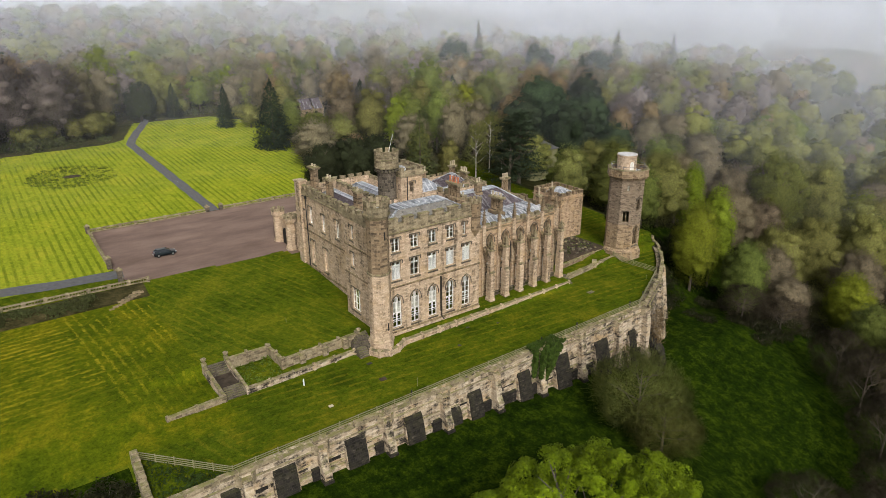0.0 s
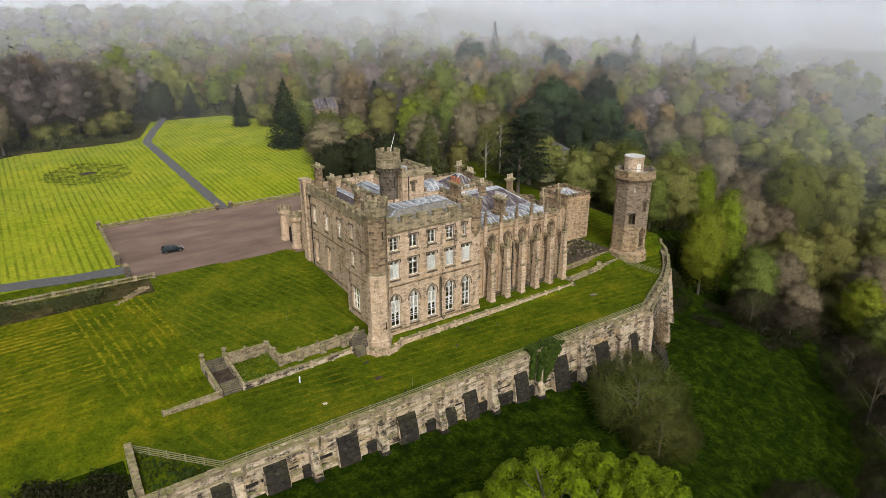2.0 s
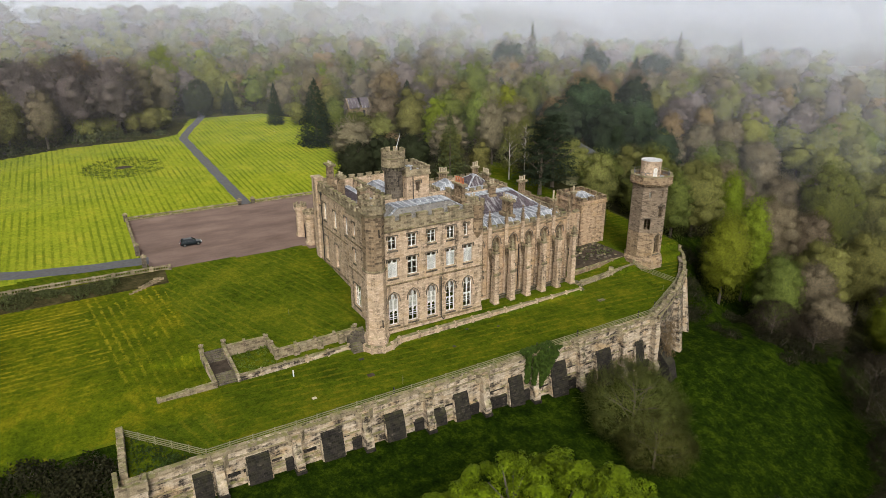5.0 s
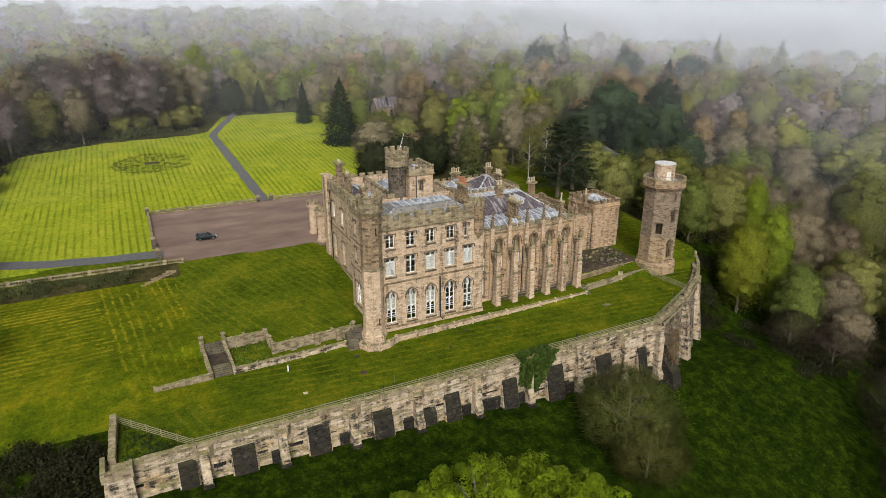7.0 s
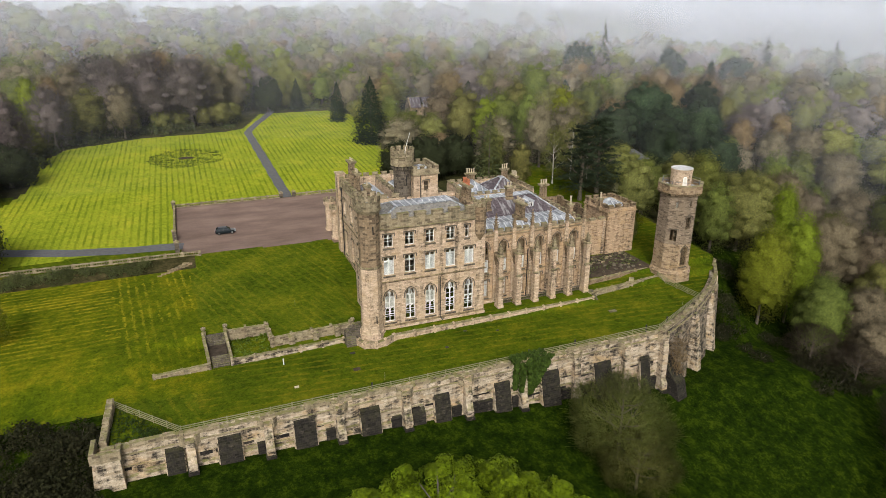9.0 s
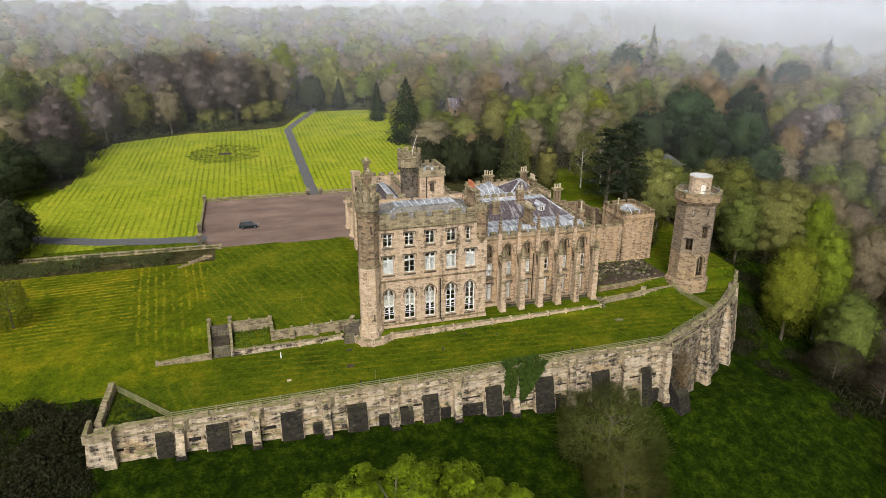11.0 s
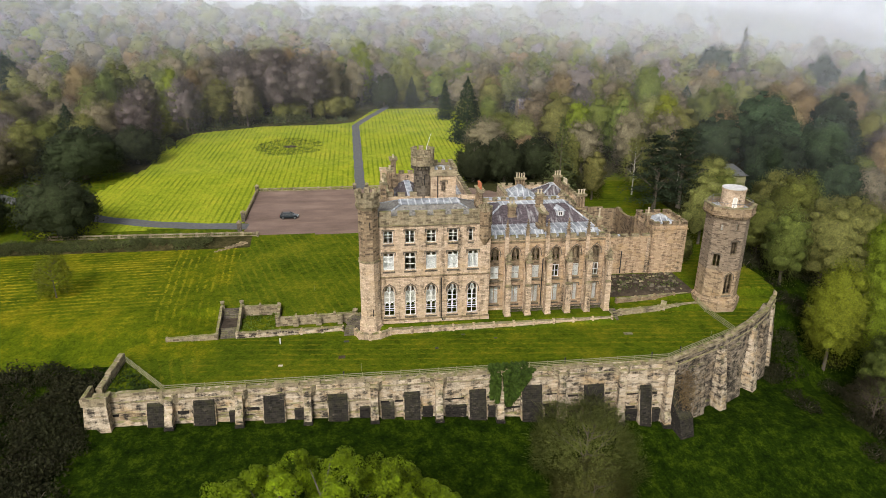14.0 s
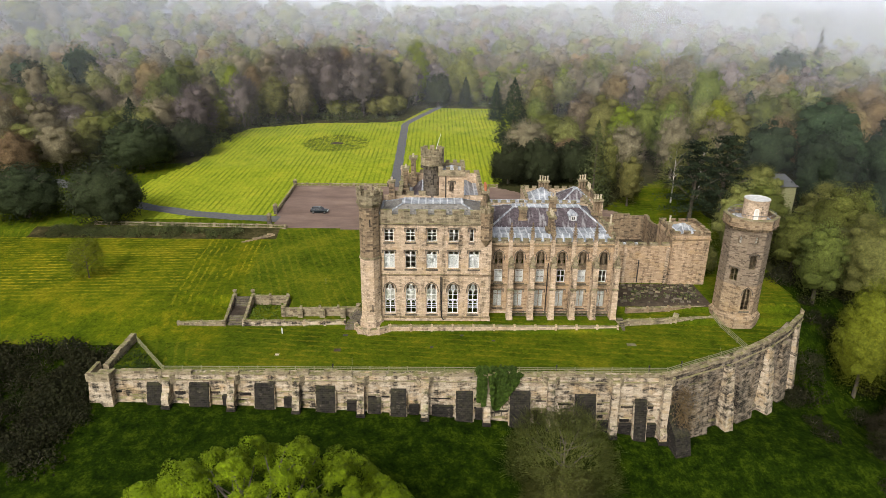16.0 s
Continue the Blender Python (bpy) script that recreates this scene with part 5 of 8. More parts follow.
    hip_roof(96.6, 100.9, 88.6, 93.0, 11.0, 98.3, 99.0, 90.3, 91.3, 12.0, "court_block_roof", LEAD, LEAD)
    cp("court_floor", Shape().box(83.3, 97.5, 90.3, 109, 1.8, 2.75), SOIL, "dark overgrown court floor")
    cp("court_back_wall", Shape().box(86.2, 91.0, 108.6, 109.2, 1.5, 7.6).box(91.0, 94.4, 108.6, 109.2, 1.5, 8.4).box(94.4, 98.0, 108.6, 109.2, 1.5, 8.0), STONE_DARK, "ruined rear court wall")
    for i in range(7):
        y = 95.9 + i * 1.82
        cp("court_side_wall", Shape().box(97.4, 98.0, y, y + 1.8, 1.5, 8.3 + random.uniform(-0.9, 0.5)), STONE_DARK, "broken-topped court wall")
    cp("pale_slab", Shape().box(90.2, 91.3, 99.4, 99.5, 2.75, 4.2), CONCRETE, "pale leaning slab")


rear_and_east()

# ---- octagonal tower ----
STONE_LOW = stone("warm_tower_base_stone", (0.46, 0.345, 0.225), (0.36, 0.262, 0.165), (0.17, 0.115, 0.07), (0.06, 0.045, 0.032), 0.57, course=0.3, length=0.7, edge=0.06, spots=1.0, ochre=0.4)
RAIL_GREY = plain("grey_galvanised_rail", (0.16, 0.165, 0.17), 0.5, 0.4, vary=0.2)
PALE_ROOF = plain("pale_grey_roofing", (0.5, 0.5, 0.49), 0.6, vary=0.2)
TOWER = thing("watch_tower", 104, 77.8, 0.4, "octagonal buff stone tower with a corbelled parapet and a roof drum", "tower")


def tp(name, shape, material, label=""):
    return piece(name, shape, material, TOWER, label)


STONE_TOWER = stone("thin_coursed_tower_stone", (0.36, 0.285, 0.21), (0.25, 0.19, 0.135), (0.10, 0.072, 0.05), (0.06, 0.047, 0.036), 0.57, course=0.2, length=0.7, streak=0.4, moss=0.3, edge=0.06, spots=1.1)


def watch_tower():
    cx, cy, r = 104.0, 77.8, 3.5
    tp("plinth", Shape().ngon(cx, cy, 4.05, -1.0, 1.3, 8).ngon(cx, cy, 4.05, 1.3, 1.8, 8, 3.6), STONE_LOW)
    for k in range(8):
        a = radians(-112.5 + 45 * k)
        b = a + radians(45)
        p0, p1 = Vector((cx + r * math.cos(a), cy + r * math.sin(a), 0)), Vector((cx + r * math.cos(b), cy + r * math.sin(b), 0))
        mid = (p0 + p1) / 2
        side = Side(p0, p1 - p0, Vector((cx, cy, 0)) - mid)
        L = (p1 - p0).length
        c = L / 2
        lo_h, hi_h = [], []
        if k == 0:
            lo_h = [arch(c - 0.7, c + 0.7, 2.7, 4.9, 6.5)]
            hi_h = [rect(c - 0.55, c + 0.55, 9.9, 12.2), rect(c - 0.25, c + 0.25, 14.2, 15.3)]
        elif k == 7:
            hi_h = [rect(c - 0.6, c + 0.6, 7.6, 9.8), rect(c - 0.25, c + 0.25, 14.0, 15.1)]
        tp("tower_wall", side.wall(0, L, 1.3, 7.0, lo_h, 0.6), STONE_LOW)
        tp("tower_wall", side.wall(0, L, 7.0, 17.2, hi_h, 0.6), STONE_TOWER, "thin-coursed weathered upper wall")
        for h in lo_h:
            window(side, TOWER, h, 2, [3.5, 4.3, 5.0], "arch", True, None, STONE_DARK, "pointed traceried tower window", tracery=[(c - 0.64, c - 0.04, 4.6, 5.7), (c + 0.04, c + 0.64, 4.6, 5.7)])
        for i, h in enumerate(hi_h):
            window(side, TOWER, h, 2 if i == 0 else 1, [(h[0][1] + h[2][1]) / 2], i == 0, False, None if i == 0 else PALE, STONE_DARK, "two-light tower window" if i == 0 else "small blocked tower light")
        corb = Shape()
        for j in range(6):
            u = L * (j + 0.5) / 6
            side.block(corb, u - 0.14, u + 0.14, 16.3, 16.85, -0.5, 0.0, -0.0)
        tp("corbel_table", corb, STONE_DARK)
        ra = 4.12
        q0, q1 = Vector((cx + ra * math.cos(a), cy + ra * math.sin(a), 0)), Vector((cx + ra * math.cos(b), cy + ra * math.sin(b), 0))
        ps = Side(q0, q1 - q0, Vector((cx, cy, 0)) - mid)
        PL = (q1 - q0).length
        tp("parapet", ps.block(ps.block(Shape(), 0.0, PL, 16.8, 18.05, 0.0, 0.42), -0.06, PL + 0.06, 16.72, 16.9, -0.1, 0.3), STONE_LOW, "plain stone parapet")
        tp("coping", ps.block(Shape(), -0.04, PL + 0.04, 18.05, 18.25, -0.08, 0.5, 0.05), STONE_GREY)
    tp("roof_deck", Shape().ngon(cx, cy, 3.9, 17.0, 17.25, 8), LEAD)
    for k in range(8):
        a, b = radians(22.5 + 45 * k), radians(67.5 + 45 * k)
        for z in (17.9, 18.75):
            tp("rail", Shape().beam((cx + 3.45 * math.cos(a), cy + 3.45 * math.sin(a), z), (cx + 3.45 * math.cos(b), cy + 3.45 * math.sin(b), z), 0.06, 0.06), RAIL_GREY, "grey metal guard rail")
        tp("rail_post", Shape().ngon(cx + 3.45 * math.cos(a), cy + 3.45 * math.sin(a), 0.05, 17.25, 18.8, 6), RAIL_GREY)
    dx, dy = 105.2, 79.2
    tp("roof_drum", Shape().lathe(dx, dy, [(1.9, 17.2), (1.9, 20.0), (2.0, 20.05), (2.02, 20.25), (1.9, 20.3)], 28), STONE, "round stone drum on the tower roof")
    tp("drum_roof", Shape().lathe(dx, dy, [(1.92, 20.28), (1.96, 20.42), (1.8, 20.42), (1.74, 20.3), (0, 20.42)], 28), PALE_ROOF, "pale grey rimmed drum roof")
    a = radians(-110)
    door = Shape()
    ds = Side((dx + 1.86 * math.cos(a), dy + 1.86 * math.sin(a), 0), (-math.sin(a), math.cos(a), 0), (-math.cos(a), -math.sin(a), 0))
    o = arch(-0.36, 0.36, 17.3, 18.6, 19.1)
    ds.outline(door, o, -0.12, 0.1, shrink(o, 0.1))
    d = tp("door", door, WHITE, "white arched door frame")
    under_part(part("door_leaf", ds.outline(Shape(), shrink(o, 0.09), -0.05, 0.02), PALE), d)
    for q in (0.6, 2.2):
        p = Vector((cx + 2.6 * math.cos(radians(200 + q * 40)), cy + 2.6 * math.sin(radians(200 + q * 40)), 0))
        tp("roof_hatch", Shape().box(p.x - 0.4, p.x + 0.4, p.y - 0.3, p.y + 0.3, 17.25, 17.6, 0.06), LEAD)


watch_tower()

# ---- retaining wall ----
RET = thing("retaining_wall", 50, 59, -3, "long bleached and blackened stone retaining wall below the terrace", "wall", kind="structure")


def along(pts):
    """Sides of an open plan line, each with its length."""
    for (x0, y0), (x1, y1) in zip(pts, pts[1:]):
        d = Vector((x1 - x0, y1 - y0, 0))
        yield Side((x0, y0, 0), d, (-d.y, d.x, 0)), d.length


def retaining_wall():
    for side, L in along(WALL):
        # body in lengths, with stepped base courses proud of the face
        n = max(1, round(L / 9.0))
        for i in range(n):
            a, b = L * i / n, L * (i + 1) / n
            x, y = side.at((a + b) / 2, 0)[:2]
            base = float(low_ground(x, y)) - 1.5
            body = Shape()
            side.block(body, a, b, base, 0.15, 0.0, 1.3)
            piece("wall_body", body, STONE_WHITE if x < 86.5 else STONE_BEND, RET)
            c = Shape()
            side.block(c, a, b, base, base + 2.2, -0.35, 0.0, 0.15)
            piece("base_course", c, STONE_WHITE if x < 86.5 else STONE_BEND, RET)
            c = Shape()
            side.block(c, a, b, -0.75, -0.55, -0.14, 0.0, 0.08)
            piece("string_course", c, STONE_GREY, RET)
            u = a + 0.05
            while u < b - 0.3:
                w = min(random.uniform(1.0, 2.2), b - u)
                h = random.uniform(0.62, 0.9) if random.random() > 0.36 else random.uniform(0.22, 0.4)
                s = Shape()
                side.block(s, u, u + w - 0.02, 0.15, h, -0.06, 0.55, 0.06)
                piece("coping_stone", s, STONE_GREY, RET)
                u += w
    # buttresses with a dipped, splayed head above each
    for i in range(9):
        x = 16.45 + 9.0 * i - (0.3 if i > 4 else 0)
        if x > 86:
            x = 86.4
        y = float(wall_y(x))
        base = float(low_ground(x, y)) - 1.0
        s = Shape()
        k = 0.5
        prof = [(-1.75, base), (-1.75, base + 2.4), (-1.15, base + 3.2), (-1.05, -2.2), (-0.75, -1.4), (-0.7, -0.5), (0.1, -0.2), (0.1, base)]
        n = len(s.v)
        for xx in (x - k, x + k):
            s.v.extend((xx, y + d, z) for d, z in prof)
        m = len(prof)
        s.f.append(tuple(n + j for j in range(m)))
        s.f.append(tuple(n + 2 * m - 1 - j for j in range(m)))
        s.f.extend((n + j, n + m + j, n + m + (j + 1) % m, n + (j + 1) % m) for j in range(m))
        piece("buttress", s, STONE_WHITE, RET, "stepped pale stone buttress")
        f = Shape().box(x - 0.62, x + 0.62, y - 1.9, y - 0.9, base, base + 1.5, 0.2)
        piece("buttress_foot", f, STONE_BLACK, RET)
        hd = Shape()
        for sx in (-1, 1):
            hd.prism([(x + sx * 1.2, y - 0.04), (x + sx * 0.7, y - 0.5), (x + sx * 0.5, y - 0.45), (x + sx * 0.95, y + 0.3)][::sx], -1.1, 0.2)
        hd.box(x - 0.6, x + 0.6, y - 0.55, y + 0.3, -0.7, -0.25, 0.08)
        piece("buttress_head", hd, STONE_GREY, RET)
    # ledges across the bays; black strips paint the shadow lines and soot beneath them
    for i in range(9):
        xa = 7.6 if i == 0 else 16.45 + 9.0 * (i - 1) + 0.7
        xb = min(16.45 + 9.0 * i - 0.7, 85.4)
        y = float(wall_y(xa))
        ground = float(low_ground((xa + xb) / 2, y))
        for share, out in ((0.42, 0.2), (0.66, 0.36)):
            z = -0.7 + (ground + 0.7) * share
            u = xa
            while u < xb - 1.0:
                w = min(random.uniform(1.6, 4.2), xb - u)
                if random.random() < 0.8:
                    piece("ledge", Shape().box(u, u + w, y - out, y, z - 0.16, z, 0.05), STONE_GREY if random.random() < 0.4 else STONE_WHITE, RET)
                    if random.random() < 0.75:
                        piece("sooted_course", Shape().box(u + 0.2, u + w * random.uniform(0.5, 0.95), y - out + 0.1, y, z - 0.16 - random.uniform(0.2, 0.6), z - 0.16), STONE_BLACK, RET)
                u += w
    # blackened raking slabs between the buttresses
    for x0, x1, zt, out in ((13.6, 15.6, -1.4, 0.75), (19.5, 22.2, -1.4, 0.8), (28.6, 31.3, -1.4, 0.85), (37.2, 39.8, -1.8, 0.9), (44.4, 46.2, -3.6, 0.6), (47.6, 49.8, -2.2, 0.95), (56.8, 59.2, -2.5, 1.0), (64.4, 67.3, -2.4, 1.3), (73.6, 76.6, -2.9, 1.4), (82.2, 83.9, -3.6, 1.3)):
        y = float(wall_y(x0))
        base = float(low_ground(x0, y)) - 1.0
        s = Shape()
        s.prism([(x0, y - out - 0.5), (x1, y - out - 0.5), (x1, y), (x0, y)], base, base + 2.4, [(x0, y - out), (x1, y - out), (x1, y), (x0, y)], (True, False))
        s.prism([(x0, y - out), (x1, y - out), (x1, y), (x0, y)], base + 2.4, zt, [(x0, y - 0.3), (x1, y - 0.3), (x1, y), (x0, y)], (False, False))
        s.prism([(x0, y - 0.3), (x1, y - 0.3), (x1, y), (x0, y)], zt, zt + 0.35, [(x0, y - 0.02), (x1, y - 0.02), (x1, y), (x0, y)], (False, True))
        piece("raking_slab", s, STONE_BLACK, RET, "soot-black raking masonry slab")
        for q in (x0 - 0.14, x1 - 0.02):
            piece("slab_edge", Shape().prism([(q, y - out - 0.3), (q + 0.16, y - out - 0.3), (q + 0.16, y), (q, y)], base, zt - 0.3, [(q, y - 0.28), (q + 0.16, y - 0.28), (q + 0.16, y), (q, y)]), STONE_WHITE, RET)
    # blocks of black brick standing proud, low on the face
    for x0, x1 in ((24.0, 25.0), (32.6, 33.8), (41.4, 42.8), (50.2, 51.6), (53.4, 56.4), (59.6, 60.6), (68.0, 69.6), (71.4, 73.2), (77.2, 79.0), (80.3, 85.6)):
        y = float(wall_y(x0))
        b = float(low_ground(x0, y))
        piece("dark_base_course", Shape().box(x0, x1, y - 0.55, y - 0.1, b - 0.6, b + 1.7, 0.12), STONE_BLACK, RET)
    # eastern bend: heavy raking buttresses
    for x, y, wdt, zt, out, m in ((87.8, 58.6, 1.25, -4.6, 4.2, STONE_BLACK), (92.0, 60.6, 1.9, -2.0, 1.6, STONE_BEND), (97.3, 63.0, 0.8, -0.5, 2.3, STONE_WHITE), (101.2, 65.4, 2.0, -1.8, 1.4, STONE_BEND), (106.0, 68.4, 0.9, -0.5, 2.2, STONE_WHITE), (110.6, 72.0, 1.4, -1.6, 1.2, STONE_BEND), (114.2, 75.8, 0.8, -0.6, 1.6, STONE_WHITE)):
        base = float(low_ground(x, y)) - 2.0
        i = [k for k in range(len(WALL) - 1) if WALL[k][0] <= x][-1]
        d = Vector((WALL[i + 1][0] - WALL[i][0], WALL[i + 1][1] - WALL[i][1], 0)).normalized()
        if x < 88:
            d = Vector((0.95, 0.3, 0)).normalized()
        q = Vector((d.y, -d.x, 0))
        p = Vector((x, y, 0))
        f = lambda a, o: tuple((p + d * a + q * o).xy)
        s = Shape().prism([f(-wdt, out), f(wdt, out), f(wdt, -0.3), f(-wdt, -0.3)], base, base + 4.0, [f(-wdt, out * 0.75), f(wdt, out * 0.75), f(wdt, -0.3), f(-wdt, -0.3)], (True, False))
        s.prism([f(-wdt, out * 0.75), f(wdt, out * 0.75), f(wdt, -0.3), f(-wdt, -0.3)], base + 4.0, zt, [f(-wdt, 0.25), f(wdt, 0.25), f(wdt, -0.3), f(-wdt, -0.3)], (False, True))
        piece("buttress", s, m, RET, "heavy raking buttress at the bend")
    # west bastion and its return wall
    b = Shape().prism([(5.6, 56.6), (9.3, 56.6), (9.3, 60.4), (5.6, 60.4)], -7.5, -0.2, [(6.2, 57.2), (9.0, 57.2), (9.0, 60.2), (6.2, 60.2)])
    piece("bastion", b, STONE_WHITE, RET, "tapering pale corner bastion")
    b = Shape().box(6.0, 9.2, 57.0, 57.5, -0.2, 0.95).box(6.0, 6.5, 57.5, 60.4, -0.2, 0.95).box(8.7, 9.2, 57.5, 59.0, -0.2, 0.75)
    piece("bastion_parapet", b, STONE_GREY, RET)
    for i in range(8):
        y = 60.4 + i * 1.05
        z = 0.5 + 0.09 * i + random.uniform(-0.12, 0.12)
        piece("return_coping", Shape().box(6.7 + 0.05 * i, 7.5 + 0.05 * i, y, y + 1.03, -4.0, z, 0.08), STONE_GREY, RET)


retaining_wall()


def low_wall(name, pts, h, thick, label, pier_step=4.5, material=None, base_drop=0.8, top=None, pier_h=0.12, coping=None):
    """A low garden wall along plan points, with coping stones and small piers."""
    x, y = pts[0]
    g = thing(name, x, y, hz(x, y), label, "garden wall")
    for side, L in along(pts):
        n = max(1, round(L / pier_step))
        for i in range(n):
            a, b = L * i / n, L * (i + 1) / n
            xa, ya = side.at((a + b) / 2, 0)[:2]
            z = (top if top is not None else hz(xa, ya) + h)
            s = Shape()
            side.block(s, a, b, z - h - base_drop, z - 0.14, 0, thick)
            piece("wall_panel", s, material or STONE_WHITE, g)
            m = max(1, round((b - a) / 1.3))
            for j in range(m):
                c = Shape()
                u0 = a + (b - a) * j / m
                side.block(c, u0, u0 + (b - a) / m - 0.015, z - 0.14, z + random.uniform(-0.015, 0.02), -0.07, thick + 0.07, 0.04)
                piece("coping_stone", c, coping or STONE_GREY, g)
            p = Shape()
            side.block(p, a - 0.17, a + 0.17, z - h - base_drop, z + pier_h, -0.09, thick + 0.09, 0.05)
            piece("pier", p, material or STONE_WHITE, g)
        p = Shape()
        side.block(p, L - 0.17, L + 0.17, z - h - base_drop, z + pier_h, -0.09, thick + 0.09, 0.05)
        piece("pier", p, material or STONE_WHITE, g)
    return g


low_wall("terrace_wall", [(40.9, 72.9), (41.6, 71.5), (43.3, 70.9), (44.9, 71.2), (46.6, 72.2), (83.2, 72.7)], 0.95, 0.4, "long low buff stone wall along the castle terrace", 3.4, STONE, 0.6, 0.72)
low_wall("terrace_wall", [(83.4, 74.0), (85.8, 74.9), (99.8, 76.2)], 0.9, 0.4, "low lichened stone wall below the tower", 3.2, STONE_GREY, 0.6, 0.65)
low_wall("terrace_wall", [(86.0, 77.8), (100.7, 79.3)], 0.7, 0.35, "low stone kerb wall round the dark court", 3.5, STONE_DARK, 0.8, 1.35)
low_wall("garden_wall", [(22.7, 73.9), (39.1, 74.2)], 0.95, 0.35, "low stone wall in front of the planted bed", 3.2, STONE_WHITE, 0.6, 0.62)
low_wall("garden_wall", [(12.4, 73.4), (19.7, 73.9)], 0.7, 0.35, "low mossy stone wall dying into the lawn", 3.6, STONE_GREY, 0.6, 0.55)
low_wall("garden_wall", [(22.4, 81.0), (28.4, 80.9), (28.6, 76.1), (40.8, 76.7)], 0.9, 0.35, "mossy stone wall round the sunken bed", 3.1, STONE_GREY, 1.6, 1.8, 0.35)


def flight(name, x0, x1, y0, y1, z0, z1, n, label):
    """A straight flight of stone steps rising from y0 to y1, each step a part."""
    g = thing(name, (x0 + x1) / 2, y0, z0, label, "steps")
    for i in range(n):
        z = z0 + (z1 - z0) * (i + 1) / n
        a = y0 + (y1 - y0) * i / n
        piece("step", Shape().box(x0, x1, a, a + (y1 - y0) / n + 0.12, z0 - 0.6, z, 0.03), STONE_BLOCK, g)
    return g


flight("garden_steps", 20.05, 22.45, 74.1, 75.8, -0.35, 0.62, 6, "worn dark stone steps up from the terrace lawn")
flight("garden_steps", 19.6, 22.25, 79.3, 81.2, 0.5, 1.5, 6, "worn dark stone steps up to the west lawn")
tagged(part("steps_landing", Shape().box(19.75, 22.3, 75.7, 79.5, -0.4, 0.58), SOIL), "brown gravel landing between two flights of steps", "landing", kind="structure")
for k, (xa, xb) in enumerate((((19.7, 74.0), (19.25, 81.2)), ((22.75, 74.0), (22.4, 81.2)))):
    g = thing("step_wall", xa[0], xa[1], -0.3, "sloping stone side wall of the garden steps", "garden wall")
    s = Shape()
    p, q = Vector((*xa, 0)), Vector((*xb, 0))
    for i in range(7):
        u, v = p.lerp(q, i / 7), p.lerp(q, (i + 1) / 7)
        z = 0.45 + 1.5 * ((i + 0.5) / 7)
        piece("coping_stone", Shape().beam((u.x, u.y, z - 1.0 + 0.9), (v.x, v.y, z - 1.0 + 1.1), 0.42, 0.16), STONE_GREY, g)
        piece("wall_panel", Shape().beam((u.x, u.y, z - 0.8), (v.x, v.y, z - 0.6), 0.32, 1.5), STONE_WHITE, g)


def urn(x, y, z, label="weathered stone urn on a square pier"):
    g = thing("garden_urn", x, y, z, label, "urn", "stone urns of the garden")
    piece("pedestal", Shape().box(x - 0.26, x + 0.26, y - 0.26, y + 0.26, z - 1.2, z, 0.05).box(x - 0.33, x + 0.33, y - 0.33, y + 0.33, z, z + 0.12, 0.04), STONE_GREY, g)
    piece("bowl", Shape().lathe(x, y, [(0.2, z + 0.12), (0.1, z + 0.22), (0.1, z + 0.3), (0.28, z + 0.45), (0.36, z + 0.62), (0.3, z + 0.74), (0.38, z + 0.8), (0.3, z + 0.82), (0.24, z + 0.7), (0, z + 0.6)], 14), STONE_GREY, g)


for x, y in ((19.4, 81.2), (22.5, 81.2)):
    urn(x, y, 1.95)
urn(41.1, 76.6, 1.7)
for x in (31.6, 35.2, 38.6):
    g = thing("garden_pier", x, 76.3, 1.2, "squat mossy stone pier beside the bed wall", "pier", "squat stone piers along the bed")
    piece("block", Shape().box(x - 0.42, x + 0.42, 75.75, 76.6, 0.2, 1.75, 0.12).box(x - 0.5, x + 0.5, 75.65, 76.7, 1.45, 1.62, 0.05), STONE_GREY, g)


def court_rubble():
    """Fallen stones lying about the dark court east of the wing."""
    for i in range(70):
        x, y = random.uniform(85.2, 99.8), random.uniform(79.8, 87.4)
        w, d, h = random.uniform(0.2, 0.6), random.uniform(0.2, 0.45), random.uniform(0.1, 0.3)
        z = hz(x, y)
        s = Shape().prism([(x - w, y - d * 0.6), (x + w * 0.7, y - d), (x + w, y + d * 0.5), (x - w * 0.6, y + d)], z - 0.2, z + h, [(x - w * 0.7, y - d * 0.5), (x + w * 0.5, y - d * 0.7), (x + w * 0.7, y + d * 0.3), (x - w * 0.4, y + d * 0.7)])
        tagged(part("rubble_stone", s, STONE_BLOCK if i % 3 else STONE_GREY), "fallen grey stone lying in the dark court", "stone", "rubble of the dark court")


court_rubble()


def turret_steps():
    """A fan of curved steps beside the corner turret."""
    g = thing("turret_steps", 41, 75.2, 0, "curved dark stone steps beside the corner turret", "steps")
    for i in range(5):
        r = 2.2 - 0.3 * i
        z = 0.5 + 0.24 * (i + 1)
        ring = [(41.9 + r * math.cos(a), 76.5 + r * math.sin(a)) for a in (radians(170 + 14 * k) for k in range(9))] + [(42.5, 76.9)]
        piece("step", Shape().prism(ring, -0.6, z), STONE_BLOCK, g)
    for i in range(4):
        z = -0.35 + 0.22 * (i + 1)
        piece("step", Shape().box(39.25 + 0.1 * i, 41.0, 72.9 + 0.35 * i, 74.8, -0.8, z, 0.03), STONE_BLOCK, g)


turret_steps()
flight("side_steps", 83.5, 84.6, 73.2, 75.2, -0.3, 0.9, 6, "small stone steps at the end of the wing")
tagged(part("leaning_slab", Shape().beam((93.2, 75.4, 0.0), (93.7, 75.9, 1.5), 0.9, 0.14), STONE_GREY), "grey stone slab leaning on the low wall", "slab")


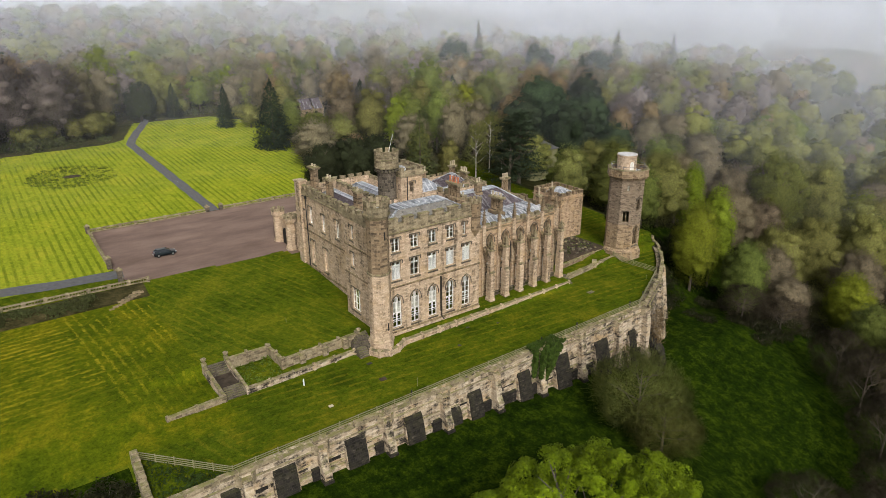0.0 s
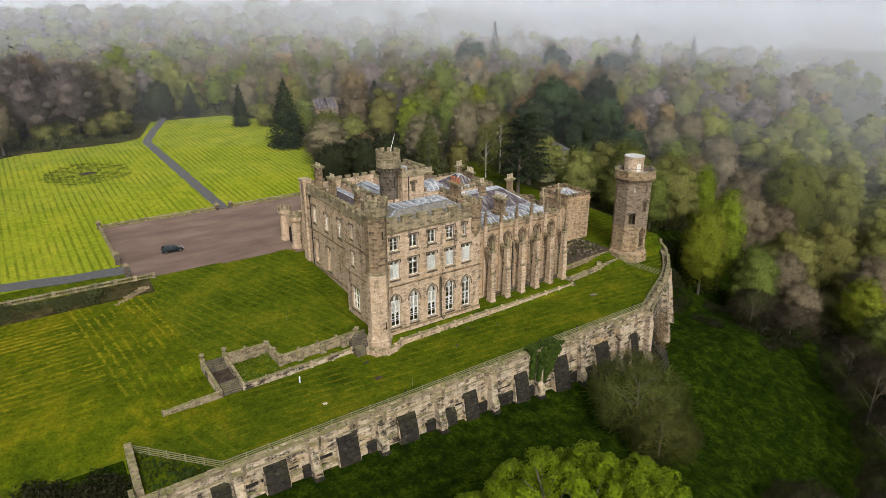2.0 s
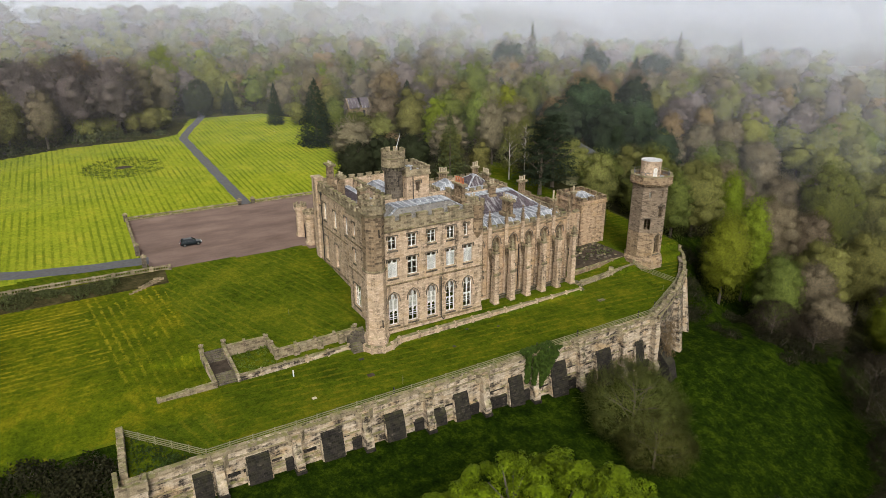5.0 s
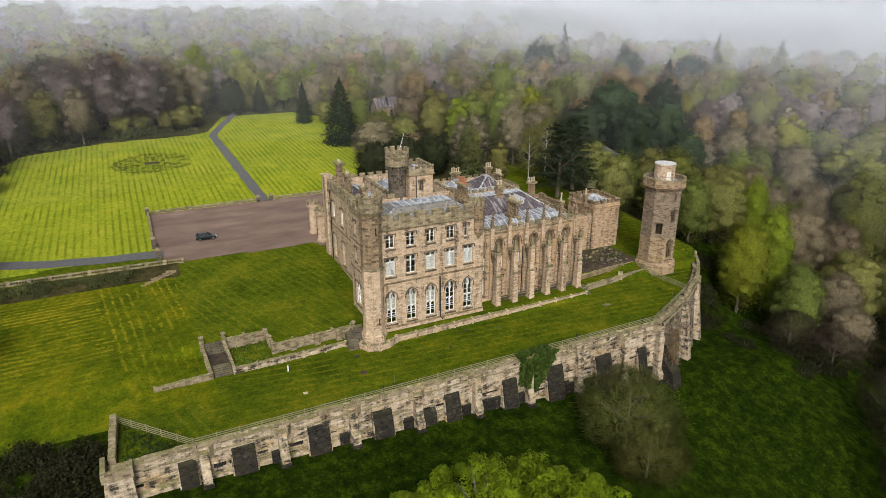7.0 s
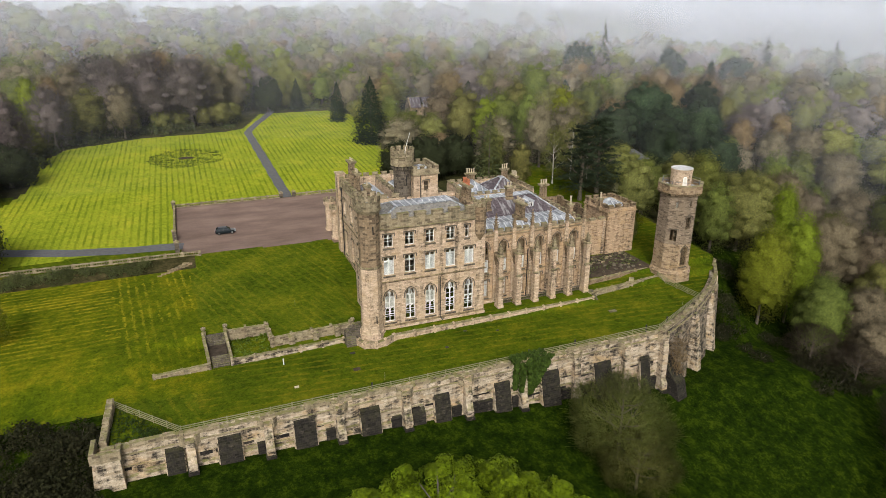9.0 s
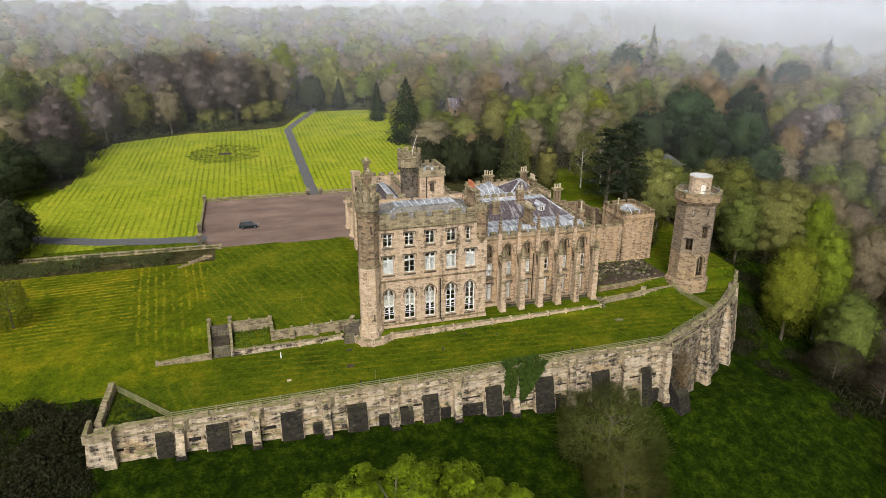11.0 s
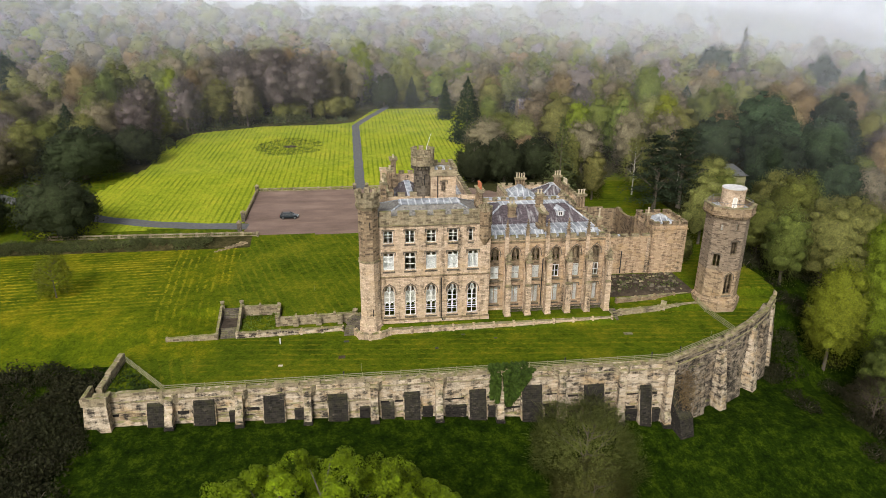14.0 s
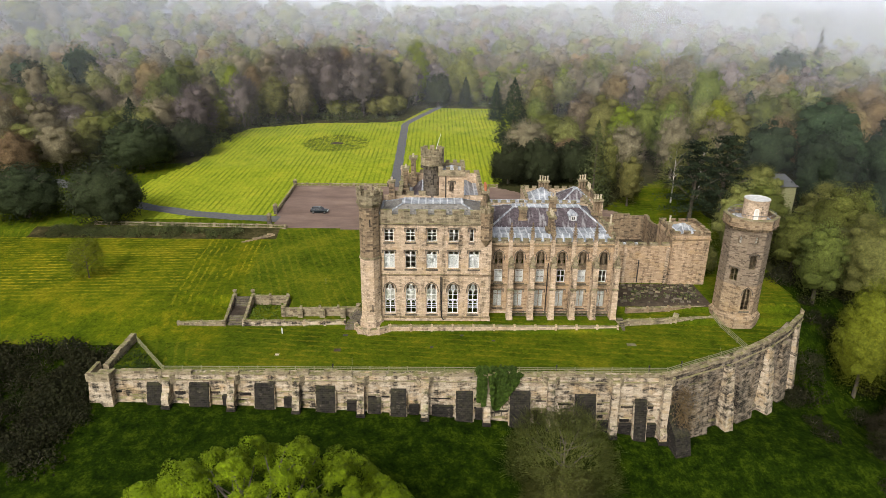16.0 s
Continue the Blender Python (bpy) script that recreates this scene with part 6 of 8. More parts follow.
# ---- fences ----
def fence(pts, label, post_h=1.15, rails=4, step=2.6, tall=()):
    x, y = pts[0]
    g = thing("fence", x, y, hz(x, y), label, "fence")
    post = None
    k = 0
    for (x0, y0), (x1, y1) in zip(pts, pts[1:]):
        L = math.hypot(x1 - x0, y1 - y0)
        n = max(1, round(L / step))
        for i in range(n):
            a = (x0 + (x1 - x0) * i / n, y0 + (y1 - y0) * i / n)
            b = (x0 + (x1 - x0) * (i + 1) / n, y0 + (y1 - y0) * (i + 1) / n)
            za, zb = hz(*a), hz(*b)
            w = 0.1 if k not in tall else 0.16
            ph = post_h if k not in tall else post_h + 0.35
            lean = random.uniform(-0.03, 0.03)
            piece("post", Shape().beam((a[0], a[1], za - 0.3), (a[0] + lean, a[1] + lean, za + ph), w, w), IRON if k in tall else FENCE_WOOD, g)
            for r in range(rails):
                h = 0.22 + (post_h - 0.32) * r / (rails - 1)
                piece("rail", Shape().beam((a[0], a[1] - 0.06, za + h + random.uniform(-0.02, 0.02)), (b[0], b[1] - 0.06, zb + h + random.uniform(-0.02, 0.02)), 0.05, 0.1), FENCE_WOOD, g)
            k += 1
    z = hz(*pts[-1])
    piece("post", Shape().beam((*pts[-1], z - 0.3), (*pts[-1], z + post_h), 0.12, 0.12), FENCE_WOOD, g)
    return g


fence([(15.6, 59.7), (86.9, 59.9), (101.4, 66.9)], "weathered post-and-rail fence along the terrace edge", tall=(9, 18, 21, 26, 28))
fence([(7.7, 68.7), (15.6, 59.7)], "weathered post-and-rail fence across the terrace corner")
fence([(101.4, 66.9), (100.6, 74.5), (99.9, 76.2)], "weathered post-and-rail fence beside the tower")


# ---- balustrades, gate piers and the forecourt ----
def balustrade(name, pts, label, h=1.0, piers=3.2):
    """Stone balustrade: plinth, balusters, rail and piers."""
    x, y = pts[0]
    g = thing(name, x, y, hz(x, y), label, "balustrade")
    bal = Shape().lathe(0, 0, [(0.09, 0), (0.05, 0.08), (0.1, 0.3), (0.05, 0.5), (0.09, 0.56)], 6).mesh("baluster", STONE_GREY)
    for side, L in along(pts):
        n = max(1, round(L / piers))
        for i in range(n):
            a, b = L * i / n, L * (i + 1) / n
            xa, ya = side.at(a, 0)[:2]
            xb, yb = side.at(b, 0)[:2]
            z = (hz(xa, ya) + hz(xb, yb)) / 2
            piece("plinth", side.block(Shape(), a, b, z - 0.5, z + 0.22, -0.2, 0.2), STONE_GREY, g)
            piece("rail", side.block(Shape(), a, b, z + h - 0.2, z + h, -0.2, 0.2, 0.03), STONE_GREY, g)
            piece("pier", side.block(Shape(), a - 0.22, a + 0.22, z - 0.5, z + h + 0.1, -0.25, 0.25, 0.04), STONE_GREY, g)
            m = 7
            for j in range(m):
                ob = new("baluster", bal)
                ob.location = side.at(a + (b - a) * (j + 0.7) / (m + 0.4), z + 0.22)
                under(ob, g)
    xa, ya = side.at(L, 0)[:2]
    z = hz(xa, ya)
    piece("pier", side.block(Shape(), L - 0.22, L + 0.22, z - 0.5, z + h + 0.1, -0.25, 0.25), STONE_GREY, g)
    return g


balustrade("balustrade", [(20.4, 115.4), (-8.0, 116.4), (-22, 116.8)], "mossy stone balustrade above the grass bank", 0.85)
balustrade("balustrade", [(16.2, 146.9), (41.0, 147.0)], "low stone balustrade between forecourt and field", 0.85)
balustrade("balustrade", [(44.4, 147.0), (70.0, 147.2)], "low stone balustrade between forecourt and field", 0.85)
balustrade("balustrade", [(16.2, 146.6), (16.0, 126.0)], "low stone balustrade at the forecourt's end", 0.85)


def gate_pier(x, y, h=2.2):
    z = hz(x, y)
    g = thing("gate_pier", x, y, z, "stained square stone gate pier with a cap", "gate pier", "gate piers of the forecourt")
    piece("shaft", Shape().box(x - 0.4, x + 0.4, y - 0.4, y + 0.4, z - 0.4, z + h - 0.3), STONE_BLOCK, g)
    piece("cap", Shape().box(x - 0.52, x + 0.52, y - 0.52, y + 0.52, z + h - 0.3, z + h - 0.1, 0.05).prism([(x - 0.4, y - 0.4), (x + 0.4, y - 0.4), (x + 0.4, y + 0.4), (x - 0.4, y + 0.4)], z + h - 0.1, z + h + 0.3, [(x - 0.05, y - 0.05), (x + 0.05, y - 0.05), (x + 0.05, y + 0.05), (x - 0.05, y + 0.05)]), STONE_GREY, g)


for x, y, h in ((16.0, 125.2, 2.4), (16.4, 117.6, 2.6), (41.1, 147.0, 1.5), (44.3, 147.0, 1.5), (16.1, 147.0, 1.7)):
    gate_pier(x, y, h)

# ruined steps in the bank
g = thing("ruined_steps", 15.5, 110, 1, "collapsed mossy steps and kerb stones in the grass bank", "steps")
for i in range(9):
    t = i / 8
    x, y = 12.6 + 5.4 * t, 108.4 + 3.6 * t
    piece("kerb_stone", Shape().box(x, x + 0.8, y, y + 0.5, hz(x, y) - 0.4, hz(x, y) + 0.15 + 0.2 * t + random.uniform(-0.1, 0.1), 0.06), STONE_DARK, g)
    if 2 < i < 8:
        piece("step", Shape().box(x - 0.3, x + 1.0, y + 0.7, y + 1.4, hz(x, y + 1) - 0.3, hz(x, y + 1) + 0.12, 0.04), STONE_DARK, g)

# ---- small things on the lawns ----
g = thing("marker_post", 29.55, 71.4, hz(29.55, 71.4), "short white plastic marker post on the lawn", "post")
piece("tube", Shape().ngon(29.55, 71.4, 0.09, -0.5, 0.62, 10).ngon(29.55, 71.4, 0.07, 0.62, 0.7, 10, 0.03), WHITE_PLASTIC, g)
for x, y, w, d, m, lab in ((30.25, 64.85, 0.6, 0.5, BUFF_POT, "pale metal inspection cover in the lawn"), (84.3, 68.5, 1.4, 0.8, STONE_BLOCK, "grey stone drain cover in the lawn"), (53.3, 67.4, 0.5, 0.5, IRON, "dark iron drain cover in the lawn"), (58.0, 71.2, 0.6, 0.4, IRON, "dark iron drain cover in the lawn"), (62.9, 69.5, 0.5, 0.35, IRON, "dark iron drain cover in the lawn"), (39.6, 71.0, 0.8, 0.5, IRON, "dark iron drain cover near the steps"), (39.0, 66.3, 1.0, 0.8, SOIL, "bare earthy patch with an old cover")):
    z = hz(x, y)
    c = tagged(part("drain_cover", Shape().box(x - w / 2, x + w / 2, y - d / 2, y + d / 2, z - 0.1, z + 0.05, 0.02), m), lab, "drain cover", "covers in the lawns")
for x, y, h in ((34.0, 87.0, 1.0), (41.8, 62.0, 1.3), (97.0, 66.0, 1.0)):
    z = hz(x, y)
    tagged(part("thin_stake", Shape().tube([(x, y, z - 0.3), (x + 0.03, y, z + h)], [0.03, 0.025], 5), FENCE_WOOD), "thin wooden stake standing in the lawn", "stake")


# ---- car ----
def car():
    m, nt, b = mat("dark_car_paint", 0.3, 0.0)
    b.inputs["Base Color"].default_value = (0.006, 0.012, 0.015, 1)
    b.inputs["Coat Weight"].default_value = 0.25
    gl, _, gb = mat("car_glass", 0.05)
    gb.inputs["Base Color"].default_value = (0.02, 0.025, 0.03, 1)
    gb.inputs["Specular IOR Level"].default_value = 0.6
    tyre = plain("tyre_rubber", (0.015, 0.015, 0.015), 0.8)
    rim = plain("alloy_rim", (0.45, 0.46, 0.47), 0.3, 0.9, 0.1)
    red = plain("red_lamp", (0.3, 0.01, 0.01), 0.2)
    clear = plain("clear_lamp", (0.7, 0.7, 0.72), 0.15)
    x, y = 26.1, 126.2
    g = thing("parked_car", x, y, hz(x, y) + 0.05, "dark blue-black hatchback parked on the gravel", "car")
    # body: outline sections along its length, front to the east
    prof = [(-2.1, 0.45, 0.78, 0.72), (-2.0, 0.3, 0.98, 0.8), (-1.5, 0.25, 1.0, 0.86), (-0.4, 0.22, 0.95, 0.87), (0.7, 0.22, 0.92, 0.87), (1.5, 0.25, 0.82, 0.83), (1.95, 0.32, 0.68, 0.72), (2.12, 0.4, 0.58, 0.6)]
    s = Shape()
    rings = []
    for px, zb, zt, hw in prof:
        rings.append(len(s.v))
        for yy, zz in ((-hw * 0.92, zb), (-hw, zb + 0.12), (-hw, (zb + zt) / 2 + 0.08), (-hw * 0.9, zt), (hw * 0.9, zt), (hw, (zb + zt) / 2 + 0.08), (hw, zb + 0.12), (hw * 0.92, zb)):
            s.v.append((px, yy, zz))
    for a, b2 in zip(rings, rings[1:]):
        s.f.extend((a + i, b2 + i, b2 + (i + 1) % 8, a + (i + 1) % 8) for i in range(8))
    s.f.append(tuple(rings[0] + i for i in range(8)))
    s.f.append(tuple(rings[-1] + 7 - i for i in range(8)))
    s.smooth = False
    part("body", s, m, g)
    cab = Shape().prism([(-1.9, -0.76), (1.05, -0.76), (1.05, 0.76), (-1.9, 0.76)], 0.92, 1.4, [(-1.35, -0.58), (0.2, -0.58), (0.2, 0.58), (-1.35, 0.58)])
    part("cabin_glass", cab, gl, g, "dark tinted windows")
    part("roof", Shape().prism([(-1.42, -0.6), (0.26, -0.6), (0.26, 0.6), (-1.42, 0.6)], 1.39, 1.45, [(-1.3, -0.5), (0.1, -0.5), (0.1, 0.5), (-1.3, 0.5)]), m, g)
    for sy in (-1, 1):
        for xa, xb in ((-1.9, -1.38), (-0.45, -0.4), (1.02, 0.22)):
            part("pillar", Shape().beam((xa, sy * 0.77, 0.92), (xb, sy * 0.6, 1.41), 0.07, 0.09), m, g)
    for wx in (-1.32, 1.32):
        for sy in (-1, 1):
            w = Shape()
            w.ngon(0, 0, 0.32, -0.1, 0.1, 18)
            r = Shape().ngon(0, 0, 0.2, -0.11, 0.115, 10)
            M = pose(wx, sy * 0.8, 0.32, 90, 0, 0)
            wo = part("wheel", Shape().add(w, M), tyre, g)
            ro = part("rim", Shape().add(r, M), rim, wo, "silver alloy rim")
    for sy in (-0.58, 0.58):
        part("headlamp", Shape().box(1.86, 2.08, sy - 0.16, sy + 0.16, 0.55, 0.68, 0.03), clear, g, "clear headlamp")
        part("tail_lamp", Shape().box(-2.1, -1.98, sy - 0.14, sy + 0.14, 0.68, 0.9, 0.03), red, g, "red tail lamp")
    part("number_plate", Shape().box(-2.14, -2.09, -0.26, 0.26, 0.5, 0.6), WHITE_PLASTIC, g)


car()


# ---- ruined cottage in the trees ----
def cottage():
    x, y = 112.0, 240.0
    z = hz(x, y)
    g = thing("ruined_cottage", x, y, z, "roofless-looking small stone cottage with decayed slates among trees", "cottage")
    s = Shape().box(x - 5, x + 5, y - 3, y - 2.5, z - 0.5, z + 3.4).box(x - 5, x - 4.5, y - 2.5, y + 3, z - 0.5, z + 3.4).box(x + 4.5, x + 5, y - 2.5, y + 3, z - 0.5, z + 3.4).box(x - 4.5, x + 4.5, y + 2.5, y + 3, z - 0.5, z + 3.4)
    for k in (-5, 4.5):
        n = len(s.v)
        s.v.extend([(x + k, y - 3, z + 3.4), (x + k, y + 3, z + 3.4), (x + k, y, z + 7.0), (x + k + 0.5, y - 3, z + 3.4), (x + k + 0.5, y + 3, z + 3.4), (x + k + 0.5, y, z + 7.0)])
        s.f.extend([(n, n + 1, n + 2), (n + 5, n + 4, n + 3), (n, n + 2, n + 5, n + 3), (n + 1, n + 4, n + 5, n + 2)])
    piece("walls", s, STONE_DARK, g)
    r = Shape()
    for i in range(10):
        for k in (-1, 1):
            if random.random() < 0.85:
                xa = x - 4.6 + i * 0.92
                p = [(xa, y + k * 3.2, z + 3.2), (xa + 0.94, y + k * 3.2, z + 3.2), (xa + 0.94, y, z + 6.9), (xa, y, z + 6.9)]
                r.poly(p if k < 0 else p[::-1]).poly([(a, b, c - 0.15) for a, b, c in p])
    piece("roof_slates", r, SLATE, g)
    piece("doorway", Shape().box(x + 1.0, x + 2.2, y - 3.05, y - 2.95, z - 0.2, z + 2.1), DARK_IN, g)
    piece("window", Shape().box(x - 3.0, x - 1.9, y - 3.05, y - 2.95, z + 1.0, z + 2.2), DARK_IN, g)


cottage()


# ---- shed behind the cedars ----
def shed():
    x, y, z = SHED
    g = thing("shed", x, y, hz(x, y), "low shed with a pale corrugated roof among cedars", "shed")
    b = hz(x, y) - 0.5
    for x0, x1, y0, y1 in ((0, 11, 0, 0.3), (0, 0.3, 0.3, 7), (10.7, 11, 0.3, 7), (0.3, 10.7, 6.7, 7)):
        piece("wall", Shape().box(x + x0, x + x1, y + y0, y + y1, b, z), FENCE_WOOD, g)
    for i in range(12):
        xa = x - 0.4 + i * 0.99
        r = Shape().prism([(xa, y - 0.4), (xa + 0.95, y - 0.4), (xa + 0.95, y + 7.4), (xa, y + 7.4)], z, z + 0.08)
        r.v = [(a, c, d + 0.18 * (c - y)) for a, c, d in r.v]
        piece("roof_sheet", r, RAIL_GREY, g)


SHED = (131.5, 133.0, 8.2)
shed()

# ---- trees ----
RNG = np.random.default_rng(7)


def quads_mesh(name, V, material, facing=None):
    """A mesh of loose four-cornered leaves: V has shape (n, 4, 3). facing: the way each leaf is turned, where its mass rounds it."""
    n = len(V)
    if facing is not None:
        own = np.cross(V[:, 2] - V[:, 0], V[:, 3] - V[:, 1])
        back = (own * facing.mean(1)).sum(1) < 0
        V, facing = V.copy(), facing.copy()
        V[back], facing[back] = V[back][:, ::-1], facing[back][:, ::-1]
    me = bpy.data.meshes.new(name)
    me.vertices.add(4 * n)
    me.vertices.foreach_set("co", V.reshape(-1).astype(np.float32))
    me.loops.add(4 * n)
    me.loops.foreach_set("vertex_index", np.arange(4 * n, dtype=np.int32))
    me.polygons.add(n)
    me.polygons.foreach_set("loop_start", np.arange(0, 4 * n, 4, dtype=np.int32))
    if isinstance(material, (list, tuple)):
        for m in material[0]:
            me.materials.append(m)
        me.polygons.foreach_set("material_index", material[1].astype(np.int32))
    else:
        me.materials.append(material)
    me.update(calc_edges=True)
    if facing is not None:
        me.polygons.foreach_set("use_smooth", np.ones(n, bool))
        me.normals_split_custom_set(unit(facing).reshape(-1, 3).astype(np.float32))
    return me


def unit(v):
    return v / np.maximum(np.linalg.norm(v, axis=-1, keepdims=True), 1e-9)


def leaf_quads(P, N, size, tilt=0.7, aspect=0.75, vary=0.35):
    """Leaves at P that face about N."""
    n = len(P)
    N = unit(N + RNG.normal(0, tilt, (n, 3)))
    A = unit(np.cross(N, RNG.normal(0, 1, (n, 3))))
    B = np.cross(N, A)
    s = (size * (1 + RNG.uniform(-vary, vary, (n, 1))))
    A, B = A * s, B * s * aspect
    return np.stack([P - A, P - B * 0.9, P + A, P + B], 1)


def twig_quads(P, D, length, width):
    """Thin twigs that start at P and point along D."""
    n = len(P)
    D = unit(D)
    S = unit(np.cross(D, RNG.normal(0, 1, (n, 3))))
    L = length * RNG.uniform(0.5, 1.2, (n, 1))
    bend = RNG.normal(0, 0.15, (n, 3)) * L
    return np.stack([P - S * width / 2, P + S * width / 2, P + D * L + bend + S * width * 0.2, P + D * L + bend - S * width * 0.2], 1)


def ball(n, up=0.0):
    v = unit(RNG.normal(0, 1, (n, 3)))
    if up:
        v[:, 2] = np.where(v[:, 2] < -up, -v[:, 2], v[:, 2])
    return v


def lobes(height, width, n, base=0.17, flat=1.0):
    """Centres and radii of the rounded masses that make up a crown."""
    out = [(np.array([0, 0, height * 0.72]), width * 0.3)]
    for i in range(n):
        a = i * 2.4 + RNG.uniform(-0.4, 0.4)
        t = (i + 0.5) / n
        z = height * (base + (0.85 - base) * t)
        r = width * 0.5 * (math.sin(math.pi * min(0.97, 0.2 + 0.72 * t)) ** 0.8) * RNG.uniform(0.55, 0.8)
        rad = width * RNG.uniform(0.15, 0.24) * flat
        out.append((np.array([r * math.cos(a), r * math.sin(a), z - rad * 0.35]), rad))
    return out


def trunk_shape(height, width, n_limbs, r0, reach=0.85, low=0.25):
    s = Shape()
    lean = RNG.normal(0, 0.02 * height, 2)
    pts = [(lean[0] * t * t, lean[1] * t * t, height * 0.8 * t - 0.4) for t in (0, 0.15, 0.4, 0.7, 1)]
    s.tube(pts, [r0 * 1.3, r0, r0 * 0.8, r0 * 0.5, r0 * 0.15], 7)
    for i in range(n_limbs):
        a = i * 2.4 + RNG.uniform(-0.5, 0.5)
        z = height * (low + (0.68 - low) * i / max(1, n_limbs - 1))
        L = width * 0.5 * reach * RNG.uniform(0.7, 1.0) * (1.05 - 0.5 * i / n_limbs)
        d = Vector((math.cos(a), math.sin(a), 0))
        p0 = Vector((0, 0, z))
        p1 = p0 + d * L * 0.45 + Vector((0, 0, L * 0.35))
        p2 = p0 + d * L * 0.95 + Vector((0, 0, L * 0.75))
        s.tube([p0, p1, p2], [r0 * 0.42, r0 * 0.25, r0 * 0.05], 5)
        for k in (-1, 1):
            e = Vector((math.cos(a + k * 0.8), math.sin(a + k * 0.8), 0))
            s.tube([p1, p1 + e * L * 0.4 + Vector((0, 0, L * 0.3))], [r0 * 0.2, r0 * 0.04], 4)
    return s


def shell_quads(n):
    """A unit sphere of quads, open below, n by n on each face of a cube."""
    out = []
    g = np.linspace(-1, 1, n + 1)
    for ax in range(3):
        for sg in (-1, 1):
            for u in range(n):
                for w in range(n):
                    q = np.zeros((4, 3))
                    for k, (p, r) in enumerate(((u, w), (u + 1, w), (u + 1, w + 1), (u, w + 1))):
                        q[k, ax], q[k, (ax + 1) % 3], q[k, (ax + 2) % 3] = sg, g[p], g[r]
                    out.append(q / np.linalg.norm(q, axis=1, keepdims=True))
    out = np.array(out)
    return out[out[..., 2].mean(1) > -0.6]


SHELL = {n: shell_quads(n) for n in (2, 3, 4)}


def lumpy(D, seed):
    """How far an uneven mass reaches in the directions D."""
    a, b, c = D[..., 0], D[..., 1], D[..., 2]
    return 1 + 0.11 * np.sin(5.1 * a + 3.3 * c + seed) * np.sin(4.3 * b + 2.2 * a + 2 * seed) + 0.07 * np.sin(9.7 * b - 7.1 * c + 3 * seed) + 0.05 * np.sin(13 * a + 11 * c + seed)


class Crown(np.ndarray):
    """Leaves of a crown, with the marks of its inside and the way each leaf is turned."""
    inner = None
    facing = None


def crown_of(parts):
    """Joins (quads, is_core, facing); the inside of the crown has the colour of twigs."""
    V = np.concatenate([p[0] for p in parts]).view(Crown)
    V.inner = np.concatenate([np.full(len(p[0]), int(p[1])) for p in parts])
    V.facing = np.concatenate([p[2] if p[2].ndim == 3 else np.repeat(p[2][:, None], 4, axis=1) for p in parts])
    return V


def bare(kind, height, width, twigs, r0=0.35, width_t=0.1, length=1.3, buds=0.5, bud_size=0.2, n_lobes=14):
    """A tree hardly in leaf: limbs, many fine twigs, small buds."""
    V = []
    L = lobes(height, width, n_lobes, 0.2)
    share = twigs // len(L)
    for c, r in L:
        d = ball(share, 0.8)
        P = c + d * (r * RNG.uniform(0.3, 0.85, (share, 1)))
        out = unit(P - np.array([0, 0, height * 0.35]))
        V.append((twig_quads(P, out + d * 0.5 + RNG.normal(0, 0.55, (share, 3)), length, width_t), 0, out + d * 0.5))
        nb = int(share * buds)
        d = ball(nb, 0.8)
        P = c + d * (r * RNG.uniform(0.65, 1.12, (nb, 1)))
        V.append((leaf_quads(P, d + np.array([0, 0, 0.4]), bud_size, 0.5), 0, d + unit(P - np.array([0, 0, height * 0.45]))))
    return trunk_shape(height, width, 10, r0, 0.95, 0.22), crown_of(V), BARK, LEAF[kind]


def masses(height, width, base, bumps):
    """One large rounded mass with many smaller ones on its shoulders: (centre, half-axes)."""
    mid = np.array([0, 0, height * (base + (1 - base) * 0.48)])
    big = np.array([width * 0.38 * RNG.uniform(0.9, 1.1), width * 0.38 * RNG.uniform(0.9, 1.1), height * (1 - base) * 0.43])
    out = [(mid, big)]
    for i in range(bumps):
        t = (i + 0.5) / bumps
        u = 1 - 1.55 * t
        h = math.sqrt(max(0.0, 1 - u * u))
        a = i * 2.39996 + RNG.uniform(-0.35, 0.35)
        q = width * RNG.uniform(0.32, 0.72) / math.sqrt(bumps)
        p = mid + big * np.array([h * math.cos(a), h * math.sin(a), u]) * RNG.uniform(0.72, 0.97)
        out.append((p, np.array([q, q, q * 0.85])))
    return out


def skin(M, n, lo=0.86, hi=1.08):
    """Points on the outside of joined masses, with the directions in which they face."""
    area = np.array([(m[1][0] * m[1][2]) for m in M])
    P, D = [], []
    for k, (c, ax) in enumerate(M):
        m = max(6, int(2.4 * n * area[k] / area.sum()))
        d = ball(m, 0.9)
        p = c + d * ax * RNG.uniform(lo, hi, (m, 1)) * RNG.choice([1.0, 1.0, 1.05], (m, 1))
        free = p[:, 2] > 0.01 * M[0][0][2]
        for j, (c2, ax2) in enumerate(M):
            if j != k:
                free &= (((p - c2) / ax2) ** 2).sum(1) > 0.78
        P.append(p[free])
        D.append(d[free])
    P, D = np.concatenate(P), np.concatenate(D)
    pick = RNG.permutation(len(P))[:n]
    return P[pick], D[pick]


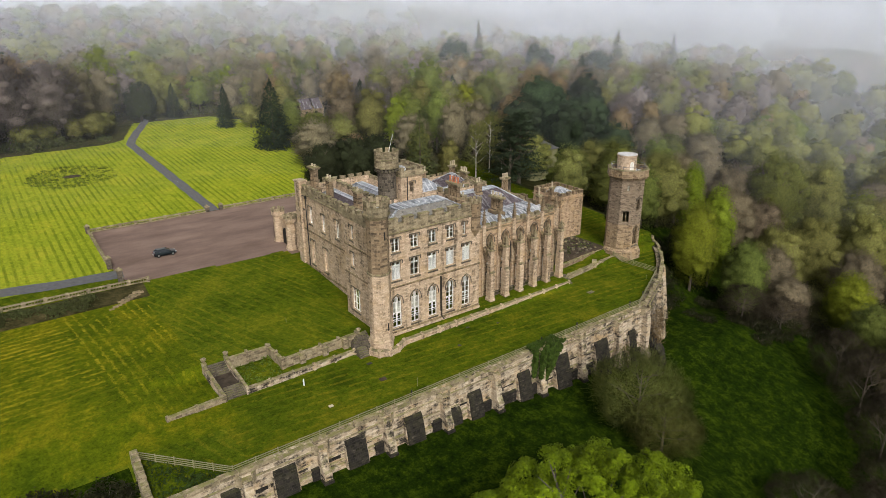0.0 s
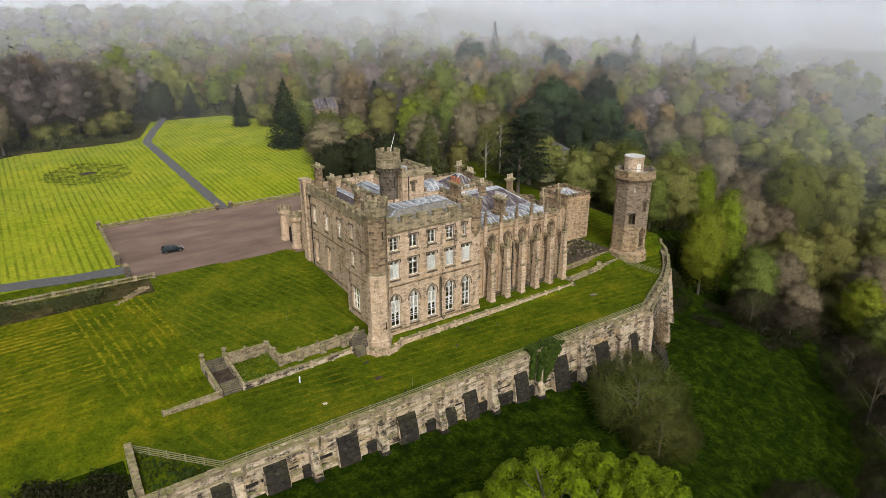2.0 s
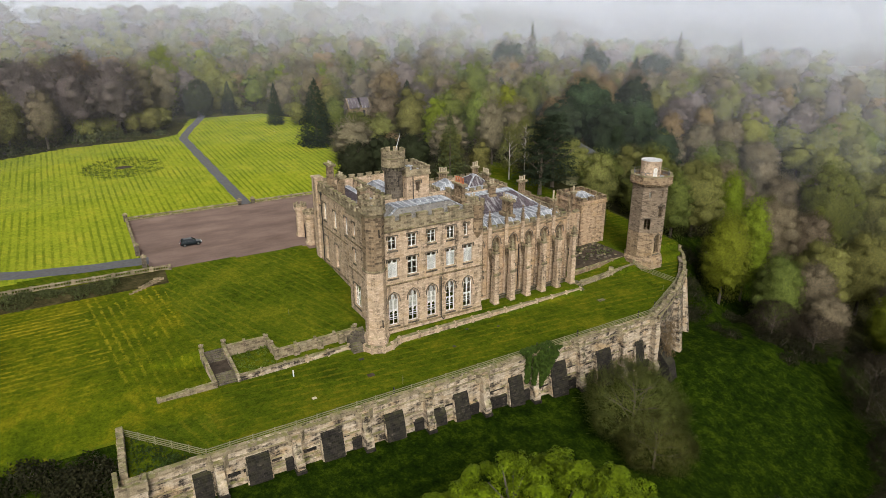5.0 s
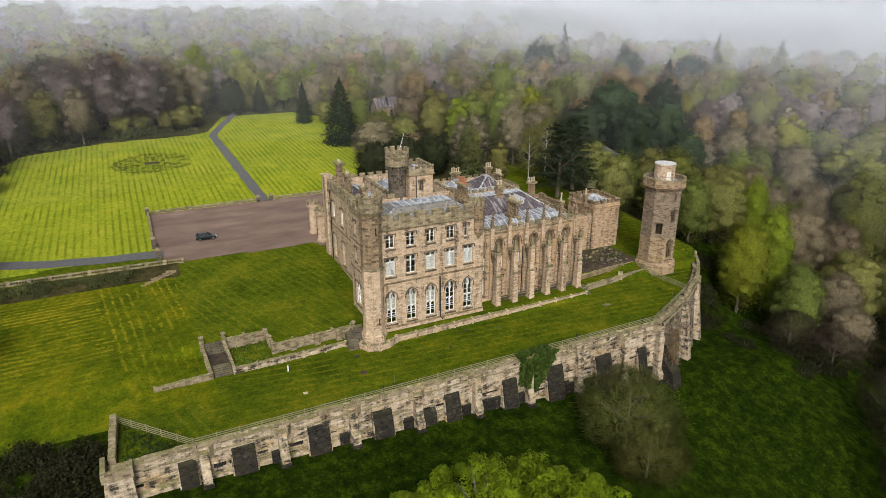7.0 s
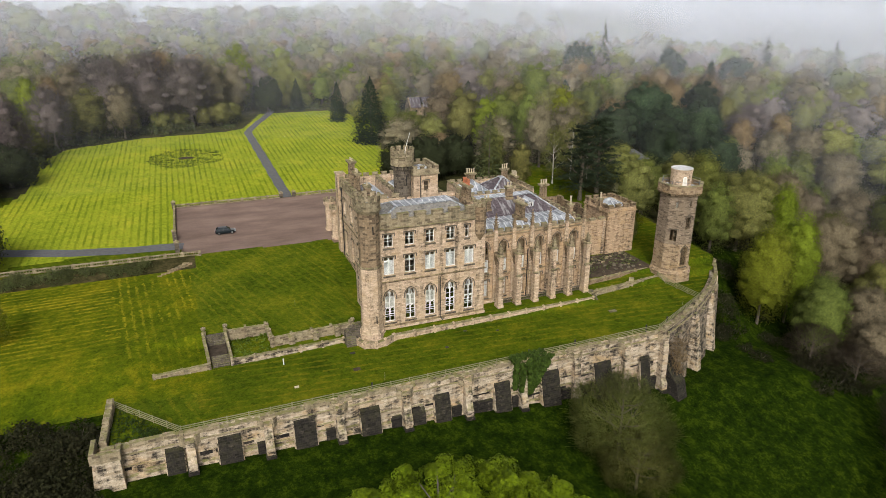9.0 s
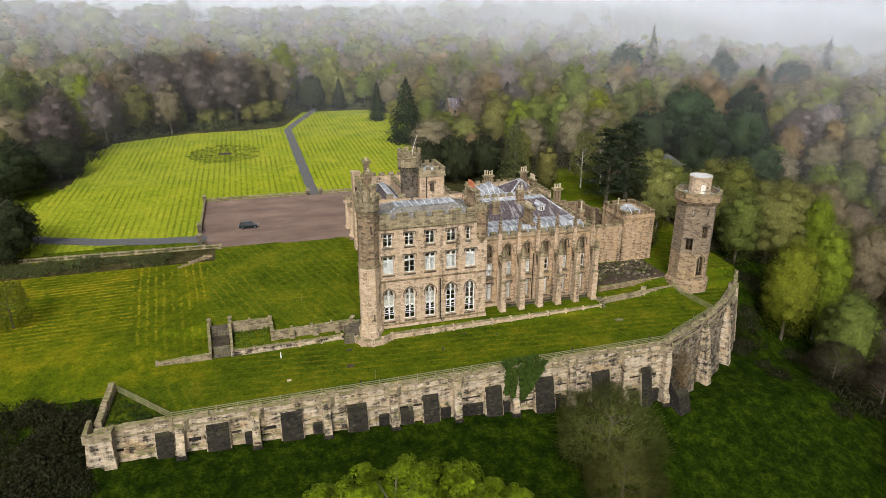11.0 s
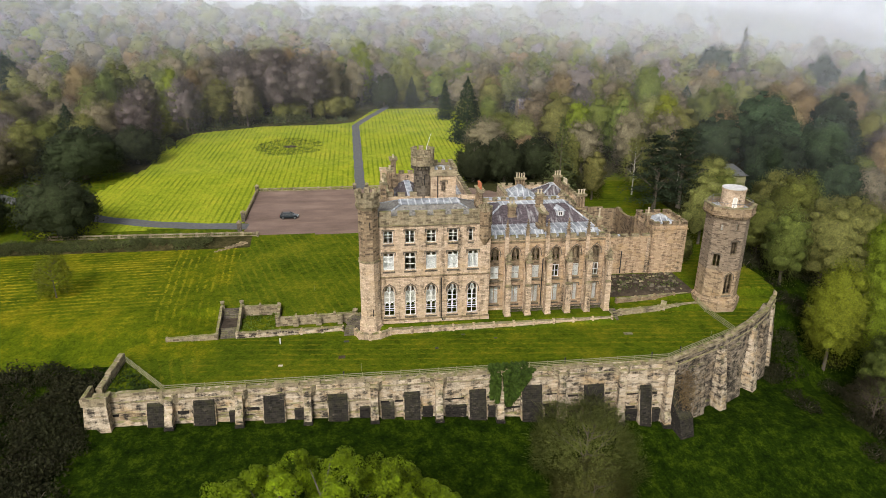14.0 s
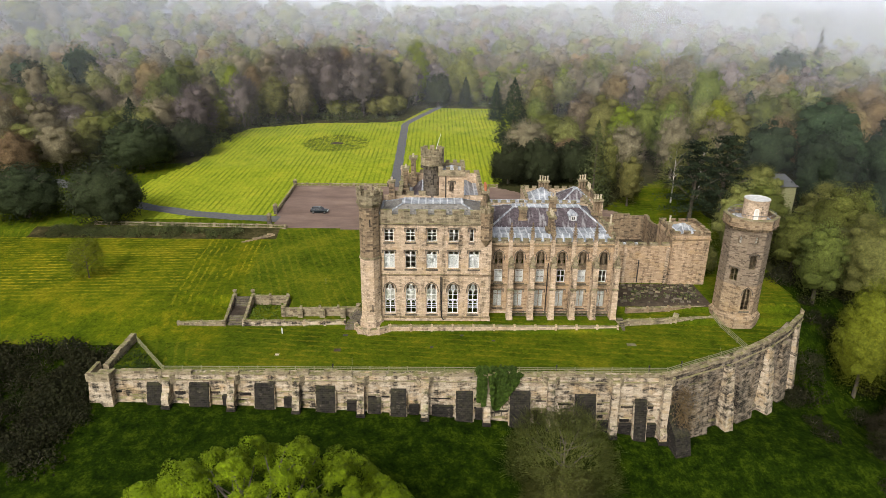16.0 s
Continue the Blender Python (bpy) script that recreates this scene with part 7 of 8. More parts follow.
def canopy_quads(height, width, n, size, base=-0.04, twigs=0, long=1.0, thin=0.08, bumps=14, tilt=0.5, core=0.8, cells=3):
    """A rounded crown of many small masses: sprays of leaves over a closed inner mass, twigs where it is hardly in leaf."""
    M = masses(height, width, base, bumps)
    mid, big = M[0]
    V = []

    def layer(k, lo, hi):
        P, D = skin(M, k, lo, hi)
        whole = unit((P - mid) / big ** 2)
        return P, D, unit(D * 0.6 + whole * 0.85 + RNG.normal(0, 0.14, P.shape) + np.array([0, 0, 0.1]))
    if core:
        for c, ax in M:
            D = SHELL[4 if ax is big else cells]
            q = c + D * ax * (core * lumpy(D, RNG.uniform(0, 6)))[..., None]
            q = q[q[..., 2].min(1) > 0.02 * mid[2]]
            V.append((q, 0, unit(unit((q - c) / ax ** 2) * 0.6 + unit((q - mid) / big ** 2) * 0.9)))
    if n:
        P, D, F = layer(n, 0.84, 1.16)
        V.append((leaf_quads(P, D + np.array([0, 0, 0.25]), size, tilt), 0, F))
    if twigs:
        P, D, F = layer(twigs, 0.6, 0.97)
        V.append((twig_quads(P, D + np.array([0, 0, 0.6]) + RNG.normal(0, 0.35, P.shape), long, thin), 0, F))
    return crown_of(V)


def canopy(kind, height, width, n, size, r0=0.35, **more):
    return trunk_shape(height, width, 10, r0, 0.9, 0.22), canopy_quads(height, width, n, size, **more), BARK, LEAF[kind]


def conifer(kind, height, width, tiers, per, size, r0=0.3, droop=0.25, top=0.12, taper=0.8, ragged=0.0):
    """A tapering evergreen of drooping boughs; ragged ones have uneven boughs and gaps."""
    V, F = [], []
    for i in range(tiers):
        t = i / (tiers - 1)
        z = height * (0.05 + 0.93 * t)
        r = width * 0.5 * (((1 - t) ** taper + 0.03) * (1 - top) + top * (1 - t ** 2.2)) * (1 + ragged * RNG.uniform(-0.7, 0.4))
        n = max(5, int(per * (1 - 0.7 * t)))
        a = RNG.uniform(0, 2 * math.pi, n)
        if ragged:
            a = RNG.choice(RNG.uniform(0, 6.28, 4), n) + RNG.normal(0, 0.3, n)
            z = z + RNG.normal(0, 0.25, n)
        f = RNG.uniform(0.25, 1.0, n) ** 0.6 * RNG.uniform(0.75, 1.12, n) * (1 + 0.16 * np.sin(5 * a + i * 1.7)) * (0.88 if i % 3 == 1 else 1.05)
        P = np.stack([np.cos(a) * r * f, np.sin(a) * r * f, z - droop * r * f + RNG.normal(0, 0.25, n)], 1)
        N = np.stack([np.cos(a) * 0.6, np.sin(a) * 0.6, np.ones(n)], 1)
        V.append((leaf_quads(P, N, size * (1.1 - 0.4 * t), 0.45, 0.5), 0, unit(np.stack([np.cos(a), np.sin(a), np.full(n, 0.55)], 1) + RNG.normal(0, 0.2, (n, 3)))))
    s = Shape().tube([(0, 0, -0.4), (0, 0, height * 0.5), (0, 0, height * 0.98)], [r0, r0 * 0.6, 0.04], 6)
    return s, crown_of(V), BARK, LEAF[kind]


def cedar(kind, height, width, plates, per, size, r0=0.5):
    """Flat spreading boughs in layers."""
    V = []
    for i in range(plates):
        t = (i + 0.5) / plates
        a = i * 2.4
        z = height * (0.16 + 0.8 * t)
        reach = width * 0.5 * (1.0 - 0.75 * t) * RNG.uniform(0.55, 1.0)
        c = np.array([math.cos(a) * reach * 0.7, math.sin(a) * reach * 0.7, z])
        rad = width * (0.24 - 0.12 * t)
        q = RNG.normal(0, 0.5, (per, 2)) * rad * np.array([1.0, 0.6])
        q = np.stack([q[:, 0] * math.cos(a) - q[:, 1] * math.sin(a), q[:, 0] * math.sin(a) + q[:, 1] * math.cos(a)], 1)
        P = c + np.stack([q[:, 0], q[:, 1], RNG.normal(0, 0.22, per) - 0.09 * (q ** 2).sum(1) / rad], 1)
        F = np.stack([q[:, 0] / rad * 0.7 + math.cos(a) * 0.3, q[:, 1] / rad * 0.7 + math.sin(a) * 0.3, np.full(per, 0.8)], 1) + RNG.normal(0, 0.2, (per, 3))
        V.append((leaf_quads(P, np.tile([0, 0, 1.0], (per, 1)), size, 0.4, 0.6), 0, F))
    return trunk_shape(height, width, 8, r0, 0.7), crown_of(V), BARK, LEAF[kind]


def birch(height, width, twigs):
    s, V, _, m = bare("olive", height, width, twigs, 0.2, 0.07, 1.6, 0.6)
    return s, V, BARK_PALE, m


def bramble(kind, height, width, n, size):
    d = ball(n, 0.1)
    P = d * np.array([width / 2, width / 2, height]) * RNG.uniform(0.6, 1.08, (n, 1)) * (1 + 0.18 * np.sin(5 * d[:, :1] + 3 * d[:, 1:2]))
    P[:, 2] = np.abs(P[:, 2])
    s = Shape()
    for i in range(5):
        a = i * 1.26
        s.tube([(0, 0, -0.3), (math.cos(a) * width * 0.2, math.sin(a) * width * 0.2, height * 0.55)], [0.07, 0.03], 4)
    return s, leaf_quads(P, d, size, 0.8), BARK, LEAF[kind]


def prototype(name, built, label, category, group):
    """The first tree of a kind; it stands at the origin until it is placed."""
    s, V, bark, leaf = built
    g = thing(name, 0, 0, 0, label, category, group)
    s.smooth = True
    part("trunk", s, bark, g)
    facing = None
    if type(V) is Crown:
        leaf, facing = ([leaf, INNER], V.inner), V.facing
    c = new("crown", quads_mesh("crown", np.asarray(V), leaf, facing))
    c.parent = g
    return g


KINDS = {
    "spring": ([canopy("spring", 20, 12, 4200, 0.17, bumps=22), canopy("spring", 17, 12, 4000, 0.17, bumps=18), canopy("spring", 21, 12, 4200, 0.17, bumps=30)], "broad tree in fresh spring-green leaf"),
    "lime": ([canopy("lime", 19, 11, 4000, 0.17, bumps=20), canopy("lime", 20, 11, 4000, 0.17, bumps=28)], "tree in bright lime-green young leaf"),
    "fresh": ([canopy("lime", 19, 12, 11000, 0.12, 0.25, base=0.0, bumps=40, tilt=0.6, twigs=1200, thin=0.05), canopy("spring", 17, 12, 10000, 0.12, 0.25, base=0.0, bumps=34, tilt=0.6, twigs=1200, thin=0.05)], "airy tree in fresh yellow-green leaf on the slope"),
    "haze": ([canopy("olive", 24, 20, 5200, 0.17, 0.4, twigs=2600, long=1.5, thin=0.06, bumps=30), canopy("brown", 22, 18, 3800, 0.17, 0.4, twigs=3600, long=1.6, thin=0.06, bumps=26)], "broad tree hazed with opening buds in the ravine"),
    "dome": ([canopy("spring", 28, 26, 11000, 0.2, 0.6, bumps=60)], "great domed tree in olive-green spring leaf"),
    "olive": ([canopy("olive", 19, 12, 3000, 0.16, twigs=1000, long=1.2, thin=0.07, bumps=20), canopy("olive", 17, 12, 3000, 0.16, twigs=1000, long=1.2, thin=0.07, bumps=26), canopy("olive", 20, 12, 3000, 0.16, twigs=1000, long=1.2, thin=0.07, bumps=16)], "tall tree hazed with olive-green buds"),
    "brown": ([canopy("brown", 21, 13, 2200, 0.15, twigs=2200, long=1.5, thin=0.075, bumps=20, core=0.7), canopy("brown", 19, 13, 2200, 0.15, twigs=2200, long=1.5, thin=0.075, bumps=26, core=0.7)], "tall leafless tree with brown twigs"),
    "rust": ([canopy("rust", 18, 12, 2600, 0.16, twigs=1300, long=1.2, thin=0.07, bumps=22)], "tree with rust-coloured budding twigs"),
    "grey": ([canopy("grey", 22, 16, 1100, 0.16, 0.5, twigs=4200, long=2.2, thin=0.085, bumps=20, core=0.55)], "large bare tree with grey twigs"),
    "conifer": ([conifer("conifer", 21, 11, 34, 230, 0.4, top=0.6, taper=0.6)], "dark evergreen conifer with drooping boughs"),
    "sparse": ([conifer("conifer", 34, 10, 44, 150, 0.36, top=0.5, taper=0.7, ragged=0.4)], "tall ragged dark conifer above the woods"),
    "column": ([canopy("conifer", 26, 10, 3400, 0.26, base=0.0, bumps=30)], "dark columnar evergreen above the woods"),
    "pine": ([canopy("conifer", 25, 18, 4600, 0.2, 0.5, base=0.1, bumps=34, tilt=0.6), canopy("cedar", 24, 18, 4600, 0.2, 0.5, base=0.1, bumps=26, tilt=0.6)], "dense dark pine with a broad crown"),
    "cedar": ([cedar("cedar", 20, 17, 44, 150, 0.28), cedar("cedar", 20, 17, 36, 170, 0.28)], "blue-green cedar with layered flat boughs"),
    "yew": ([canopy("yew", 12, 15, 6500, 0.17, 0.5, base=-0.12, bumps=46, tilt=0.6), canopy("yew", 12, 15, 6500, 0.17, 0.5, base=-0.12, bumps=34, tilt=0.6)], "broad spreading black-green yew"),
    "birch": ([birch(19, 8, 1500)], "slender birch with a pale trunk"),
    "spruce": ([conifer("bush", 22, 10, 30, 150, 0.36, 0.3, 0.35, 0.4)], "tall grey-green spruce tree"),
    "scrub": ([bramble("bush", 1.8, 5.0, 340, 0.22)], "low tangle of scrub and brambles"),
    "bramble": ([bramble("bramble", 2.0, 5.0, 620, 0.16)], "dark tangle of brambles and weeds"),
    "thicket": ([canopy("budding", 12.5, 14, 9500, 0.075, 0.2, base=0.02, twigs=7500, long=1.3, thin=0.035, bumps=26, core=0, tilt=0.8)], "wide many-stemmed tree with olive buds"),
    "twiggy": ([canopy("dead", 12.5, 14, 2500, 0.1, 0.2, base=0.02, twigs=6500, long=1.0, thin=0.04, bumps=22, core=0, tilt=0.8)], "many-stemmed tree of bare brown twigs"),
    "sapling": ([bare("lime", 8.5, 7, 1100, 0.12, 0.035, 1.0, 1.5, 0.15, n_lobes=10)], "young tree in thin yellow-green leaf"),
    "shrub": ([canopy("olive", 8, 8, 1700, 0.12, 0.16, base=0.0, twigs=1200, thin=0.05)], "many-stemmed shrub with olive-green buds"),
}
FIRST = {}
for kind, (built, label) in KINDS.items():
    FIRST[kind] = [prototype("shrub" if kind in ("scrub", "shrub", "bramble") else "tree", b, label, "shrub" if kind in ("scrub", "shrub", "bramble") else "tree", "woodland " + kind + " trees" if kind not in ("scrub", "shrub", "bramble") else "scrub on the slopes") for b in built]
SIZE = {"spring": (20, 12), "lime": (19, 11), "olive": (19, 12), "brown": (21, 13), "rust": (18, 12), "grey": (22, 15), "conifer": (21, 11), "cedar": (20, 17), "yew": (12, 15), "birch": (19, 8), "spruce": (22, 10), "scrub": (1.8, 5), "shrub": (8, 8), "bramble": (2.0, 5), "thicket": (12.5, 14), "twiggy": (12.5, 14), "fresh": (19, 12), "haze": (24, 20), "dome": (28, 26), "sparse": (34, 10), "column": (26, 10), "pine": (25, 18), "sapling": (8.5, 7)}
USED = set()
TO_TOP = ("haze", "dome", "fresh", "spring", "brown", "rust", "olive")


def plant(kind, x, y, h=None, w=None, which=None):
    H, W = SIZE[kind]
    k = which if which is not None else int(RNG.integers(len(FIRST[kind])))
    f = FIRST[kind][k]
    if h and kind in TO_TOP and x > 119 and y < 110:
        h = h - hz(x, y)
    h = h or H * RNG.uniform(0.85, 1.15)
    w = w or W * h / H * RNG.uniform(0.9, 1.1)
    m = pose(x, y, hz(x, y) - 0.1, 0, 0, RNG.uniform(0, 360)) @ Matrix.Diagonal((w / W, w / W, h / H, 1))
    if (kind, k) in USED:
        c = copy_thing(f, m)
        c.matrix_basis = m
        return c
    USED.add((kind, k))
    f.matrix_basis = m
    return f


# trees that stand out
PLACED = [
    ("conifer", 79.5, 198, 21.5, 13, 0), ("yew", 73.5, 151, 12, 13), ("yew", 82, 150, 13.5, 14), ("yew", 91, 153, 12, 13), ("yew", 54, 262, 15, 14),
    ("lime", 44.4, 273, 27, 14), ("conifer", 77, 236, 15, 7), ("conifer", 66, 262, 13, 7), ("shrub", 84, 230, 9, 9),
    ("spring", 147.4, 207, 27, 15), ("lime", 137.4, 171.8, 21, 11), ("sparse", 208, 250, 35, 10), ("column", 252, 257, 26, 9), ("sparse", 300, 240, 30, 10), ("sparse", 330, 225, 28, 10),
    ("yew", -31, 162, 15, 23), ("yew", -22, 177, 12, 15), ("yew", -21, 120, 14.5, 19), ("yew", -40, 122, 13, 20), ("shrub", -22, 128, 8, 8),
    ("sapling", -9.5, 89, 8.5, 7), ("fresh", 125, 73.5, 9.6, 13.5, 0), ("fresh", 134, 74.5, 11, 11.5, 0), ("haze", 139, 58, -6, 14, 1), ("twiggy", 124, 60, 9, 11), ("twiggy", 129, 54, 9, 12), ("fresh", 130, 64, 4, 12, 1), ("fresh", 154, 51, -7.5, 14, 0), ("fresh", 143, 42, -7, 12, 1), ("fresh", 145.3, 88.6, 12.5, 9, 0), ("dome", 190, 89, 9.6, 27, 0), ("haze", 183, 99, 8, 19, 1), ("haze", 204, 82, 6, 20, 0), ("haze", 170, 82, 2, 18, 1), ("haze", 160, 71, 0, 18, 0), ("haze", 178, 70, 0, 19, 0), ("haze", 163, 104, 13, 18, 1), ("haze", 150, 101, 13, 16, 0), ("haze", 147, 66, -2, 15, 1), ("haze", 168, 55, -4, 18, 1), ("haze", 190, 62, -2, 19, 0), ("haze", 208, 100, 6, 20, 1), ("haze", 180, 116, 14, 19, 0),
    ("spring", 136.5, 105.7, 20.6, 15, 1), ("spring", 125, 99, 13.5, 13, 0), ("olive", 113, 101, 15, 10), ("cedar", 112, 121, 20, 17), ("cedar", 122, 128, 21, 18), ("birch", 121, 139.5, 20, 8), ("birch", 113, 136, 18, 7), ("birch", 129, 143, 19, 8), ("spruce", 92.5, 134, 21, 11), ("olive", 101, 133, 14, 8), ("olive", 97, 141, 17, 9), ("brown", 118, 152, 22, 12),
    ("pine", 150, 135, 27, 19), ("pine", 160, 148, 27, 19), ("pine", 143, 150, 24, 16), ("pine", 168, 132, 25, 17), ("rust", 176, 168, 22, 15), ("rust", 190, 180, 22, 15),
    ("spring", 160, 190, 24, 14), ("olive", 128, 185, 22, 14), ("grey", 122, 206, 18, 15), ("rust", 93, 170, 9, 11), ("rust", 87, 180, 8, 9), ("grey", 116, 192, 16, 14),
    ("thicket", 70, 46.3, 12.6, 16.5), ("thicket", 69.5, 41.5, 8.5, 12.5), ("twiggy", 80, 25, 8, 12), ("twiggy", 88, 19, 10, 12), ("twiggy", 97, 20, 12, 13), ("twiggy", 108, 26, 13, 13), ("twiggy", 117, 33, 14, 13), ("twiggy", 124, 40, 12, 12),
    ("twiggy", -11, 57, 6, 8), ("twiggy", -17, 61, 8, 10), ("twiggy", -10, 48, 4.5, 7), ("twiggy", -5, 42, 3.5, 6), ("twiggy", -18, 52, 7, 9),
    ("grey", -2, 241, 27, 22), ("grey", 11, 242, 28, 23), ("grey", 24, 241, 26, 21), ("brown", 31, 249, 26, 18), ("brown", 4, 252, 28, 18), ("brown", -13, 247, 27, 18), ("rust", 16, 254, 28, 18), ("shrub", 34, 238, 9, 11), ("shrub", 38, 243, 8, 9),
    ("lime", -24, 231, 21, 10), ("olive", -19, 226, 12, 7), ("spring", -44, 236, 25, 15), ("rust", -54, 228, 24, 16), ("olive", -66, 200, 18, 16), ("grey", -62, 188, 14, 14), ("olive", -52, 180, 14, 12),
    ("rust", 186, 190, 22, 17), ("rust", 200, 200, 23, 17), ("rust", 212, 186, 22, 16), ("lime", 108, 168, 19, 11), ("spring", 118, 178, 20, 16), ("pine", 178, 152, 27, 18), ("pine", 190, 165, 27, 17), ("rust", 152, 164, 20, 15), ("brown", 132, 160, 21, 15), ("conifer", 222, 196, 24, 13), ("spring", -30, 247, 24, 17), ("rust", -20, 243, 21, 14), ("lime", -6, 236, 17, 9), ("shrub", 104.5, 92, 6, 5),
]
for p in PLACED:
    plant(*p)
taken = [(p[1], p[2], p[4] * 0.42) for p in PLACED]

CLEAR = [
    [(-34, 60), (-34, 119), (-50, 140), (-50, 156), (-22, 152), (-19, 172), (-21, 200), (-15, 219), (8, 229), (34, 231), (41, 236), (50, 262), (80, 262), (92, 243), (87, 205), (80, 168), (104, 152), (121, 158), (128, 130), (108, 112), (118, 96), (118, 60)],
    [(86, 190), (102, 246), (122, 246), (120, 222), (108, 192)],
    [(-90, 62), (-34, 40), (0, 30), (10, 62), (-34, 119), (-50, 140), (-82, 160), (-90, 119)],
    [(-40, -60), (-40, 60), (10, 62), (10, -60)],
    [(-14, -60), (-14, 40), (-4, 44), (8, 60), (118, 62), (122, 80), (130, 60), (118, 30), (112, -60)],
]


def wood_spot(x, y):
    for c in CLEAR:
        if in_poly(np.array(x), np.array(y), c):
            return False
    return True


def woodland():
    """Standing trees round the grounds; the nearest are things, the rest of the wood is joined."""
    spots = []
    tries = 0
    while len(spots) < 640 and tries < 14000:
        tries += 1
        b = radians(RNG.uniform(-42, 80))
        r = math.sqrt(RNG.uniform(60 ** 2, 330 ** 2))
        x, y = 25 + r * math.sin(b), -10 + r * math.cos(b)
        if not wood_spot(x, y):
            continue
        east = x > 118 and y < 150
        u = RNG.random()
        if east:
            k = "olive" if u < 0.5 else "brown" if u < 0.76 else "spring" if u < 0.9 else "rust" if u < 0.98 else "lime"
        elif 120 < x < 200 and 110 < y < 190:
            k = "pine" if u < 0.22 else "olive" if u < 0.5 else "brown" if u < 0.68 else "spring" if u < 0.8 else "rust" if u < 0.92 else "yew"
        else:
            k = "olive" if u < 0.34 else "brown" if u < 0.58 else "grey" if u < 0.70 else "rust" if u < 0.80 else "spring" if u < 0.90 else "lime" if u < 0.92 else "pine" if u < 0.96 else "conifer"
        if east and k in ("olive", "brown", "rust"):
            k = "haze"
        h = SIZE[k][0] * RNG.uniform(0.72, 1.15) * (0.8 if k == "haze" else 1)
        w = SIZE[k][1] * RNG.uniform(0.75, 1.05)
        if k == "conifer":
            h, w = h * 0.75, w * 1.1
        elif k != "haze":
            w *= 1.2
        near = np.array(taken)
        if ((x - near[:, 0]) ** 2 + (y - near[:, 1]) ** 2 < (0.3 * w + near[:, 2]) ** 2).any():
            continue
        spots.append((math.hypot(x - 40, y + 5), k, x, y, h, w))
        taken.append((x, y, w * 0.33))
    spots.sort()
    for d, k, x, y, h, w in spots[:165]:
        plant(k, x, y, h + (hz(x, y) if k in TO_TOP and x > 119 and y < 110 else 0), w)
    names = sorted(KINDS)
    crowns = {}
    for k in names:
        H, W = SIZE[k]
        crowns[k] = []
        for q in range(5):
            if k in ("conifer", "cedar", "yew", "sparse", "column", "pine"):
                V = KINDS[k][0][0][1]
                few = RNG.random(len(V)) < 0.25
                F, V = V.facing[few], np.asarray(V)[few]
                mid = V.mean(1, keepdims=True)
                crowns[k].append((mid + (V - mid) * 1.8, np.zeros(len(V), int), F))
                continue
            leaf = k in ("spring", "lime")
            V = canopy_quads(H, W, 1150 if leaf else 950, 0.25, cells=2, core=0.72, bumps=int(RNG.integers(12, 22)), twigs=0 if leaf else 420, long=1.9, thin=0.1, tilt=0.45)
            crowns[k].append((np.asarray(V), V.inner, V.facing))
    parts, idx, turned = [], [], []
    for d, k, x, y, h, w in spots[165:]:
        H, W = SIZE[k]
        a = RNG.uniform(0, 6.28)
        V, inner, F = crowns[k][int(RNG.integers(5))]
        V = V * np.array([w / W, w / W, h / H])
        c, s = math.cos(a), math.sin(a)
        z = hz(x, y)
        parts.append(np.stack([V[..., 0] * c - V[..., 1] * s + x, V[..., 0] * s + V[..., 1] * c + y, V[..., 2] + z], -1))
        turned.append(np.stack([F[..., 0] * c - F[..., 1] * s, F[..., 0] * s + F[..., 1] * c, F[..., 2]], -1))
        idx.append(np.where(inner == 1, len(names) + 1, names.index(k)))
        S = np.array([[[-0.3, 0, -0.5], [0.3, 0, -0.5], [0.1, 0, h * 0.7], [-0.1, 0, h * 0.7]], [[0, -0.3, -0.5], [0, 0.3, -0.5], [0, 0.1, h * 0.7], [0, -0.1, h * 0.7]]])
        parts.append(S + np.array([x, y, z]))
        turned.append(np.repeat(np.array([[[0, -1.0, 0]], [[-1.0, 0, 0]]]), 4, axis=1))
        idx.append(np.full(2, len(names)))
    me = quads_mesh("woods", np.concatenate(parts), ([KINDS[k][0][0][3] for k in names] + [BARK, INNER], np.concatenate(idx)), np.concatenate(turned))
    tagged(new("woods", me), "mixed spring woodland behind the castle grounds", "woodland", kind="stuff")


woodland()


def undergrowth():
    """Scrub on the banks and along the wood's edge."""
    spots = [(RNG.uniform(-22, 5.6), RNG.uniform(46, 67.5)) for i in range(130)]
    spots += [(RNG.uniform(112, 150), RNG.uniform(52, 94)) for i in range(70)]
    spots += [(RNG.uniform(-30, 12), RNG.uniform(111.4, 114.4)) for i in range(100)]
    spots += [(x + RNG.uniform(-2, 2), y + RNG.uniform(0, 4)) for x, y in ((-17, 220), (-10, 224), (-4, 228), (3, 231), (9, 232), (16, 233), (22, 233), (28, 234), (34, 235), (58, 263), (66, 264), (74, 264), (82, 262), (90, 245), (91, 235), (90, 225), (-20, 210), (-22, 195), (-21, 185))]
    for x, y in ((-14, 227), (-8, 230), (-1, 233), (6, 234), (13, 235), (20, 236), (27, 236), (33, 237), (62, 266), (70, 266), (88, 246), (93, 232), (92, 220), (-22, 214), (-23, 190)):
        plant("shrub", x + RNG.uniform(-1.5, 1.5), y + RNG.uniform(0, 2.5), RNG.uniform(4.5, 8), RNG.uniform(6, 10))
    for x, y in spots:
        if x > 112 and wall_y(x) < y and x < 117.8:
            continue
        s = RNG.uniform(0.6, 1.3) * (0.5 if 111 < y < 115 else 1.7 if y > 180 else 1)
        plant("bramble" if y < 96 else "scrub", x, y, 1.8 * s * RNG.uniform(0.7, 1.3), 5.0 * s)


undergrowth()


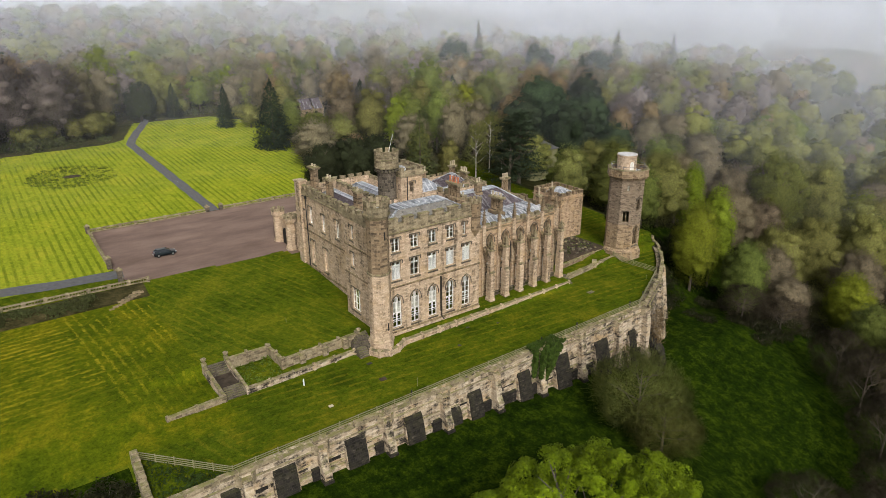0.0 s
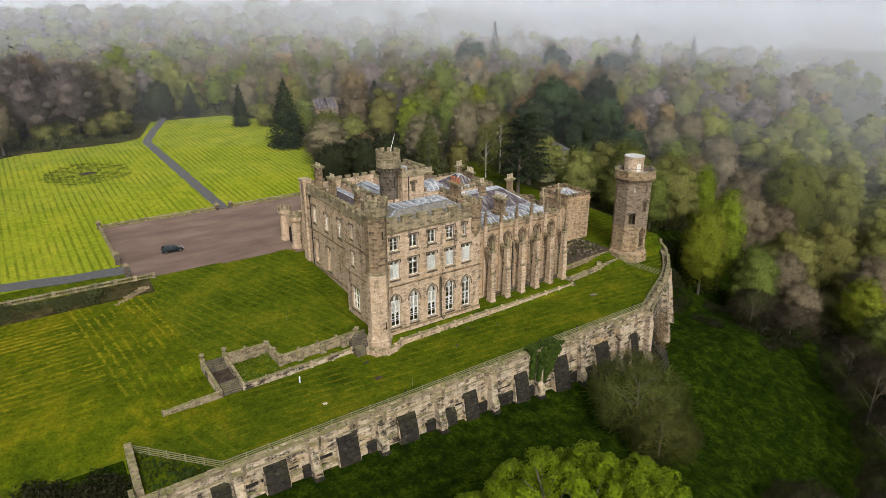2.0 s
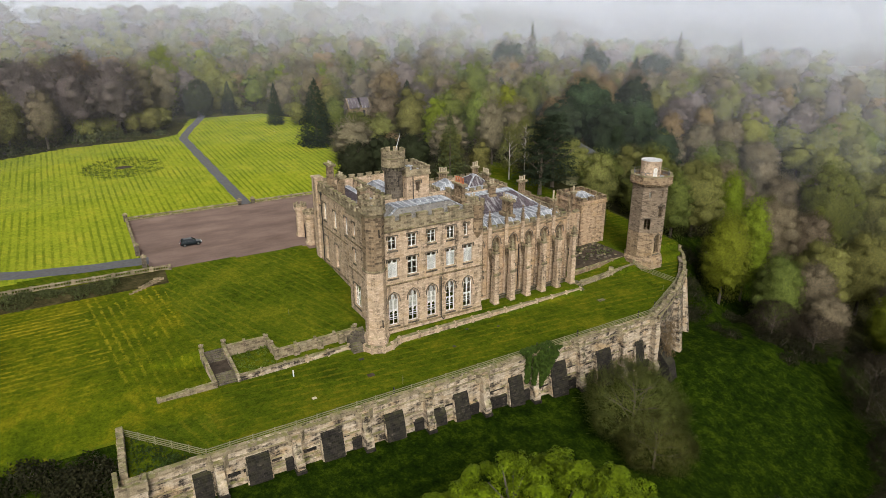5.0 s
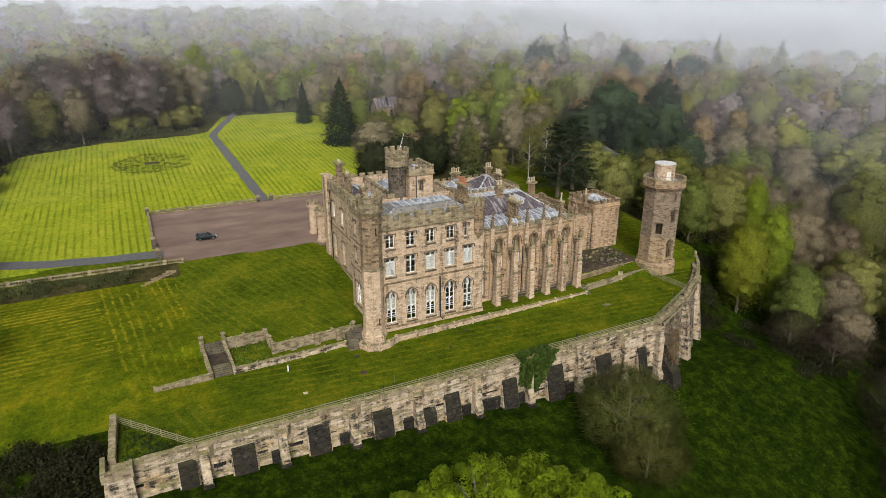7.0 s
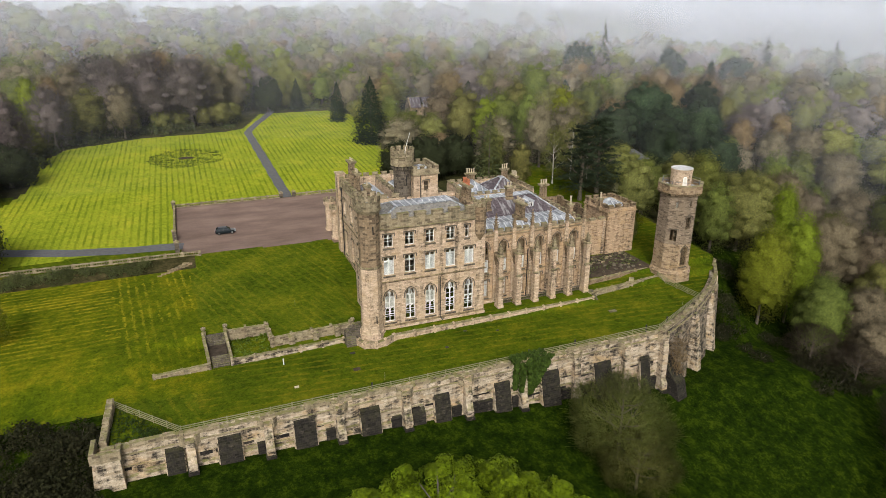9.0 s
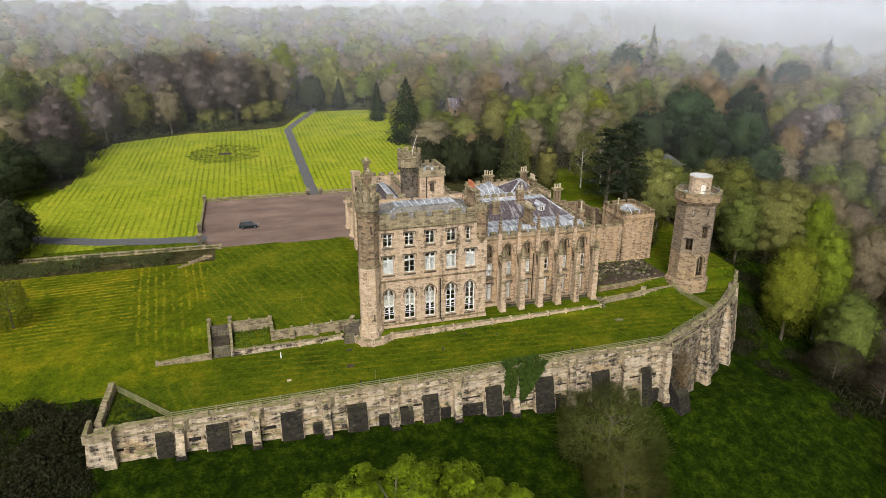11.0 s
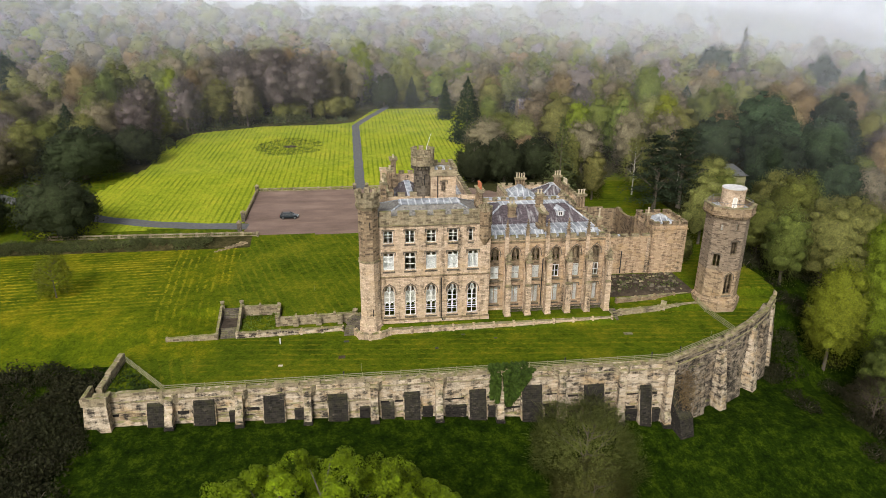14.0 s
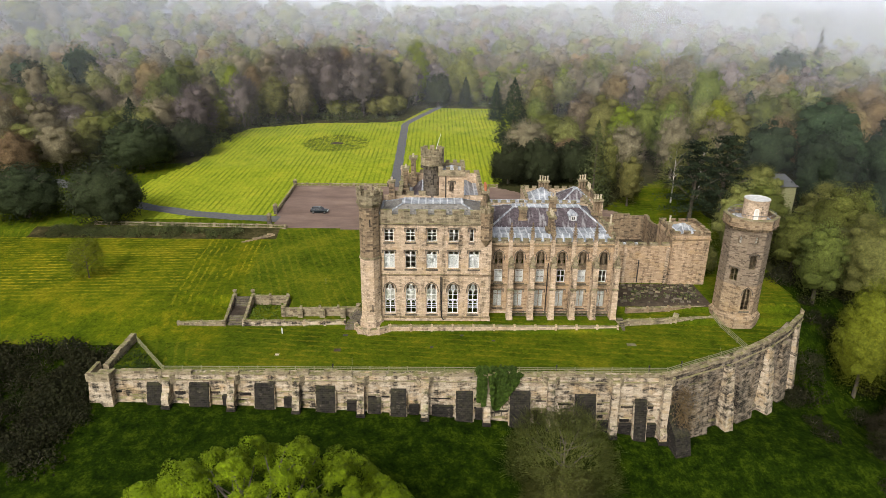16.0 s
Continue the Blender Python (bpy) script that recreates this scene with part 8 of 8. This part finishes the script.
def far_woods():
    """Woods past the standing trees, down to tree-tops in the mist."""
    protos = []
    names = ["olive", "brown", "rust", "spring", "lime", "conifer", "grey"]
    mats = [LEAF[k] for k in names]
    for k in names:
        if k == "conifer":
            V = conifer(k, 1.0, 0.5, 10, 14, 0.07)[1]
        else:
            V = canopy_quads(1.0, 0.8, 130, 0.034, bumps=9, core=0.8, cells=2, tilt=0.45)
        protos.append((np.asarray(V), V.facing))
    out, idx, turned = [], [], []
    n = 0
    while n < 1900:
        b = radians(RNG.uniform(-44, 82))
        r = math.sqrt(RNG.uniform(290 ** 2, 620 ** 2)) if n < 1150 else math.sqrt(RNG.uniform(620 ** 2, 1250 ** 2))
        x, y = 25 + r * math.sin(b), -10 + r * math.cos(b)
        k = int(RNG.choice(7, p=[0.32, 0.26, 0.14, 0.14, 0.02, 0.02, 0.10]))
        h = RNG.uniform(14, 22) * (1.25 if n >= 1150 else 1)
        w = h * RNG.uniform(0.9, 1.25) * (1.5 if n >= 1150 else 1)
        a = RNG.uniform(0, 6.28)
        p = protos[k][0] * np.array([w, w, h])
        F = protos[k][1]
        c, s = math.cos(a), math.sin(a)
        q = np.stack([p[..., 0] * c - p[..., 1] * s + x, p[..., 0] * s + p[..., 1] * c + y, p[..., 2] + hz(x, y) - 1.0], -1)
        out.append(q)
        turned.append(np.stack([F[..., 0] * c - F[..., 1] * s, F[..., 0] * s + F[..., 1] * c, F[..., 2]], -1))
        idx.append(np.full(len(q), k))
        n += 1
    me = quads_mesh("far_woods", np.concatenate(out), (mats, np.concatenate(idx)), np.concatenate(turned))
    tagged(new("far_woods", me), "distant mixed spring woodland fading into mist", "woodland", kind="stuff")


far_woods()


def great_tree():
    """The big maple below the terrace wall."""
    x, y = 37.1, 29.4
    z = hz(x, y)
    H, W = 8.3 - z, 30.8
    V = []
    cs = []
    n = 64
    for i in range(n):
        t = (i + 0.5) / n
        a = i * 2.39996
        up = 1 - t * 1.3
        hor = math.sqrt(max(0.0, 1 - up * up))
        c = np.array([math.cos(a) * hor * W * 0.48, math.sin(a) * hor * W * 0.32, H * 0.42 + up * H * 0.455])
        cs.append((c * np.array([1, 1, 1]) * (1, 1, 1) + unit(c - np.array([0, 0, H * 0.5])) * RNG.uniform(-1.2, 0.7), RNG.uniform(1.8, 2.7)))
    F = []
    mid = np.array([0, 0, H * 0.35])
    for c, r in cs:
        whole = unit((c - mid) / np.array([W * 0.48, W * 0.32, H * 0.5]))
        for d in ball(13, 0.5):
            cc = c + d * r * 0.74
            m = 190
            e = ball(m, 0.6)
            P = cc + e * (r * 0.3) * RNG.uniform(0.8, 1.1, (m, 1))
            V.append(leaf_quads(P, e + np.array([0, 0, 0.2]), 0.085, 0.4))
            F.append(unit(e * 0.7 + d * 0.8 + whole * 0.45 + RNG.normal(0, 0.15, (m, 3))))
    g = thing("maple_tree", x, y, z, "large rounded maple in vivid yellow-green leaf", "tree")
    s = trunk_shape(H * 0.9, W * 0.85, 12, 0.7)
    s.smooth = True
    part("trunk", s, BARK, g)
    c = new("crown", quads_mesh("crown", np.concatenate(V), LEAF["maple"], np.repeat(np.concatenate(F)[:, None], 4, axis=1)))
    c.parent = g


great_tree()


def tufts(name, spots, size, per, material, label):
    V = []
    for x, y in spots:
        z = hz(x, y)
        P = np.array([x, y, z]) + np.abs(RNG.normal(0, 0.28, (per, 3))) * np.array([1, 1, 0.9]) * RNG.choice([-1, 1], (per, 3)) * np.array([1, 1, 0]) + np.array([0, 0, 1]) * RNG.uniform(0, size, (per, 1))
        V.append(leaf_quads(P, np.tile([0, 0, 1.0], (per, 1)), 0.16, 0.9))
    tagged(new(name, quads_mesh(name, np.concatenate(V), material)), label, "plants", kind="stuff")


ring = []
while len(ring) < 520:
    a, r = RNG.uniform(0, 6.28), RNG.uniform(0.03, 1) ** 0.5
    ring.append((20.3 + 10.8 * r * math.cos(a), 194.5 + 11.5 * r * math.sin(a)))
tufts("daffodil_ring", ring, 0.2, 6, LEAF["tuft"], "oval of dark flower leaves in the mown field")
tufts("bed_plants", [(RNG.uniform(23, 28.2), RNG.uniform(74.5, 80.6)) for i in range(60)], 0.3, 7, LEAF["tuft"], "weedy plants in the sunken bed")
tufts("court_weeds", [(RNG.uniform(85, 100), RNG.uniform(79.8, 87.5)) for i in range(90)], 0.25, 6, LEAF["bush"], "grey-green weeds among the rubble of the dark court")
tufts("corner_weeds", [(7.8 + u * 7.5, 59.2 + v * (9.0 - u * 9.0)) for u, v in RNG.uniform(0, 1, (150, 2))], 0.3, 8, LEAF["ivy"], "dark weeds in the fenced corner")


def ivy():
    """Ivy hanging over the terrace wall."""
    n = 4200
    u = RNG.uniform(-1, 1, n)
    t = RNG.uniform(0, 1, n) ** 0.8
    half = 2.9 * (1 - t) ** 0.8 + 0.25
    x = 62.4 + np.where(u < -0.55, -1.5 + (u + 0.55) * 2.4, u * half + 0.6 * (1 - t))
    z = np.where(u < -0.55, 0.9 - t * 4.6, 1.0 - t * 6.0)
    y = 58.35 - RNG.uniform(0.05, 0.75, n) * (1.2 - 0.5 * t)
    y = np.where(np.abs(x - 61.2) < 0.75, y - 0.95, y)
    P = np.stack([x, y, z], 1)
    top = RNG.uniform(0, 1, (500, 3)) * np.array([5.6, 1.4, 0.5]) + np.array([59.6, 58.1, 0.6])
    P = np.concatenate([P, top])
    N = np.tile([0, -1, 0.4], (len(P), 1)).astype(float)
    g = thing("ivy", 62, 58.2, -2, "dark green ivy hanging over the retaining wall", "ivy")
    c = new("foliage", quads_mesh("foliage", leaf_quads(P, N, 0.27, 0.6), LEAF["ivy"]))
    under(c, g)
    s = Shape()
    for k in (-0.8, 0.0, 0.9):
        s.tube([(62.4 + k, 58.2, -6.5), (62.3 + k * 1.5, 58.25, -2.5), (62.2 + k * 2, 58.3, 0.6)], [0.09, 0.06, 0.03], 5)
    piece("stems", s, BARK, g)
    # dead creeper on the bend
    n = 900
    P = np.stack([88.8 + RNG.normal(0, 0.9, n), 57.6 - RNG.uniform(0, 1.4, n), RNG.uniform(-8.5, -0.5, n)], 1)
    g = thing("dead_creeper", 88.8, 57.5, -4, "rust-brown dead creeper on the wall's bend", "creeper")
    c = new("foliage", quads_mesh("foliage", np.concatenate([twig_quads(P, RNG.normal(0, 1, (n, 3)) + np.array([0, 0, -1.0]), 0.8, 0.06), leaf_quads(P[:300], RNG.normal(0, 1, (300, 3)), 0.14)]), LEAF["rust"]))
    under(c, g)


ivy()

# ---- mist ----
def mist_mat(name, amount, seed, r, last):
    """Upright sheet standing in for thin fog: part of the light passes, the rest is scattered forwards and back; it
    varies in soft swathes.
    """
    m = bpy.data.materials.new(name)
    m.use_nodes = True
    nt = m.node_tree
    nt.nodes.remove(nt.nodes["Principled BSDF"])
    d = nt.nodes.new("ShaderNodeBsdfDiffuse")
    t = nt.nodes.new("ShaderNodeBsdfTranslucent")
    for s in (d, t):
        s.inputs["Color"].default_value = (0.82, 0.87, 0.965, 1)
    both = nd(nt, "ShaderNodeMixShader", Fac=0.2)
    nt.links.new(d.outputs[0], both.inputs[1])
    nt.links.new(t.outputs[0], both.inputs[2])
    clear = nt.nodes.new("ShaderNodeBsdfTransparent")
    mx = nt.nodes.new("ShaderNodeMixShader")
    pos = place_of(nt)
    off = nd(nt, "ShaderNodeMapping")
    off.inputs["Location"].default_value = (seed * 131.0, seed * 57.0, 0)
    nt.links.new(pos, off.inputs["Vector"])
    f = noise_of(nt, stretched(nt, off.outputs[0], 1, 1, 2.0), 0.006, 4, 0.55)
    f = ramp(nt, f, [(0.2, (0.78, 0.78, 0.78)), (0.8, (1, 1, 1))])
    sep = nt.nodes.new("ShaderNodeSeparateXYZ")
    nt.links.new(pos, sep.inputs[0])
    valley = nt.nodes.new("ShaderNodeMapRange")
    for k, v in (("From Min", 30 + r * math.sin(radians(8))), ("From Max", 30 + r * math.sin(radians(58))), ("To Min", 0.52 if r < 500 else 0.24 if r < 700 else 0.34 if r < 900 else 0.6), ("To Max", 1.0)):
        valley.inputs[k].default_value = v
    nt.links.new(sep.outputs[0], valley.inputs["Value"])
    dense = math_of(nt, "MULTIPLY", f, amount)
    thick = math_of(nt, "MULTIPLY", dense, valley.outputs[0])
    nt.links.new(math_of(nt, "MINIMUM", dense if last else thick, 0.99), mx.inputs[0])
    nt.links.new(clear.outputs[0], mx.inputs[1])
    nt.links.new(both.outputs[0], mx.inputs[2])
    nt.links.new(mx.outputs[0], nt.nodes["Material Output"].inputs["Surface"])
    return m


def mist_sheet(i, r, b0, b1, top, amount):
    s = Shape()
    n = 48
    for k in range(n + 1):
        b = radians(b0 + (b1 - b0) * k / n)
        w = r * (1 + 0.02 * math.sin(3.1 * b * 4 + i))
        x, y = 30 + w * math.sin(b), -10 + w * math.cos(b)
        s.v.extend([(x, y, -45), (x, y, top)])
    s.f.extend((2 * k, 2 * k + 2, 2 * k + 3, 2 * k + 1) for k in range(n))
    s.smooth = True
    ob = part("mist", s, mist_mat("mist_%d" % i, amount, i + 1, r, r > 1300), None, "upright translucent sheet standing in for grey-white mist over the woods")
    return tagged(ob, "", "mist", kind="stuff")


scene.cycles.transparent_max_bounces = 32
# Stacked upright sheets build up the haze; the last also covers the sky.
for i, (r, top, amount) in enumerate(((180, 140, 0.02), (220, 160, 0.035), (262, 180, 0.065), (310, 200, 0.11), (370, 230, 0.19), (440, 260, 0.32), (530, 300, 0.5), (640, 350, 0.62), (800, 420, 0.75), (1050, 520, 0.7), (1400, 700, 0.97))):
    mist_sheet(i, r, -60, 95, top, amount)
